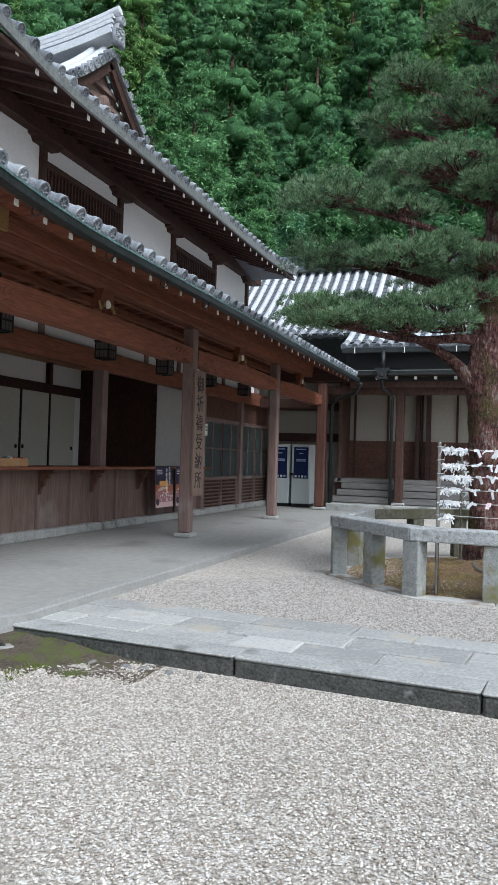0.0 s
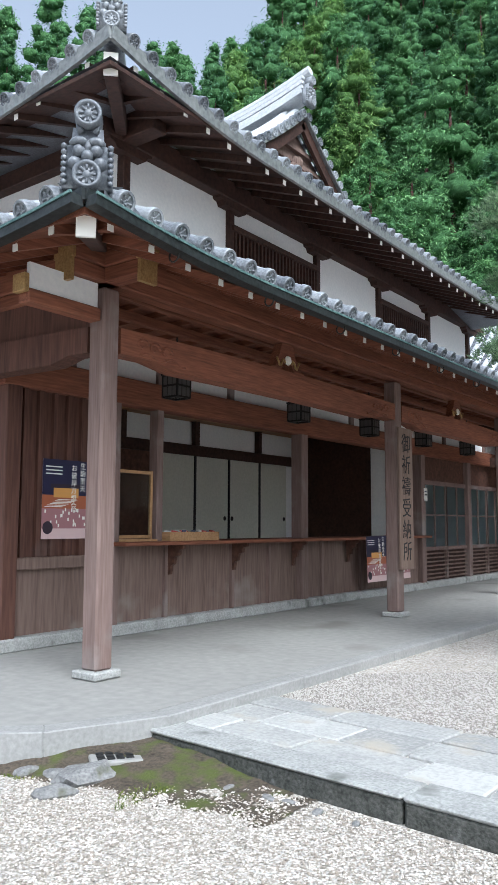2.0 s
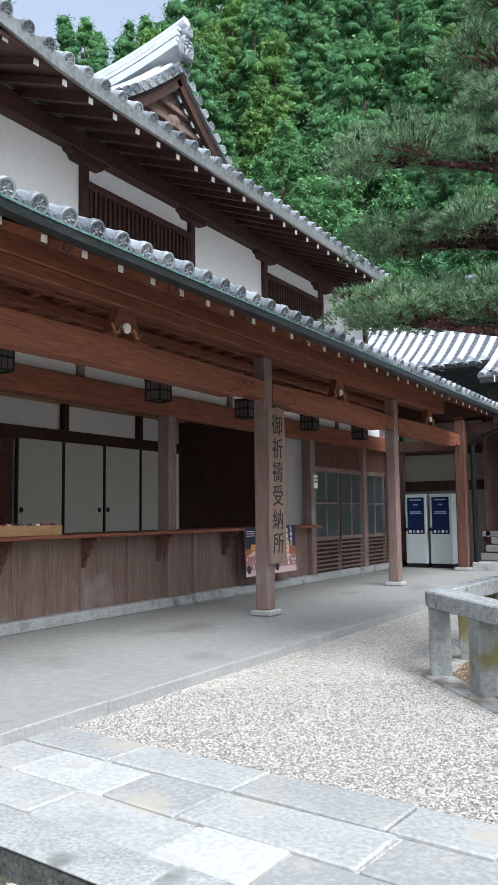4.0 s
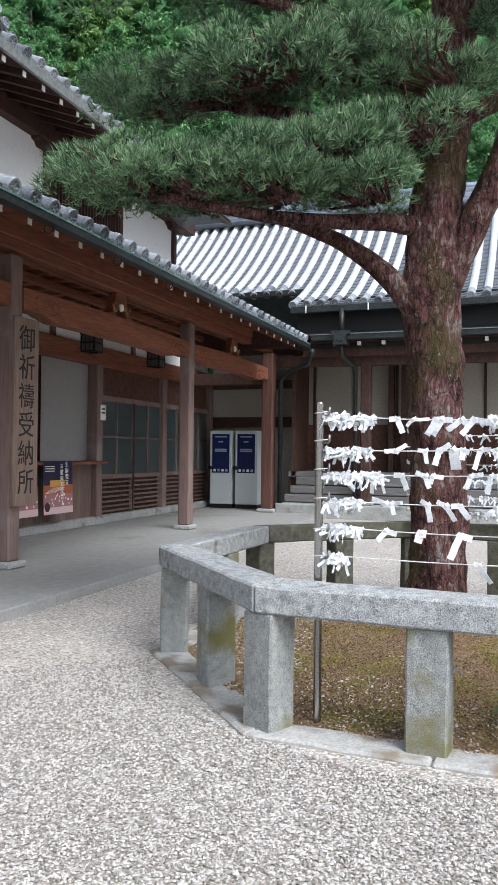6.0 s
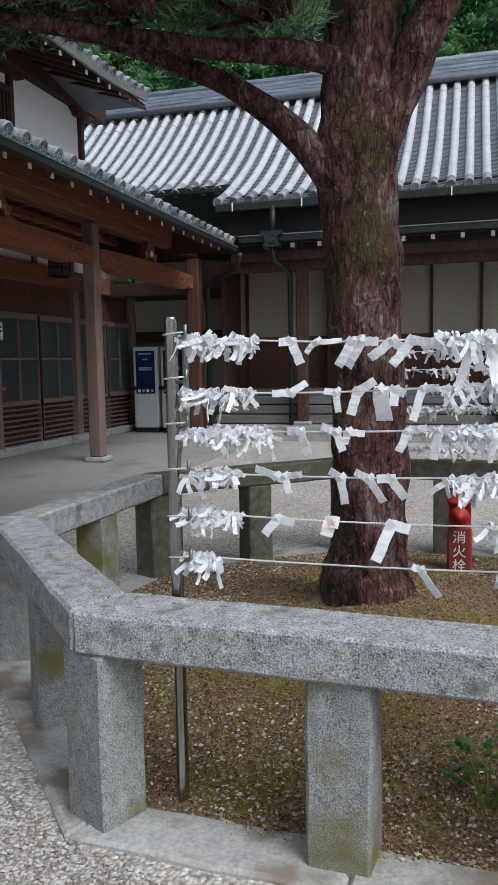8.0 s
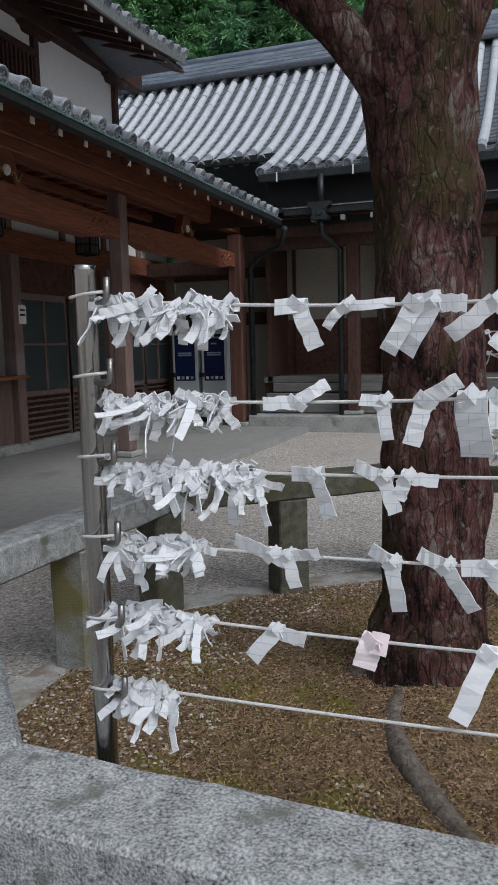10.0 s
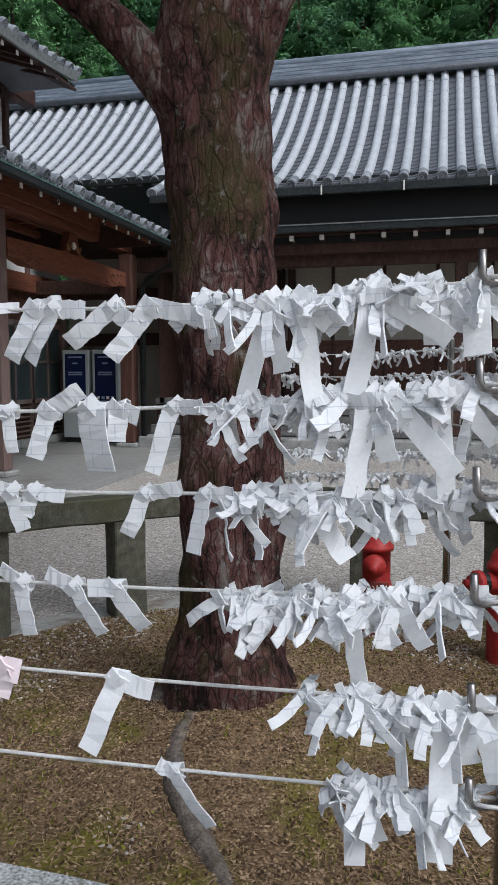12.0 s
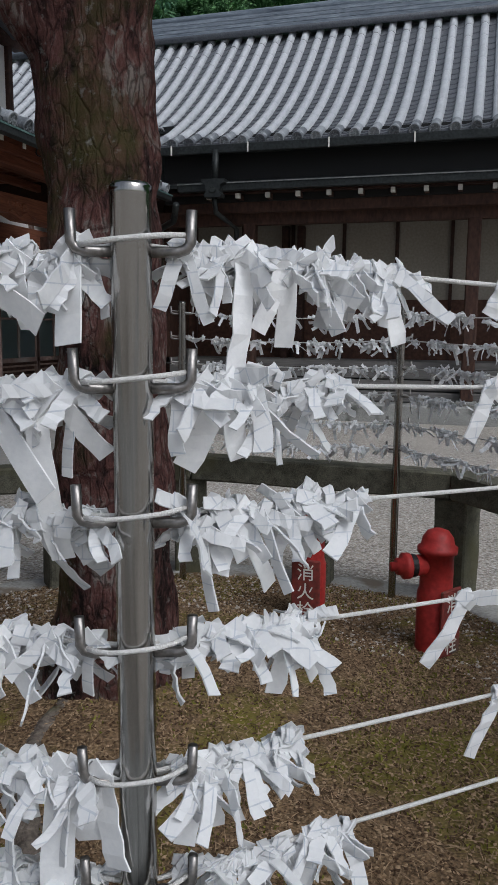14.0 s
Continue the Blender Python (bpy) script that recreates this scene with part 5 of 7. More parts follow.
bar("eave_purlin", (-4.2, FY + 0.5, 3.7), (9.4, FY + 0.5, 3.7), 0.2, 0.3, wood_hall, wing)
bar("lintel", (-4.9, FY + 0.75, 3.5), (9.4, FY + 0.75, 3.5), 0.2, 0.26, wood_hall, wing)
x = -3.4
while x < 9:
    panel("rafter_end", x - 0.035, x + 0.035, FY + 0.08, FY + 0.16, 3.74, 3.82, white_end, wing, "white painted rafter end")
    panel("rafter", x - 0.035, x + 0.035, FY + 0.16, FY + 2.4, 3.74, 3.82, wood_hall, wing)
    x += 0.52
panel("eave_ceiling", -7.0, 9.4, FY + 0.2, 23.2, 3.84, 3.88, wood_dark, wing)
# downpipe head and pipe
q = bmesh.new()
out = [(-0.14, 0), (0.14, 0), (0.16, 0.05), (0.12, 0.09), (0.13, 0.2), (0.2, 0.24), (0.2, 0.3), (-0.2, 0.3), (-0.2, 0.24), (-0.13, 0.2), (-0.12, 0.09), (-0.16, 0.05)]
prism(q, out, Matrix(((1, 0, 0, -3.22), (0, 0, 1, FY - 0.22), (0, 1, 0, 3.72), (0, 0, 0, 1))), 0.2)
lathe(q, ((0, 0.02), (0.05, 0.02), (0.06, 0)), 10, pose(-3.22, FY - 0.22, 3.84, 90, 0, 0))
head = part("rain_head", q, copper_dark, wing, "ornate dark metal rain head")
q = bmesh.new()
tube(q, [(-3.22, FY - 0.12, 3.72), (-3.22, FY - 0.05, 3.5), (-3.05, FY + 0.6, 3.3), (-3.05, FY + 0.6, 0.3)], 0.045, 8)
part("downpipe", q, copper_dark, wing, "dark metal downpipe", True)
q = bmesh.new()
tube(q, [(-3.22, FY - 0.1, 4.0), (-3.22, FY - 0.05, 4.5)], 0.06, 8)
part("downpipe", q, copper_dark, wing, "", True)
# a second pipe from the veranda gutter
q = bmesh.new()
tube(q, [(-3.7, 20.1, 3.55), (-3.9, 20.5, 3.35), (-4.5, 21.0, 3.22), (-4.72, 21.2, 3.05), (-4.72, 21.2, 0.1)], 0.055, 8)
part("downpipe", q, copper_dark, wing, "black bent downpipe", True)
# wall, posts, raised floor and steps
panel("wall", -4.6, 9.4, 23.0, 23.15, 0.9, 3.9, plaster_old_shade, wing, "aged cream plaster wall darkened for the eave shade")
panel("wainscot", -4.6, 9.4, 22.95, 22.998, 0.95, 2.12, wood_dark2, wing, "brown board wainscot")
x = -4.4
while x < 9.4:
    panel("wall_post", x - 0.03, x + 0.03, 22.93, 23.0, 0.95, 3.7, wood_dark, wing)
    x += 1.0
for xx in (-2.84, 1.0, 4.8, 8.6):
    pillar(xx, 21.5, 0.3, 3.4, 0.22, wing, wood_hall)
for xx in (-2.5, -2.2):
    panel("door_post", xx - 0.06, xx + 0.06, 22.7, 22.9, 0.9, 3.5, wood_dark, wing)
panel("raised_floor", -4.75, 9.4, 21.9, 23.0, 0.88, 1.0, wood_step, wing, "grey weathered floor boards")
panel("floor_front", -4.75, 9.4, 21.98, 22.02, 0.3, 0.88, wood_dark, wing)
for k in range(3):
    panel("step_board", -4.72 + 0.1 * k, 9.4, 21.55 + 0.12 * k, 21.95, 0.32 + 0.19 * k, 0.49 + 0.19 * k, wood_step, wing, "grey weathered step board", 0.01)
panel("stone_step", -4.8, 9.4, 21.1, 22.0, -0.1, 0.3, stone_kerb, wing, "pale stone base step", 0.02)
panel("end_wall", -4.66, -4.56, 21.9, 23.1, 0.9, 3.9, wood_hall, wing)
panel("side_wall", 9.4, 9.5, 20.9, 26, 0, 4.6, plaster_old_shade, wing)
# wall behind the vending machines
panel("wall", -7.0, -4.6, 22.75, 22.9, 0.1, 3.9, plaster_old_shade, wing, "plaster wall behind the machines, darkened for the eave shade")
panel("wall_rail", -7.0, -4.7, 22.6, 22.75, 2.05, 2.3, wood_dark, wing)
panel("wall_rail", -7.0, -4.7, 22.55, 22.75, 3.0, 3.2, wood_hall, wing)
bar("cross_beam", (-6.9, 21.2, 3.1), (-5.0, 21.2, 3.1), 0.16, 0.26, wood_hall, wing)
q = bmesh.new()
tube(q, [(-4.55, 21.75, 0.1), (-4.55, 21.75, 0.48)], [0.13, 0.16], 12)
bucket = part("plastic_bucket", q, plain("blue_plastic", (0.05, 0.2, 0.6), 0.4), None, smooth=False)
tagged(bucket, "blue and white plastic bucket beside the post", "bucket")


def vending_machine(x):
    vm = thing("vending_machine", (x, 21.72, 0.1), "slim white vending machine with a dark blue display", "vending machine", "vending machines")
    q = bmesh.new()
    box(q, -0.28, 0.28, 0, 0.55, 0.1, 1.84)
    bevel(q, 0.012)
    part("body", q, vm_white, vm, "white metal body")
    q = bmesh.new()
    box(q, -0.22, 0.22, -0.012, 0.0, 0.84, 1.76)
    bevel(q, 0.004)
    d = part("display", q, vm_blue, vm, "dark blue display panel")
    for z, w in ((1.68, 0.3), (1.56, 0.12), (1.38, 0.3), (1.34, 0.3)):
        q = bmesh.new()
        box(q, -w / 2, w / 2, -0.015, -0.012, z, z + 0.03)
        part("text_bar", q, vm_text, d)
    for k in range(4):
        q = bmesh.new()
        box(q, -0.18 + 0.1 * k, -0.12 + 0.1 * k, -0.02, -0.012, 0.87, 0.93)
        part("button", q, vm_text if k % 2 else white_end, d)
    q = bmesh.new()
    box(q, -0.25, 0.25, -0.006, 0, 0.18, 0.8)
    bevel(q, 0.004)
    part("door", q, vm_white, vm)
    q = bmesh.new()
    box(q, -0.3, -0.2, -0.08, 0.0, 0.92, 1.0)
    part("coin_tray", q, black, vm)
    q = bmesh.new()
    box(q, -0.27, 0.27, 0.03, 0.5, 0, 0.1)
    part("plinth", q, black, vm)
    return vm


v = vending_machine(-6.36)
copy_thing(v, pose(-5.72, 21.72, 0.1))

# ---- octagonal stone fence round the pine ----
OC = Vector((0.16, 10.43, 0))
OR = 2.3
ANG0 = 244.8


def oct_pt(k, r, off=ANG0):
    a = radians(off + 45 * k)
    return Vector((OC.x + r * math.cos(a), OC.y + r * math.sin(a), 0))


fence = thing("stone_fence", (0, 0, 0), "low octagonal rough granite fence round the pine tree", "fence")
for k in range(8):
    a, b = oct_pt(k, OR), oct_pt(k + 1, OR)
    d = (b - a).normalized()
    out = Vector((d.y, -d.x, 0))
    ai, bi = oct_pt(k, OR - 0.24), oct_pt(k + 1, OR - 0.24)
    q = bmesh.new()
    z0, z1 = 0.62, 0.775
    vs = []
    gap = d * 0.003
    for p, z in ((a + gap, z0), (b - gap, z0), (bi - gap, z0), (ai + gap, z0), (a + gap, z1 - 0.01), (b - gap, z1 - 0.01), (bi - gap, z1), (ai + gap, z1)):
        vs.append(q.verts.new((p.x, p.y, z)))
    for f in ((3, 2, 1, 0), (4, 5, 6, 7), (0, 1, 5, 4), (1, 2, 6, 5), (2, 3, 7, 6), (3, 0, 4, 7)):
        q.faces.new([vs[i] for i in f])
    bmesh.ops.subdivide_edges(q, edges=[e for e in q.edges if e.calc_length() > 1], cuts=10, use_grid_fill=True)
    bevel(q, 0.012)
    for v in q.verts:
        v.co += Vector((noise.noise(v.co * 6), noise.noise(v.co * 6 + Vector((9, 0, 0))), noise.noise(v.co * 6 + Vector((0, 9, 0))))) * 0.006
    # back rails and posts get the granite with algae and shade in its colour
    part("rail", q, granite if min(a.y, b.y) < 10.6 else granite_old_shade, fence, "rough grey granite rail")
    for t in (0.0, 0.5):
        c = a.lerp(b, t)
        cen = c + (OC - c).normalized() * 0.125
        q = bmesh.new()
        obox(q, Matrix.Translation((cen.x, cen.y, 0.27)) @ Matrix.Rotation(math.atan2(d.y, d.x) + (radians(-22.5) if t == 0 else 0), 4, "Z"), 0.2, 0.19, 0.7)
        bmesh.ops.subdivide_edges(q, edges=q.edges[:], cuts=3, use_grid_fill=True)
        bevel(q, 0.01)
        for v in q.verts:
            v.co += Vector((noise.noise(v.co * 7), noise.noise(v.co * 7 + Vector((9, 0, 0))), 0)) * 0.008
        part("post", q, granite_post if cen.y < 10.6 else granite_old_shade, fence, "square rough granite post")
# flush border stones under the fence
border = thing("border_stones", (0, 0, 0), "flat pale border stones under the fence", "kerb", kind="structure")
for k in range(8):
    a, b = oct_pt(k, OR + 0.06), oct_pt(k + 1, OR + 0.06)
    ai, bi = oct_pt(k, OR - 0.2), oct_pt(k + 1, OR - 0.2)
    for t0, t1 in ((0.0, 0.52), (0.525, 1.0)):
        q = bmesh.new()
        lo = [a.lerp(b, t0), a.lerp(b, t1), ai.lerp(bi, t1), ai.lerp(bi, t0)]
        vs = [q.verts.new((p.x, p.y, z)) for z in (-0.1, 0.022) for p in lo]
        for f in ((3, 2, 1, 0), (4, 5, 6, 7), (0, 1, 5, 4), (1, 2, 6, 5), (2, 3, 7, 6), (3, 0, 4, 7)):
            q.faces.new([vs[i] for i in f])
        bmesh.ops.subdivide_edges(q, edges=[e for e in q.edges if e.calc_length() > 0.5], cuts=7, use_grid_fill=True)
        bevel(q, 0.012)
        for v in q.verts:
            v.co += Vector((noise.noise(v.co * 5), noise.noise(v.co * 5 + Vector((9, 0, 0))), noise.noise(v.co * 5 + Vector((0, 9, 0))) * 0.6)) * 0.012
        part("border_stone", q, border_mat, border)


def mound_z(x, y):
    d = math.hypot(x - OC.x + 0.2, y - OC.y)
    e = max(0.0, min(1.0, (2.05 - math.hypot(x - OC.x, y - OC.y)) / 0.25))
    return 0.012 + e * 0.02 + 0.2 * max(0, 1 - d / 1.9) ** 1.2 + 0.1 * max(0, 1 - d / 0.62) + e * 0.015 * noise.noise(Vector((x * 2, y * 2, 0)))


bm = bmesh.new()
rings = []
for i in range(0, 19):
    r = (OR - 0.1) * i / 18
    row = []
    for k in range(64):
        a = radians(ANG0) + 2 * math.pi * k / 64
        loc = ((a - radians(ANG0)) % (math.pi / 4)) - math.pi / 8
        rr = r * math.cos(math.pi / 8) / math.cos(loc)
        x, y = OC.x + rr * math.cos(a), OC.y + rr * math.sin(a)
        row.append(bm.verts.new((x, y, mound_z(x, y))))
    rings.append(row)
for r0, r1 in zip(rings[1:], rings[2:]):
    for k in range(64):
        bm.faces.new((r0[k], r0[(k + 1) % 64], r1[(k + 1) % 64], r1[k]))
bm.faces.new(rings[1])
tagged(part("moss_ground", bm, moss, None, smooth=True), "brown earth with moss and fallen needles under the pine", "ground", kind="structure")

# ---- steel poles, hooks and ropes ----
POLE_R = 1.93
POLE_OFF = 249.2
POLES = []
for k, off in enumerate((0.0, 41.2, 88, 133, 178, 222)):
    a = radians(POLE_OFF + off)
    POLES.append(Vector((OC.x + POLE_R * math.cos(a), OC.y + POLE_R * math.sin(a), 0)))
POLES[0], POLES[1], POLES[4] = Vector((-0.54, 8.6, 0)), Vector((0.794, 8.66, 0)), Vector((0.74, 12.3, 0))
ROPES = (1.657, 1.51, 1.358, 1.204, 1.043, 0.9)


def steel_pole(p, sides=(-1, 1)):
    t = thing("steel_pole", (p.x, p.y, 0.0), "polished stainless steel pole with rope hooks", "pole", "poles for paper fortunes")
    q = bmesh.new()
    lathe(q, ((0.0222, 0.0), (0.0222, 1.706), (0.0228, 1.708), (0.0228, 1.716), (0.0195, 1.72), (0.0, 1.72)), 24)
    part("pipe", q, steel, t, "", True)
    out = (p - OC).normalized()
    tan = Vector((-out.y, out.x, 0))
    for z in ROPES:
        for s in sides:
            d = tan * s
            q = bmesh.new()
            tube(q, [d * 0.018, d * 0.05, d * 0.059 + Vector((0, 0, 0.003)), d * 0.064 + Vector((0, 0, 0.01)), d * 0.065 + Vector((0, 0, 0.044))], 0.0062, 10)
            h = part("hook", q, steel_dull, t, "bent steel rope hook", True)
            h.location = (0, 0, z - 0.008)
        q = bmesh.new()
        wind = [tan * (0.058 * s) + out * (0.0245 * (1 - abs(s) ** 3)) + Vector((0, 0, 0.004 + 0.006 * s)) for s in (-1, -0.75, -0.5, -0.25, 0, 0.25, 0.5, 0.75, 1) if s > -0.45 or len(sides) > 1]
        tube(q, wind, 0.0031, 6)
        o = part("rope_wrap", q, rope_white, t, "white rope led round the pipe", True)
        o.location = (0, 0, z)
    return t


for k, p in enumerate(POLES):
    steel_pole(p, (1,) if k == 0 else (-1, 1))
ROPES_A = (1.655, 1.468, 1.34, 1.198, 1.06, 0.908)
SAG = (0.032, 0.022, 0.012, 0.014, 0.012, 0.01)


def rope_z(seg, row, t):
    z0 = ROPES_A[row] if seg == 0 else ROPES[row]
    return z0 + (ROPES[row] - z0) * t - SAG[row] * math.sin(math.pi * t)


SEGS = [(0, 1), (1, 2), (2, 3), (3, 4), (4, 5)]
for i, j in SEGS:
    for z in ROPES:
        a, b = POLES[i], POLES[j]
        q = bmesh.new()
        n = 24
        pts = []
        for k in range(n + 1):
            t = k / n
            p = a.lerp(b, t)
            pts.append((p.x, p.y, rope_z(i, ROPES.index(z), t)))
        tube(q, pts, 0.0032, 6)
        out = ((a + b) / 2 - OC).normalized()
        tagged(part("rope", q, rope_white, None, smooth=True), "thin white twisted rope tied between steel poles", "rope", "ropes for paper fortunes")

# ---- pine tree ----
bark_grey = mat("root_grey_bark", (0.045, 0.035, 0.028), (0.24, 0.2, 0.165), 0.95, (26, 26, 26), 3, 0.9, 0.02, spots=(0.09, 0.09, 0.03), spot_scale=5, spot_amount=0.58, detail=9, large=0.5)
pine = thing("pine_tree", (0, 0, 0), "old pine with scaly red-brown bark and layered foliage", "tree")


def bark_tube(q, pts, radii, seg=18, amp=0.06):
    rings = tube(q, pts, radii, seg)
    for r, ring in zip(radii, rings):
        for v in ring:
            v.co += Vector((noise.noise(v.co * 5), noise.noise(v.co * 5 + Vector((7, 0, 0))), 0)) * r * amp * 3
            w = Vector((v.co.x * 16, v.co.y * 16, v.co.z * 4.5))
            cen = sum((u.co for u in ring[::max(1, seg // 4)]), Vector()) / len(ring[::max(1, seg // 4)])
            v.co += (v.co - cen).normalized() * (abs(noise.noise(w)) - 0.2) * min(r, 0.2) * amp * 2.2
    return rings


def smooth_path(pts, rad, n=6):
    out, ro = [], []
    P = [Vector(p) for p in pts]
    for i in range(len(P) - 1):
        p0, p1, p2, p3 = P[max(i - 1, 0)], P[i], P[i + 1], P[min(i + 2, len(P) - 1)]
        for k in range(n):
            t = k / n
            out.append(0.5 * ((2 * p1) + (p2 - p0) * t + (2 * p0 - 5 * p1 + 4 * p2 - p3) * t * t + (3 * p1 - p0 - 3 * p2 + p3) * t ** 3))
            ro.append(rad[i] + (rad[i + 1] - rad[i]) * t)
    out.append(P[-1])
    ro.append(rad[-1])
    return out, ro


q = bmesh.new()
pts, rad = smooth_path([(-0.13, 10.45, 0.0), (-0.13, 10.45, 0.25), (-0.12, 10.45, 0.6), (-0.11, 10.45, 1.1), (-0.13, 10.45, 1.7), (-0.16, 10.45, 2.3), (-0.17, 10.45, 2.75), (-0.14, 10.46, 3.3), (-0.06, 10.5, 4.3), (0.03, 10.55, 5.6), (0.0, 10.6, 7.2), (0.1, 10.6, 9.0)], [0.31, 0.26, 0.215, 0.2, 0.197, 0.2, 0.215, 0.19, 0.17, 0.14, 0.1, 0.03], 16)
bark_tube(q, pts, rad, 64)
trunk = part("trunk", q, bark, pine, "scaly reddish-brown trunk", True)
BOUGHS = [
    ([(-0.22, 10.42, 2.45), (-0.42, 10.32, 2.7), (-0.7, 10.28, 2.95), (-1.0, 10.26, 3.12), (-1.5, 10.1, 3.3), (-2.0, 9.9, 3.42)], [0.11, 0.085, 0.066, 0.055, 0.04, 0.02]),
    ([(-0.2, 10.42, 3.1), (-0.4, 10.2, 3.12), (-0.75, 9.85, 3.06), (-1.08, 9.5, 3.02), (-1.55, 9.35, 3.1), (-2.1, 9.25, 3.22)], [0.085, 0.068, 0.052, 0.044, 0.034, 0.02]),
    ([(-0.13, 10.46, 2.5), (-0.06, 10.46, 2.75), (0.1, 10.43, 3.08), (0.3, 10.4, 3.5), (0.5, 10.3, 4.1), (0.9, 10.1, 4.6), (1.4, 9.9, 4.9)], [0.08, 0.12, 0.115, 0.1, 0.08, 0.05, 0.02]),
    ([(-0.1, 10.5, 3.75), (-0.6, 10.3, 3.8), (-1.2, 10.1, 3.98), (-1.9, 10.1, 4.15), (-2.5, 10.2, 4.2)], [0.085, 0.07, 0.05, 0.035, 0.02]),
    ([(-0.05, 10.5, 4.4), (-0.6, 10.1, 4.45), (-1.2, 9.7, 4.6), (-1.9, 9.45, 4.75)], [0.08, 0.06, 0.04, 0.02]),
    ([(0.0, 10.55, 4.9), (-0.4, 10.3, 5.0), (-0.9, 10.0, 5.12)], [0.07, 0.05, 0.02]),
    ([(0.03, 10.6, 5.5), (-0.6, 10.4, 5.75), (-1.3, 10.3, 6.0)], [0.07, 0.05, 0.02]),
    ([(0.03, 10.6, 6.0), (-0.5, 10.4, 6.3), (-1.1, 10.3, 6.55)], [0.06, 0.04, 0.02]),
    ([(0.0, 10.6, 5.6), (0.4, 10.2, 5.9), (0.8, 9.9, 6.1)], [0.07, 0.05, 0.02]),
    ([(-0.1, 10.6, 3.6), (-0.5, 11.2, 3.9), (-0.9, 11.9, 4.3)], [0.08, 0.06, 0.02]),
    ([(0.05, 10.6, 4.0), (0.7, 11.0, 4.4), (1.5, 11.3, 4.7)], [0.08, 0.06, 0.02]),
]
for pts, rad in BOUGHS:
    q = bmesh.new()
    pp, rr = smooth_path(pts, rad, 6)
    bark_tube(q, pp, rr, 12, 0.05)
    part("limb", q, bark, pine, "mossy crooked limb", True)
ROOT_RUNS = [([(-0.2, 10.25, 0.19), (-0.2, 10.0, 0.165), (-0.12, 9.8, 0.15), (0.0, 9.64, 0.12), (0.15, 9.44, 0.085), (0.26, 9.25, 0.02)], [0.07, 0.044, 0.042, 0.04, 0.032, 0.02]),
             ([(-0.36, 10.4, 0.14), (-0.5, 10.25, 0.08), (-0.7, 10.15, 0.02)], [0.12, 0.06, 0.03]),
             ([(0.12, 10.35, 0.14), (0.25, 10.2, 0.08), (0.42, 10.12, 0.02)], [0.12, 0.06, 0.03]),
             ([(-0.2, 9.9, 0.1), (-0.2, 9.7, 0.09), (-0.16, 9.5, 0.04)], [0.05, 0.03, 0.015])]
for pts, rad in ROOT_RUNS:
    q = bmesh.new()
    pp, rr = smooth_path(pts, rad, 6)
    bark_tube(q, pp, rr, 20, 0.12)
    part("root", q, bark_grey, pine, "gnarled surface root", True)


def needle_pads(name, pads, parent, seed=1, per=430, tuft=0.075):
    """Tufts of fine needles over lumpy flattened pads."""
    r = np.random.default_rng(seed)
    P, AX = [], []
    for (cx, cy, cz, rx, ry, rz) in pads:
        for _ in range(max(5, int(26 * rx * ry / 0.3))):
            a, d = r.uniform(0, 6.28), math.sqrt(r.uniform(0, 1))
            lx, ly = cx + rx * d * math.cos(a), cy + ry * d * math.sin(a)
            lz = cz - 0.04 + rz * 1.15 * math.sqrt(max(0, 1 - d * d)) * r.uniform(-0.2, 0.95)
            lr = r.uniform(0.1, 0.2)
            n = int(per * lr)
            u = r.normal(0, 1, (n, 3))
            u /= np.linalg.norm(u, axis=1)[:, None]
            u[:, 2] = np.abs(u[:, 2]) * 0.9 - 0.12
            P.append(np.array([lx, ly, lz]) + u * lr * np.array([1.15, 1.15, 0.7]) * r.uniform(0.75, 1.05, (n, 1)))
            AX.append(u * 0.7 + np.array([0.25 * math.cos(a) * d, 0.25 * math.sin(a) * d, 0.55]))
    P, AX = np.concatenate(P), np.concatenate(AX)
    k = 7
    P, AX = np.repeat(P, k, 0), np.repeat(AX, k, 0)
    n = len(P)
    d = AX + r.normal(0, 0.5, (n, 3))
    d /= np.linalg.norm(d, axis=1)[:, None]
    s = np.cross(d, r.normal(0, 1, (n, 3)))
    s /= np.linalg.norm(s, axis=1)[:, None] + 1e-6
    ln = tuft * r.uniform(0.7, 1.3, (n, 1))
    v = np.stack([P - s * 0.0045, P + s * 0.0045, P + d * ln], 1).reshape(-1, 3)
    f = np.arange(3 * n).reshape(-1, 3)
    ob = raw(name, v.tolist(), f.tolist(), needle, parent)
    ob["label"] = "blue-green needle foliage in flat layered pads"
    return ob


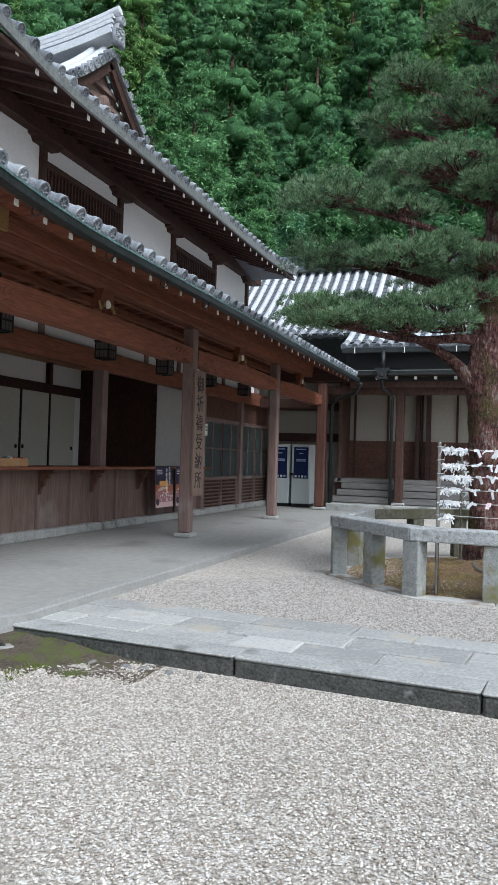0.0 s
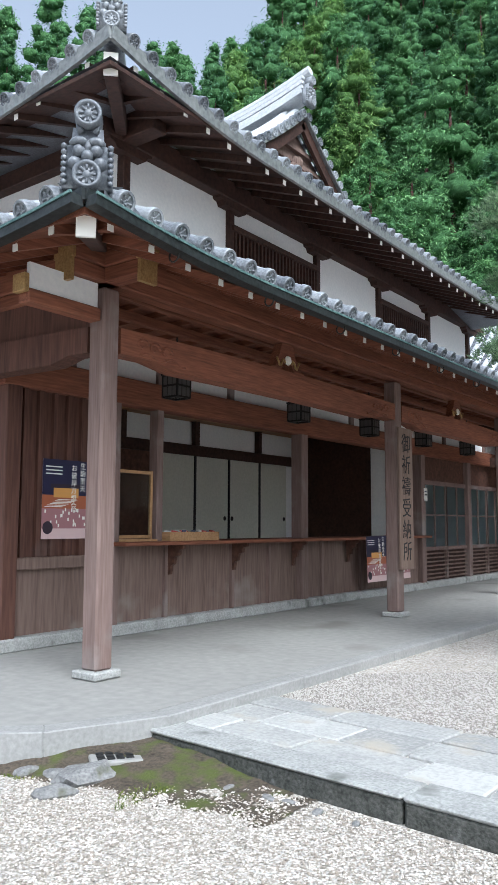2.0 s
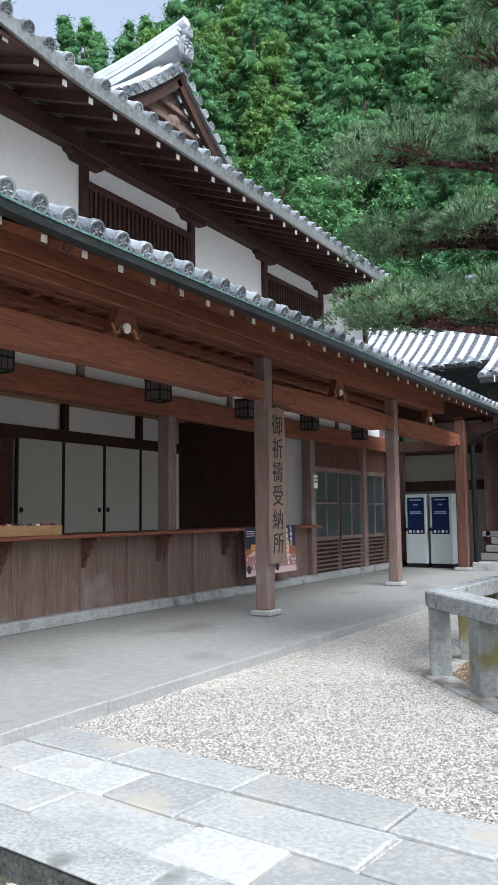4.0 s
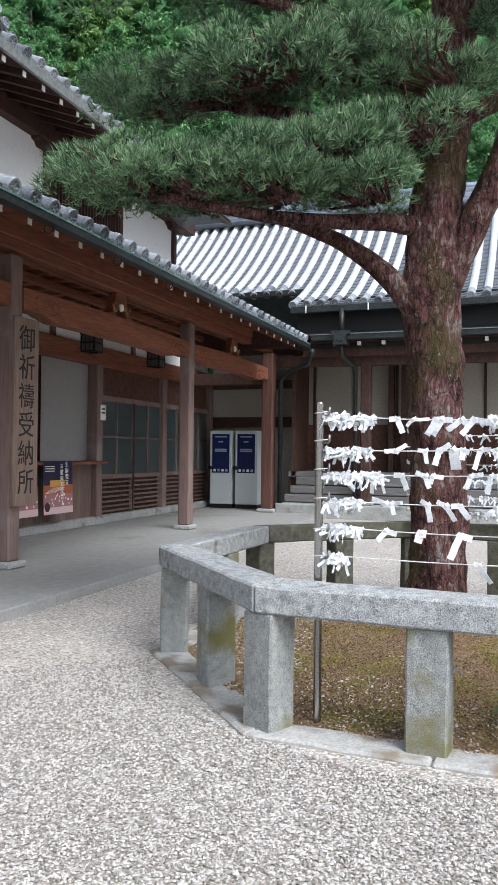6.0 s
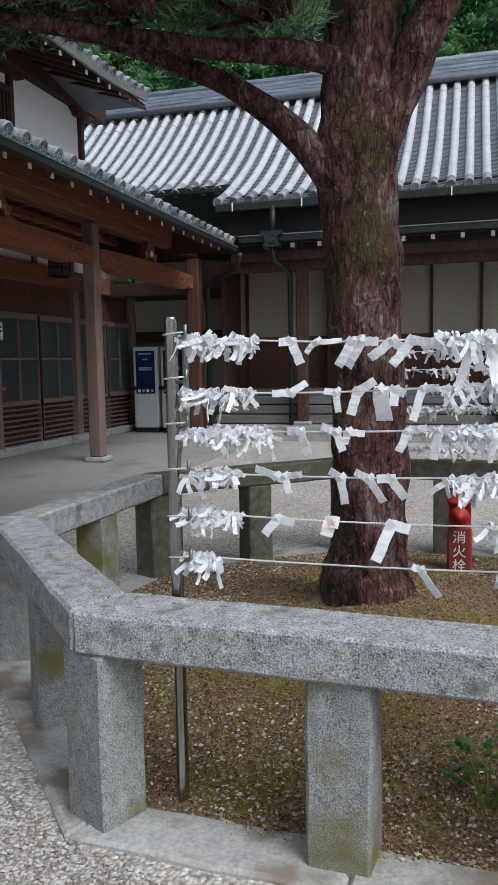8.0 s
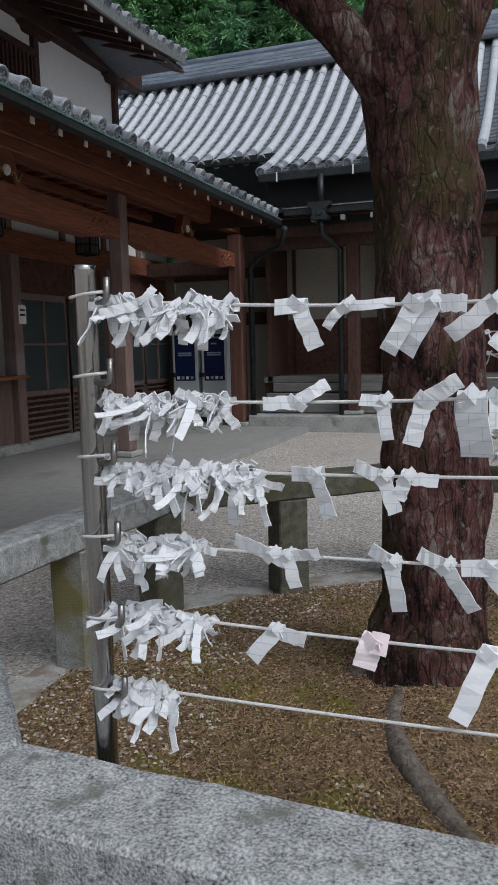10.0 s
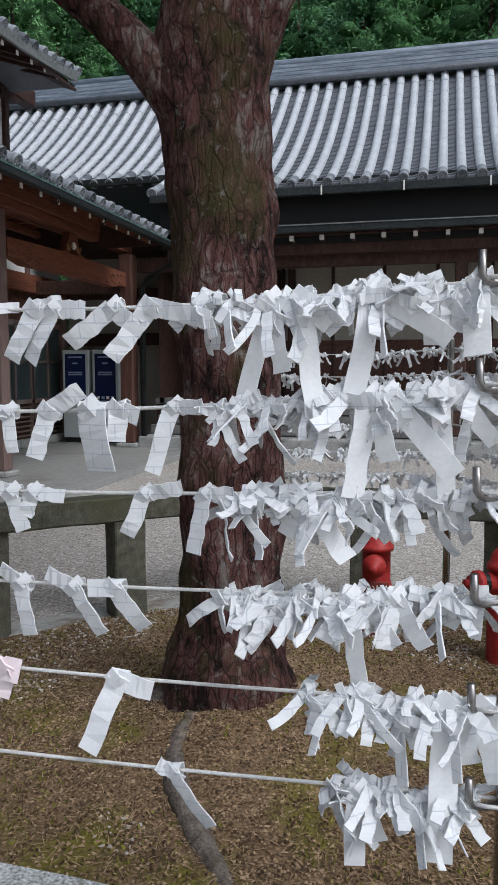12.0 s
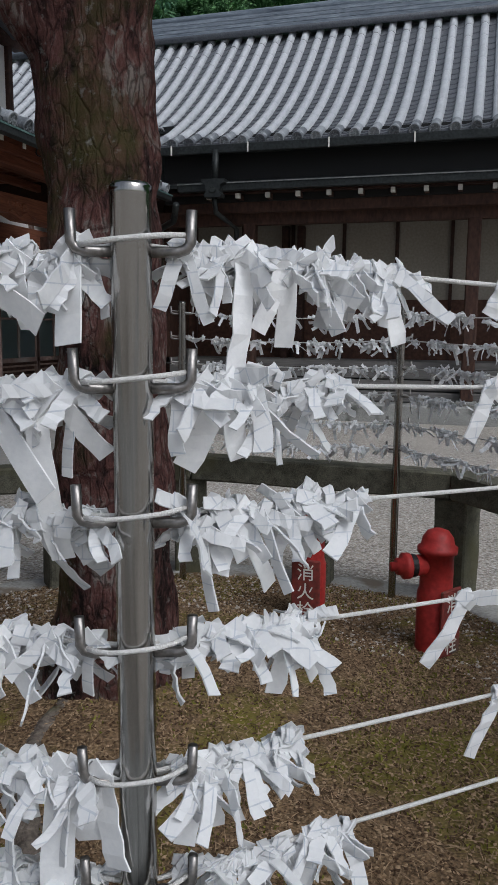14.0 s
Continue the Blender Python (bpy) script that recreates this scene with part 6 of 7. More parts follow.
PADS = [(-0.6, 9.7, 3.2, 0.4, 0.4, 0.14), (-1.15, 9.4, 3.16, 0.45, 0.4, 0.14), (-1.7, 9.3, 3.2, 0.45, 0.4, 0.14), (-1.95, 9.25, 3.25, 0.55, 0.5, 0.26), (-1.35, 9.45, 3.28, 0.6, 0.5, 0.28), (-1.75, 9.75, 3.42, 0.55, 0.45, 0.26), (-0.85, 9.7, 3.4, 0.55, 0.5, 0.28), (-0.3, 9.8, 3.62, 0.4, 0.4, 0.22), (-2.2, 9.5, 3.4, 0.4, 0.4, 0.22),
        (-2.3, 10.15, 4.2, 0.45, 0.45, 0.3), (-1.6, 9.95, 4.1, 0.6, 0.5, 0.3), (-0.85, 9.9, 4.15, 0.6, 0.5, 0.3), (-0.2, 9.9, 4.0, 0.45, 0.45, 0.28), (-1.2, 9.5, 4.0, 0.5, 0.45, 0.28),
        (-1.98, 9.4, 4.8, 0.62, 0.5, 0.34), (-1.2, 9.7, 4.7, 0.5, 0.45, 0.3), (-0.75, 9.9, 5.2, 0.95, 0.6, 0.4), (0.1, 9.9, 5.0, 0.6, 0.5, 0.35),
        (-1.2, 10.3, 6.6, 0.45, 0.4, 0.4), (-1.4, 10.3, 6.0, 0.4, 0.4, 0.35), (-0.6, 10.2, 6.0, 0.5, 0.4, 0.35), (-0.1, 10.1, 6.2, 0.55, 0.5, 0.35), (-0.25, 10.3, 7.2, 0.65, 0.5, 0.45), (0.5, 10.2, 7.0, 0.6, 0.5, 0.45),
        (0.6, 10.0, 4.6, 0.6, 0.5, 0.35), (1.3, 9.9, 4.9, 0.7, 0.55, 0.35), (0.9, 9.8, 6.1, 0.7, 0.6, 0.4), (0.1, 10.5, 8.2, 0.8, 0.7, 0.7),
        (-0.9, 11.9, 4.3, 0.7, 0.6, 0.32), (1.5, 11.3, 4.7, 0.8, 0.6, 0.35)]
needle_pads("foliage", PADS, pine)
# fine twigs that carry the pads
rt = random.Random(4)
q = bmesh.new()
for (cx, cy, cz, rx, ry, rz) in PADS:
    for _ in range(int(60 * rx)):
        a, d = rt.uniform(0, 6.28), rt.uniform(0.25, 1.0)
        ex, ey, ez = cx + rx * d * math.cos(a), cy + ry * d * math.sin(a), cz + rz * rt.uniform(0.15, 0.75)
        sx, sy = cx + 0.3 * rx * d * math.cos(a + 0.5), cy + 0.3 * ry * d * math.sin(a + 0.5)
        tube(q, [(sx + 0.12, sy + 0.05, cz - 0.06), ((sx + ex) / 2, (sy + ey) / 2, cz + rt.uniform(-0.05, 0.1)), (ex, ey, ez)], [0.014, 0.009, 0.003], 4, False)
o = part("twig_tangle", q, bark, pine, "fine brown twigs")
o["kind"] = "stuff"


# ---- wooded hillside ----
def hill_z(x, y):
    west = max(0.0, min(1.0, (-33 - math.degrees(math.atan2(x + 3, y))) / 6))
    d = math.hypot(x + 3, y)
    return 0.86 * max(0.0, d + (min(d, 79) - d) * west - 34) - 0.5


bm = bmesh.new()
gx = [-120 + 10 * k for k in range(25)]
gy = [20 + 8 * k for k in range(18)]
gv = [[bm.verts.new((x, y, hill_z(x, y))) for x in gx] for y in gy]
for r0, r1 in zip(gv, gv[1:]):
    for i in range(len(gx) - 1):
        bm.faces.new((r0[i], r0[i + 1], r1[i + 1], r1[i]))
tagged(part("hillside", bm, forest_floor, None), "dark wooded hillside behind the temple", "hill", kind="structure")


def conifer_mesh(seed, height, width, material, inner, clumps=150, n=19000, big=1.0):
    """A crown of ragged boughs that droop outwards, each thick with small sprays; a darker core paints the shade in the
    gaps.
    """
    r = np.random.default_rng(seed)
    t = np.sort(r.uniform(0.02, 0.99, clumps))
    rad = width * (1 - t) ** 0.62 * r.uniform(0.35, 1.08, clumps)
    a = r.uniform(0, 6.28, clumps)
    cl = np.stack([rad * np.cos(a), rad * np.sin(a), t * height - 0.18 * rad], 1)
    cr = r.uniform(0.32, 0.78, clumps) * (1.15 - 0.55 * t) * big
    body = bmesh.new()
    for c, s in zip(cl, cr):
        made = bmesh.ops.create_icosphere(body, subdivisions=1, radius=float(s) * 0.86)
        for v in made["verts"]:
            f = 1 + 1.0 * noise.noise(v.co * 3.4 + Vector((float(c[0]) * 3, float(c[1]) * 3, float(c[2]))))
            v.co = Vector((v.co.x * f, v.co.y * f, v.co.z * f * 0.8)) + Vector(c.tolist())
    k = r.integers(clumps, size=n)
    u = r.normal(0, 1, (n, 3))
    u /= np.linalg.norm(u, axis=1)[:, None]
    rough = 1 + 0.35 * np.sin(u[:, :1] * 5 + k[:, None]) * np.sin(u[:, 1:2] * 6 + 2.0 * k[:, None]) * 1.3
    p = cl[k] + u * cr[k][:, None] * np.array([1.05, 1.05, 0.85]) * rough * r.uniform(0.7, 1.25, (n, 1))
    out = p * np.array([1, 1, 0])
    out /= np.linalg.norm(out, axis=1)[:, None] + 1e-6
    d = out * 0.45 + u * 0.35 + np.array([0, 0, -0.25]) + r.normal(0, 0.55, (n, 3))
    d /= np.linalg.norm(d, axis=1)[:, None]
    s = np.cross(d, np.array([0, 0, 1.0]) + r.normal(0, 0.8, (n, 3)))
    s /= np.linalg.norm(s, axis=1)[:, None] + 1e-6
    ln, wd = big * r.uniform(0.1, 0.26, (n, 1)), big * r.uniform(0.016, 0.034, (n, 1))
    v = np.stack([p - d * ln * 0.4, p + d * ln * 0.1 + s * wd, p + d * ln * 0.8, p + d * ln * 0.1 - s * wd], 1).reshape(-1, 3)
    me = bpy.data.meshes.new("spray")
    me.from_pydata(v.tolist(), [], np.arange(4 * n).reshape(-1, 4).tolist())
    me.materials.append(material)
    q = bmesh.new()
    tube(q, [(0, 0, -2.5), (0, 0, height * 0.5), (0, 0, height * 0.9)], [0.24, 0.14, 0.03], 6)
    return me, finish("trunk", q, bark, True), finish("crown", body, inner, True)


KINDS = [conifer_mesh(20, 13, 3.0, leaf, leaf_inner_shade, 150), conifer_mesh(21, 15, 3.2, leaf, leaf_inner_shade, 170), conifer_mesh(22, 12, 3.1, leaf_dark, leaf_inner_shade, 140), conifer_mesh(24, 10, 2.9, leaf_light, leaf_inner_pale_shade, 125)]
FAR_KINDS = [conifer_mesh(30, 14, 2.8, leaf, leaf_inner_shade, 110, 6000, 1.3), conifer_mesh(31, 16, 3.0, leaf_dark, leaf_inner_shade, 120, 6000, 1.3), conifer_mesh(32, 13, 2.8, leaf_light, leaf_inner_pale_shade, 105, 6000, 1.3)]
rt = random.Random(11)
for row in range(17):
    dist = 34 + 5.2 * row
    az = -66 + rt.uniform(0, 3)
    while az < 24:
        d = dist + rt.uniform(-1.6, 1.6)
        x, y = -3 + d * math.sin(radians(az)), d * math.cos(radians(az))
        if az < -33 and row > 9:
            az += math.degrees(6.4 / d)
            continue
        me, tr, core = KINDS[rt.choice((0, 0, 0, 1, 1, 1, 2, 2, 3))] if row < 4 else FAR_KINDS[rt.choice((0, 0, 1, 1, 2))]
        t = thing("conifer_tree", (x, y, hill_z(x, y) - 0.5), "tall green conifer on the wooded hillside", "tree", "hillside conifers")
        s = rt.uniform(0.85, 1.25) * (1.3 if row > 10 else 1.12 if row > 3 else 1.0)
        t.scale = (s, s, s)
        t.rotation_euler = (0, 0, rt.uniform(0, 6.28))
        new("spray", me).parent = t
        new("trunk", tr).parent = t
        new("crown", core).parent = t
        az += math.degrees((3.9 if row < 4 else 4.6 if az < -33 else 6.4) / d)

# ---- lanterns under the eave ----
def lantern(y):
    ln = thing("hanging_lantern", (-6.2, y, 3.05), "small black metal box lantern hanging under the eave", "lantern", "eave lanterns")
    s = 0.12
    for z in (0.0, 0.14, 0.27):
        q = bmesh.new()
        for a, b in (((-s, -s, z), (s, -s, z)), ((s, -s, z), (s, s, z)), ((s, s, z), (-s, s, z)), ((-s, s, z), (-s, -s, z))):
            beam(q, a, b, 0.02, 0.025)
        part("frame", q, iron, ln)
    for x, yy in ((-s, -s), (s, -s), (s, s), (-s, s)):
        q = bmesh.new()
        beam(q, (x, yy, 0), (x, yy, 0.27), 0.022, 0.022)
        part("corner_bar", q, iron, ln)
    for x, yy, wx, wy in ((0, -s, s, 0.004), (0, s, s, 0.004), (-s, 0, 0.004, s), (s, 0, 0.004, s)):
        q = bmesh.new()
        box(q, x - wx, x + wx, yy - wy, yy + wy, 0.015, 0.255)
        part("pane", q, lantern_glass, ln, "dim smoked pane")
        q = bmesh.new()
        if wx > wy:
            for k in (-0.04, 0.04):
                beam(q, (x + k, yy * 1.03, 0), (x + k, yy * 1.03, 0.27), 0.008, 0.008)
        else:
            for k in (-0.04, 0.04):
                beam(q, (x * 1.03, yy + k, 0), (x * 1.03, yy + k, 0.27), 0.008, 0.008)
        part("lattice", q, iron, ln)
    q = bmesh.new()
    box(q, -s - 0.02, s + 0.02, -s - 0.02, s + 0.02, 0.27, 0.295)
    part("lid", q, iron, ln)
    q = bmesh.new()
    tube(q, [(0, 0, 0.29), (0, 0, 1.35)], 0.012, 6)
    part("rod", q, iron, ln)
    return ln


l0 = lantern(8.26)
for yy in (11.05, 13.33, 15.6, 17.93):
    copy_thing(l0, pose(-6.2, yy, 3.05))


# ---- writing ----
def letters(text, size, material, parent, m, vertical=False):
    """Each character as its own flat mesh, from the built-in font."""
    for i, ch in enumerate(text):
        cu = bpy.data.curves.new("letter", "FONT")
        cu.body, cu.size, cu.extrude, cu.align_x, cu.align_y = ch, size, 0.002, "CENTER", "CENTER"
        cu.resolution_u = 3
        tmp = bpy.data.objects.new("letter", cu)
        scene.collection.objects.link(tmp)
        bpy.context.view_layer.update()
        me = bpy.data.meshes.new_from_object(tmp.evaluated_get(bpy.context.evaluated_depsgraph_get()))
        bpy.data.objects.remove(tmp)
        me.materials.clear()
        me.materials.append(material)
        ob = new("letter", me)
        ob.parent = parent
        ob.matrix_basis = m @ (pose(0, -1.06 * size * i, 0) if vertical else pose(0.62 * size * i, 0, 0))


FACE_EAST = Matrix(((0, 0, 1, 0), (1, 0, 0, 0), (0, 1, 0, 0), (0, 0, 0, 1)))
board = thing("sign_board", (-4.94, 12.1, 0.8), "tall weathered wooden sign board with black brush lettering", "sign")
q = bmesh.new()
box(q, -0.02, 0.02, -0.225, 0.225, 0, 2.16)
bevel(q, 0.006)
part("board", q, wood_sign, board)
letters("御祈禱受納所", 0.31, ink, board, Matrix.Translation((0.022, 0.0, 1.9)) @ FACE_EAST, True)


def poster(name, place, w, h, tilt, text):
    """A night-festival poster: dark sky, lit hall, rows of white lanterns, a pale foot."""
    p = thing(name, place, "festival poster with a lit temple and rows of lanterns", "poster", "festival posters")
    p.rotation_euler = (0, radians(tilt), 0)
    q = bmesh.new()
    box(q, 0, 0.003, -w / 2, w / 2, 0, h)
    part("sheet", q, poster_base, p, "printed paper sheet")

    def patch(y0, y1, z0, z1, material, d=0.004):
        b = bmesh.new()
        box(b, 0.003, d, y0 * w, y1 * w, z0 * h, z1 * h)
        part("print", b, material, p)
    patch(-0.5, 0.5, 0.55, 1.0, poster_night)
    patch(-0.5, 0.5, 0.38, 0.55, poster_warm, 0.0042)
    patch(-0.28, 0.22, 0.52, 0.66, poster_hall, 0.0046)
    patch(-0.34, 0.3, 0.64, 0.69, poster_dark, 0.005)
    patch(-0.5, 0.5, 0.13, 0.38, poster_mauve, 0.0042)
    patch(-0.5, 0.5, 0.0, 0.13, poster_base, 0.0044)
    rr = random.Random(3)
    for k in range(26):
        y, z = rr.uniform(-0.46, 0.46), rr.uniform(0.14, 0.36)
        patch(y, y + 0.025, z, z + 0.04, white_end, 0.0055)
    for k in range(6):
        patch(-0.45 + 0.05 * k, -0.1 + 0.06 * k, 0.4 + 0.018 * k, 0.408 + 0.018 * k, white_end, 0.005)
    for k in range(3):
        patch(-0.44, -0.12, 0.9 - 0.045 * k, 0.915 - 0.045 * k, white_end, 0.005)
    b = bmesh.new()
    lathe(b, ((0, 0.002), (0.07, 0.002), (0.075, 0.0)), 20, pose(0.004, -0.38 * w, 0.14 * h, 0, 90, 0))
    part("seal", b, poster_dark, p, "round dark seal")
    letters(text[0], 0.082 * w / 0.72, white_end, p, Matrix.Translation((0.0065, 0.12 * w, 0.9 * h)) @ FACE_EAST, True)
    letters(text[1], 0.082 * w / 0.72, white_end, p, Matrix.Translation((0.0065, 0.3 * w, 0.93 * h)) @ FACE_EAST, True)
    return p


wp = poster("wall_poster", (-6.905, 7.16, 1.3), 0.74, 0.92, 0, ("お彼岸万燈会", "生駒聖天"))
poster("counter_poster", (-6.6, 14.35, 0.42), 0.82, 0.84, -2, ("お彼岸万燈会", "生駒聖天"))
poster("counter_poster", (-6.6, 15.32, 0.42), 0.82, 0.84, -2, ("お彼岸万燈会", "生駒聖天"))

# ---- drain cover, loose stones and moss at the foot of the path ----
dr = thing("drain_cover", (-3.66, 4.9, -0.085), "small metal grating in a concrete frame", "drain")
dr.rotation_euler = (0, 0, radians(-35))
q = bmesh.new()
box(q, -0.2, 0.2, -0.17, 0.17, 0, 0.03)
bevel(q, 0.008)
part("frame", q, concrete, dr)
for k in range(5):
    for j in range(4):
        q = bmesh.new()
        box(q, -0.15 + 0.062 * k, -0.1 + 0.062 * k, -0.12 + 0.062 * j, -0.07 + 0.062 * j, 0.03, 0.036)
        part("grating_hole", q, black, dr)
rr = random.Random(9)
for k, (x, y, s) in enumerate(((-3.55, 4.58, 0.17), (-3.5, 4.28, 0.1), (-3.72, 4.5, 0.09), (-3.3, 4.98, 0.06), (-3.1, 5.0, 0.05), (-2.75, 5.0, 0.04), (-2.45, 5.0, 0.045), (-2.32, 5.02, 0.03), (-2.1, 4.98, 0.035), (-1.85, 4.96, 0.03), (-3.75, 4.68, 0.07), (-3.95, 4.42, 0.08))):
    b = bmesh.new()
    bmesh.ops.create_icosphere(b, subdivisions=2, radius=s, matrix=pose(0, 0, 0))
    for v in b.verts:
        v.co = Vector((v.co.x * 1.3, v.co.y * 0.8, v.co.z * 0.45)) * (1 + 0.45 * noise.noise(v.co * 9 + Vector((k * 3.1, 0, 0))))
    st = part("loose_stone", b, slab_dark, None)
    st.location = (x, y, -0.13 + s * 0.16)
    st.rotation_euler = (0, 0, rr.uniform(0, 3))
    tagged(st, "flat broken grey stone lying by the path", "stone", "loose stones")


def moss_tufts(name, n, place, size, material, label, seed=2):
    r = np.random.default_rng(seed)
    p = place(r, n)
    d = r.normal(0, 0.6, (len(p), 3)) + np.array([0, 0, 0.9])
    d /= np.linalg.norm(d, axis=1)[:, None]
    s = np.cross(d, r.normal(0, 1, (len(p), 3)))
    s /= np.linalg.norm(s, axis=1)[:, None] + 1e-6
    ln = size * r.uniform(0.5, 1.4, (len(p), 1))
    v = np.stack([p - s * ln * 0.3, p + s * ln * 0.3, p + d * ln], 1).reshape(-1, 3)
    ob = raw(name, v.tolist(), np.arange(3 * len(p)).reshape(-1, 3).tolist(), material)
    return tagged(ob, label, "moss", kind="stuff")


def by_path(r, n):
    x = r.uniform(-4.6, -3.0, n)
    y = r.uniform(4.3, 5.2, n)
    k = (y < 5.2 - 0.09 * (x + 1.28) - 0.1) & (y > 4.45 + 0.25 * np.sin(x * 5)) & (r.uniform(0, 1, n) < 0.9)
    return np.stack([x, y, np.full(n, -0.128)], 1)[k]


moss_tufts("path_moss", 9000, by_path, 0.016, moss_green, "green moss at the foot of the stone path")


def in_bed(r, n):
    a, d = r.uniform(0, 6.28, n), 2.0 * np.sqrt(r.uniform(0, 1, n))
    x, y = OC.x + d * np.cos(a), OC.y + d * np.sin(a)
    keep = np.array([noise.noise(Vector((float(u) * 1.6, float(w) * 1.6, 3.0))) > 0.03 for u, w in zip(x, y)])
    x, y = x[keep], y[keep]
    return np.stack([x, y, np.array([mound_z(float(u), float(w)) for u, w in zip(x, y)])], 1)


moss_tufts("bed_moss", 26000, in_bed, 0.015, moss_olive, "low olive moss patches under the pine", 5)
pebbles("bed_litter", 62000, lambda x, y: np.hypot(x - OC.x, y - OC.y) < 2.0, -1.9, 2.2, 8.4, 12.5, lambda x, y: np.array([mound_z(float(u), float(w)) for u, w in zip(x, y)]), 0.0062, litter, "fallen needles, crumbs of bark and pebbles under the pine")


def on_bed(r, n):
    a, d = r.uniform(0, 6.28, n), 2.03 * np.sqrt(r.uniform(0, 1, n))
    x, y = OC.x + d * np.cos(a), OC.y + d * np.sin(a)
    return np.stack([x, y, np.array([mound_z(float(u), float(w)) + 0.004 for u, w in zip(x, y)])], 1)


def fallen_needles(n, seed):
    r = np.random.default_rng(seed)
    p = on_bed(r, n)
    a = r.uniform(0, 6.28, n)
    d = np.stack([np.cos(a), np.sin(a), r.normal(0, 0.16, n)], 1)
    s = np.stack([-np.sin(a), np.cos(a), np.zeros(n)], 1)
    ln = r.uniform(0.015, 0.04, (n, 1))
    up = np.array([0, 0, 0.002])
    v = np.stack([p - d * ln, p + s * 0.0016 + up, p + d * ln, p - s * 0.0016 + up], 1).reshape(-1, 3)
    ob = raw("fallen_needles", v.tolist(), np.arange(4 * n).reshape(-1, 4).tolist(), litter)
    return tagged(ob, "brown fallen pine needles on the earth", "needles", kind="stuff")


fallen_needles(26000, 12)
pebbles("bed_pebbles", 13000, lambda x, y: (np.hypot(x - OC.x, y - OC.y) > 1.25 + 0.25 * np.sin(x * 7) + 0.2 * np.sin(x * 3 + y * 9)) & (np.hypot(x - OC.x, y - OC.y) < 2.06), -1.9, 2.2, 8.4, 12.5, lambda x, y: np.array([mound_z(float(u), float(w)) for u, w in zip(x, y)]), 0.0085, pebble, "small pale pebbles strewn over the earth by the fence")

# ---- small leafy seedling inside the fence ----
plant = thing("seedling", (0.5, 8.76, 0.02), "small dark green leafy seedling by the fence", "plant")
rr = random.Random(8)
for k in range(9):
    a = rr.uniform(0, 6.28)
    h = rr.uniform(0.1, 0.24)
    e = Vector((0.13 * math.cos(a), 0.13 * math.sin(a), h))
    q = bmesh.new()
    tube(q, [(0, 0, 0), e * 0.5 + Vector((0, 0, 0.03)), e], [0.004, 0.003, 0.002], 5)
    part("stem", q, moss_green, plant)
    for j in range(5):
        q = bmesh.new()
        an = a + rr.uniform(-1.4, 1.4)
        m = Matrix.Translation(e * rr.uniform(0.55, 1.05)) @ Matrix.Rotation(an, 4, "Z") @ Matrix.Rotation(radians(rr.uniform(-20, 35)), 4, "Y")
        w = [q.verts.new(m @ Vector(p)) for p in ((0, 0, 0), (0.025, 0.014, 0.004), (0.06, 0.004, 0), (0.07, 0, -0.004), (0.025, -0.014, 0.004))]
        q.faces.new((w[0], w[1], w[2], w[3], w[4]))
        part("leaf", q, leaf_plant, plant)


# ---- fire hydrants ----
def hydrant(x, y, turn, text_turn):
    z0 = mound_z(x, y) - 0.02
    h = thing("fire_hydrant", (x, y, z0), "red fire hydrant post with white lettering", "fire hydrant", "fire hydrants")
    h.rotation_euler = (0, 0, radians(turn))
    q = bmesh.new()
    lathe(q, ((0.088, 0.0), (0.088, 0.3), (0.078, 0.33), (0.078, 0.5), (0.094, 0.5), (0.094, 0.525), (0.08, 0.53), (0.072, 0.57), (0.05, 0.6), (0.02, 0.612), (0.0, 0.614)), 20)
    part("body", q, red_paint, h, "worn red painted body", True)
    q = bmesh.new()
    lathe(q, ((0.05, 0.0), (0.05, 0.1), (0.062, 0.1), (0.062, 0.13), (0.04, 0.135), (0.04, 0.16), (0.022, 0.16), (0.022, 0.19), (0.0, 0.19)), 16, pose(0, -0.04, 0.44, 90, 0, 0))
    part("outlet", q, red_paint, h, "", True)
    q = bmesh.new()
    lathe(q, ((0.053, 0.0), (0.055, 0.015), (0.053, 0.03)), 16, pose(0, -0.11, 0.44, 90, 0, 0))
    part("ring", q, iron, h, "dark metal ring")
    q = bmesh.new()
    box(q, -0.075, 0.075, -0.094, -0.075, 0.02, 0.34)
    bevel(q, 0.006)
    pl = part("plate", q, red_dark, h, "dark red plate")
    pl.rotation_euler = (0, 0, radians(text_turn))
    letters("消火栓", 0.095, white_end, pl, Matrix.Translation((0, -0.0945, 0.27)) @ pose(0, 0, 0, 90, 0, 0), True)
    return h


hydrant(0.36, 11.75, 0, 0)
hydrant(1.02, 11.5, -62, 120)


# ---- paper fortunes tied to the ropes ----
def ribbon(verts, faces, pts, width, side, th=0.0011):
    """A folded paper strip along the points."""
    b = len(verts)
    n = len(pts)
    for i, p in enumerate(pts):
        d = (pts[min(i + 1, n - 1)] - pts[max(i - 1, 0)]).normalized()
        s = (side - d * side.dot(d)).normalized()
        nn = d.cross(s) * th
        for sg, o in ((-1, 1), (1, 1), (1, -1), (-1, -1)):
            j = Vector((math.sin(911 * (p.x + sg * 0.01) + 37 * i), math.sin(733 * p.z + 51 * i + sg), math.sin(577 * p.x + 29 * i))) * 0.0014
            verts.append(tuple(p + s * sg * width / 2 + nn * o + j))
    for i in range(n - 1):
        o = b + 4 * i
        for k in range(4):
            faces.append((o + k, o + (k + 1) % 4, o + 4 + (k + 1) % 4, o + 4 + k))
    faces.append((b + 3, b + 2, b + 1, b))
    o = b + 4 * (n - 1)
    faces.append((o, o + 1, o + 2, o + 3))


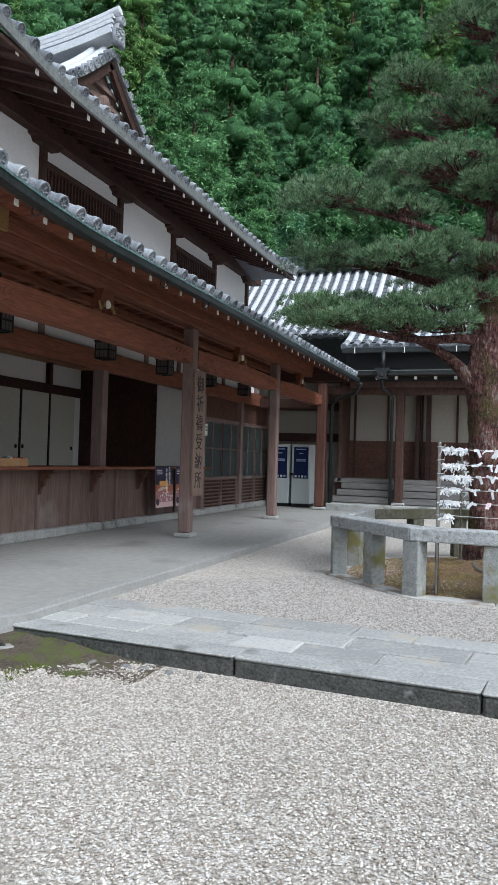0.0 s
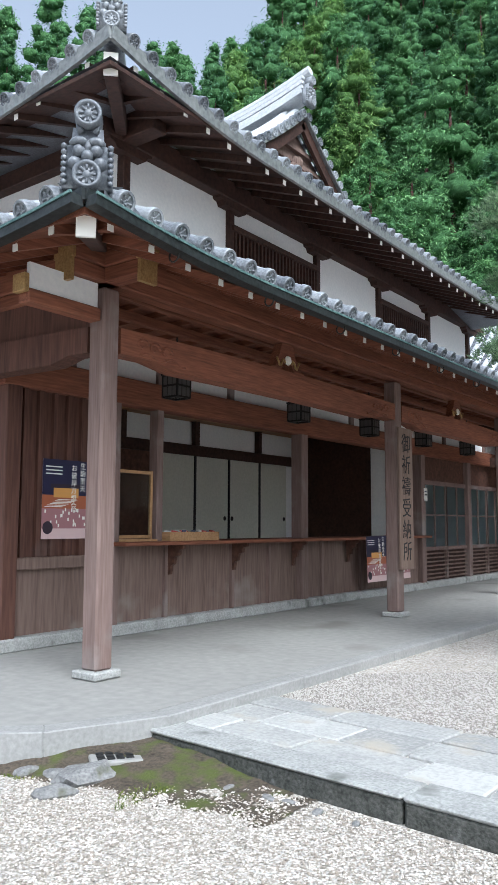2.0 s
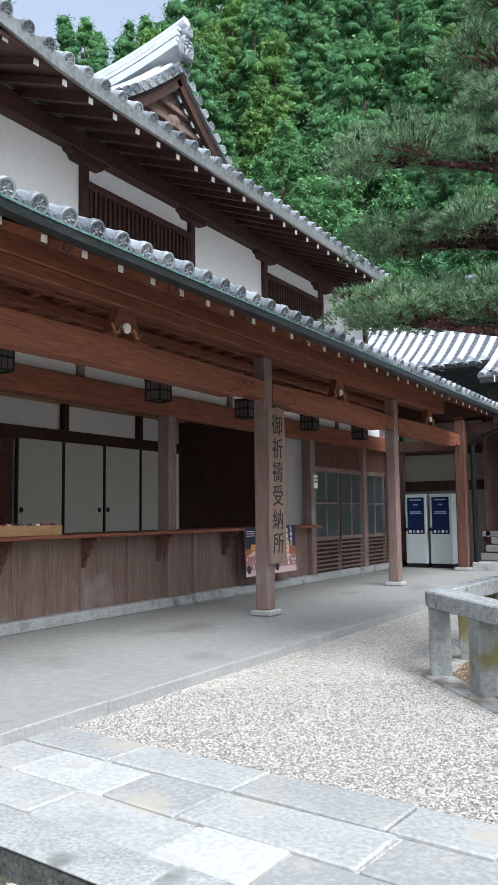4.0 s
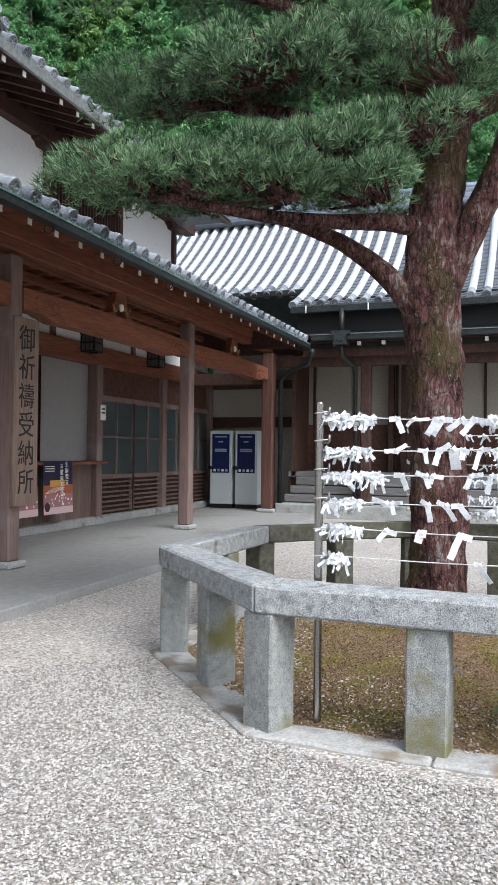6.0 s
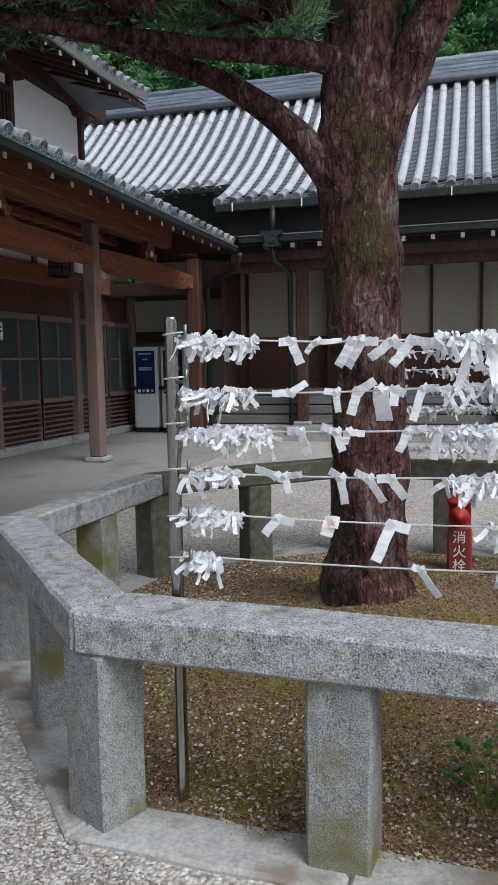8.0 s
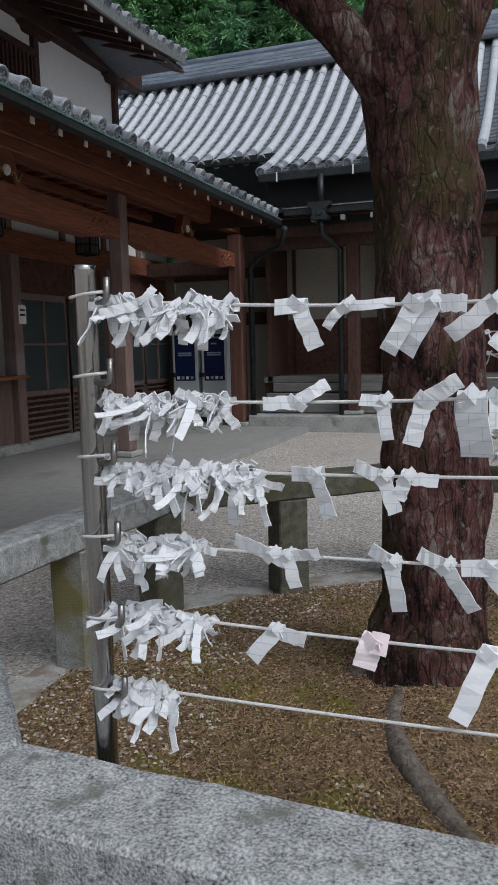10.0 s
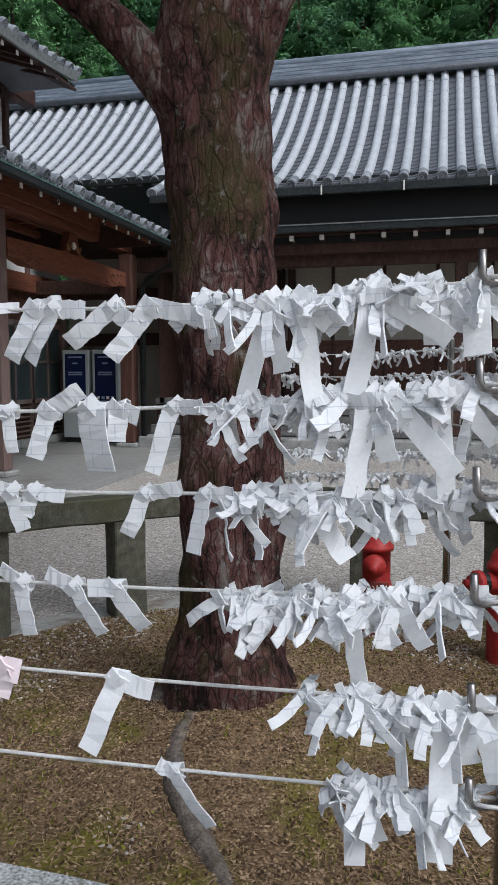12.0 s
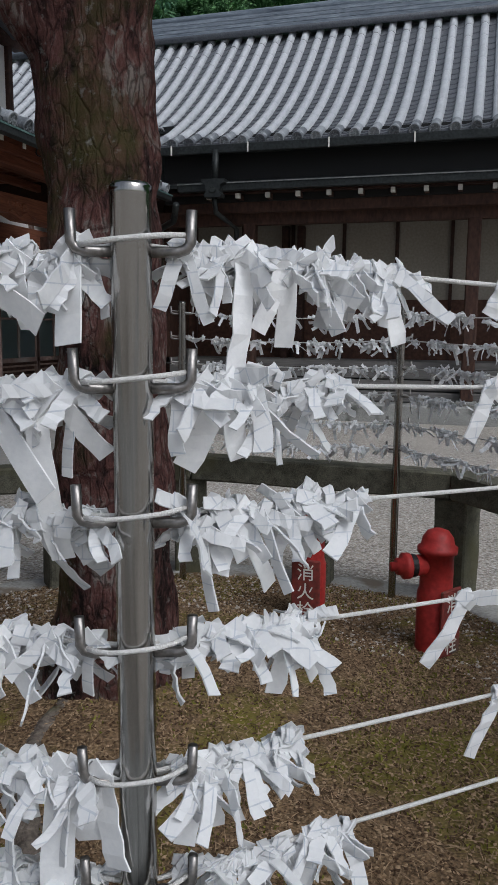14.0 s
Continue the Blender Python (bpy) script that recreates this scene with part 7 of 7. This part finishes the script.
def strip(verts, faces, r, a, ln, w, out, bend=0.0, n=6):
    """One loose end: a folded strip that leaves the knot at the angle a from straight down."""
    p = Vector((0, 0.007, 0))
    pts = [p.copy()]
    for i in range(n):
        p = p + Vector((math.sin(a), out, -math.cos(a))).normalized() * ln / n
        pts.append(p.copy())
        a += bend / n
        out = max(-0.35, out + r.uniform(-0.16, 0.08))
    tw = r.uniform(-0.45, 0.45) if n < 7 else r.uniform(-1.35, 1.35)
    ribbon(verts, faces, pts, w, Vector((math.cos(a), math.sin(tw), math.sin(a))))


def knot(verts, faces, r, w):
    """A band round the rope and a crossed fold over it."""
    wrap = [Vector((0.006 * math.sin(math.pi * i / 8), 0.009 * math.cos(math.pi * i / 4) + 0.002, 0.012 * math.sin(math.pi * i / 4))) for i in range(9)]
    ribbon(verts, faces, wrap, w * 0.95, Vector((1, r.uniform(-0.2, 0.2), r.uniform(-0.5, 0.5))))
    s = r.choice((-1, 1))
    ribbon(verts, faces, [Vector((-0.013 * s, 0.008, 0.012)), Vector((0, 0.014, 0.0)), Vector((0.014 * s, 0.008, -0.012))], w * 0.8, Vector((0.5 * s, 0.15, 1)))


def packed_shape(seed):
    """A slip of a crowded rope: mostly hanging, now and then one stub upwards."""
    r = random.Random(seed)
    verts, faces = [], []
    w = r.uniform(0.012, 0.021)
    side = r.choice((-1, 1))
    strip(verts, faces, r, side * r.uniform(0.0, 0.85), r.uniform(0.035, 0.1), w, r.uniform(0.1, 1.3), r.uniform(-0.9, 0.9), 7)
    if r.random() < 0.8:
        strip(verts, faces, r, -side * r.uniform(0.1, 1.2), r.uniform(0.03, 0.075), w, r.uniform(0.0, 1.1), r.uniform(-0.9, 0.9), 7)
    else:
        strip(verts, faces, r, -side * r.uniform(1.6, 2.5), r.uniform(0.022, 0.042), w, r.uniform(0.0, 0.4))
    knot(verts, faces, r, w)
    return verts, faces


def loose_shape(seed, a1, l1, a2, l2, w=0.03):
    """A single slip: two ends given by their angle from straight down, in degrees, and their length."""
    r = random.Random(seed)
    verts, faces = [], []
    strip(verts, faces, r, radians(a1), l1, w, 0.12, r.uniform(-0.12, 0.12))
    if l2:
        strip(verts, faces, r, radians(a2), l2, w * 0.95, 0.1, r.uniform(-0.1, 0.1))
    knot(verts, faces, r, w * 0.85)
    return verts, faces


SHAPES = [packed_shape(200 + k) for k in range(30)]
PAPER_MESHES = []
for v, f in SHAPES:
    me = bpy.data.meshes.new("paper_fortune")
    me.from_pydata(v, [], f)
    me.materials.append(paper)
    PAPER_MESHES.append(me)
rp = random.Random(21)


def paper_pose(seg, row, t, spread=1.0):
    i, j = SEGS[seg]
    a, b = POLES[i], POLES[j]
    p = a.lerp(b, t)
    d = (b - a).normalized()
    out = Vector((d.y, -d.x, 0))
    m = Matrix((d, out, Vector((0, 0, 1)))).transposed().to_4x4()
    m.translation = (p.x, p.y, rope_z(seg, row, t) + rp.uniform(-0.016, 0.006) * spread)
    turn = pose(0, 0, 0, rp.uniform(-25, 25) * spread, rp.uniform(-18, 18) * spread, rp.uniform(-28, 28) * spread + (180 if spread > 1 and rp.random() < 0.3 else 0))
    return m @ turn @ Matrix.Diagonal((*[rp.uniform(0.82, 1.18)] * 3, 1))


def tie(seg, row, t, kind, spread=1.0, colour=None):
    me = PAPER_MESHES[kind]
    ob = new("paper_fortune", me)
    ob.matrix_basis = paper_pose(seg, row, t, spread)
    tagged(ob, "white printed paper fortune slip knotted on a rope", "paper slip", "tied paper fortunes")
    return ob


# slips that are packed too close to pick apart, joined
verts, faces = [], []


def tie_far(seg, row, t, kind, spread=1.2):
    m = paper_pose(seg, row, t, spread)
    v, f = SHAPES[kind]
    b = len(verts)
    verts.extend([tuple(m @ Vector(p)) for p in v])
    faces.extend([tuple(b + i for i in q_) for q_ in f])


def single(seg, row, t, a1, l1, a2, l2, w=0.03, material=paper):
    v, f = loose_shape(int(t * 977) + 31 * row, a1, l1, a2, l2, w)
    me = bpy.data.meshes.new("paper_fortune")
    me.from_pydata(v, [], f)
    me.materials.append(material)
    i, j = SEGS[seg]
    d = (POLES[j] - POLES[i]).normalized()
    m = Matrix((d, Vector((d.y, -d.x, 0)), Vector((0, 0, 1)))).transposed().to_4x4()
    p = POLES[i].lerp(POLES[j], t)
    m.translation = (p.x, p.y, rope_z(seg, row, t))
    ob = new("paper_fortune", me)
    ob.matrix_basis = m
    return tagged(ob, "white printed paper fortune slip knotted on a rope", "paper slip", "tied paper fortunes")


# slips that hang apart from one another: place on the rope, then angle and length of both ends
for slip in ((0.306, 25, 0.08, -86, 0.04), (0.369, -45, 0.05, 89, 0.082, 0.018), (0.453, -28, 0.088, 100, 0.045), (0.476, -27, 0.092, 88, 0.055), (0.548, -50, 0.088, 52, 0.062), (0.594, -38, 0.1, 75, 0.1)):
    single(0, 0, *slip)
for slip in ((0.303, -90, 0.06, 122, 0.066, 0.024), (0.415, 8, 0.066, -95, 0.04, 0.022), (0.467, -18, 0.076, 120, 0.066), (0.521, 6, 0.096, 0, 0, 0.055), (0.553, 0, 0.05, 70, 0.036), (0.619, -17, 0.105, 90, 0.05, 0.026)):
    single(0, 1, *slip)
for slip in ((0.325, 25, 0.08, -95, 0.04), (0.416, 15, 0.066, -110, 0.052, 0.025), (0.444, -20, 0.042, 82, 0.052, 0.024), (0.584, -22, 0.072, 100, 0.062, 0.026), (0.656, -12, 0.094, 90, 0.045, 0.027)):
    single(0, 2, *slip)
for slip in ((0.266, -110, 0.074, 60, 0.03, 0.026), (0.287, 18, 0.06, 97, 0.062, 0.024), (0.426, 8, 0.088, -120, 0.044, 0.027), (0.493, 33, 0.092, -115, 0.05, 0.026), (0.544, 38, 0.084, -90, 0.042)):
    single(0, 3, *slip)
single(0, 4, 0.268, -42, 0.07, 75, 0.058)
single(0, 4, 0.398, -12, 0.05, 84, 0.03, 0.042, paper_pink)
single(0, 4, 0.546, -22, 0.132, 75, 0.06, 0.036, paper_bare)
single(0, 5, 0.615, 32, 0.11, -110, 0.028, 0.024)
for row, t, a, ln in ((0, 0.34, 12, 0.08), (0, 0.38, -20, 0.07), (1, 0.33, -24, 0.08), (3, 0.312, -35, 0.11), (4, 0.36, -34, 0.1)):
    single(1, row, t, a, ln, -a * 2.5, ln * 0.6, 0.026)
# long unprinted slips over the crowded part
for row, t, a, ln, a2, l2, w in ((0, 0.732, -15, 0.17, 10, 0.11, 0.03), (0, 0.769, 5, 0.18, 40, 0.06, 0.03), (0, 0.843, -9, 0.165, 58, 0.13, 0.032), (0, 0.948, 2, 0.105, -14, 0.075, 0.038), (0, 0.9, 8, 0.085, -60, 0.04, 0.026),
                              (1, 0.84, -9, 0.15, 20, 0.1, 0.032), (1, 0.86, 40, 0.15, -30, 0.05, 0.034), (1, 0.915, 4, 0.21, -60, 0.07, 0.028), (1, 0.93, 35, 0.1, -40, 0.06, 0.026), (2, 0.765, 40, 0.12, -20, 0.07, 0.03),
                              (3, 0.821, 6, 0.19, -30, 0.08, 0.028), (3, 0.87, 30, 0.09, -10, 0.08, 0.028), (4, 0.93, -2, 0.24, 20, 0.1, 0.042), (4, 0.968, 10, 0.115, -20, 0.08, 0.038), (5, 0.833, -4, 0.12, 20, 0.09, 0.032)):
    single(0, row, t, a, ln, a2, l2, w, paper_bare)
for row, t, a, ln, a2, l2, w in ((0, 0.085, -4, 0.13, 30, 0.08, 0.026), (0, 0.12, 3, 0.1, -25, 0.09, 0.024), (0, 0.21, 14, 0.09, -20, 0.06, 0.024), (1, 0.07, -25, 0.11, 10, 0.09, 0.03), (2, 0.08, 25, 0.12, -20, 0.08, 0.022), (3, 0.13, 28, 0.09, -15, 0.09, 0.026), (4, 0.05, -14, 0.1, 12, 0.09, 0.028)):
    single(1, row, t, a, ln, a2, l2, w, paper_bare)
# crowded stretches by the poles
DENSE_L = (0.232, 0.22, 0.267, 0.185, 0.185, 0.128)
DENSE_R = (0.64, 0.66, 0.68, 0.675, 0.765, 0.8)
DENSE_E = (0.235, 0.18, 0.2, 0.165, 0.15, 0.2)
for row in range(6):
    n = int(140 * DENSE_L[row])
    for k in range(n):
        (tie if k % 2 else tie_far)(0, row, 0.025 + (DENSE_L[row] - 0.04) * (k + rp.random()) / n, rp.randrange(30), 1.25)
    n = int(135 * (0.965 - DENSE_R[row]))
    for k in range(n):
        (tie if k % 2 else tie_far)(0, row, DENSE_R[row] + (0.965 - DENSE_R[row]) * (k + rp.random()) / n, rp.randrange(30), 1.25)
    n = int(160 * DENSE_E[row])
    for k in range(n):
        (tie if k % 2 else tie_far)(1, row, 0.03 + (DENSE_E[row] - 0.035) * (k + rp.random()) / n, rp.randrange(30), 1.25)
    for seg in (2, 3, 4):
        for k in range(70):
            t = rp.random()
            if 0.38 < t < 0.62 and row < 3 and rp.random() < 0.7:
                continue
            tie_far(seg, row, 0.03 + 0.94 * t, rp.randrange(30), 1.2)
far = raw("packed_paper_fortunes", verts, faces, paper)
tagged(far, "many white paper fortunes packed closely on the ropes", "paper slip", kind="stuff")
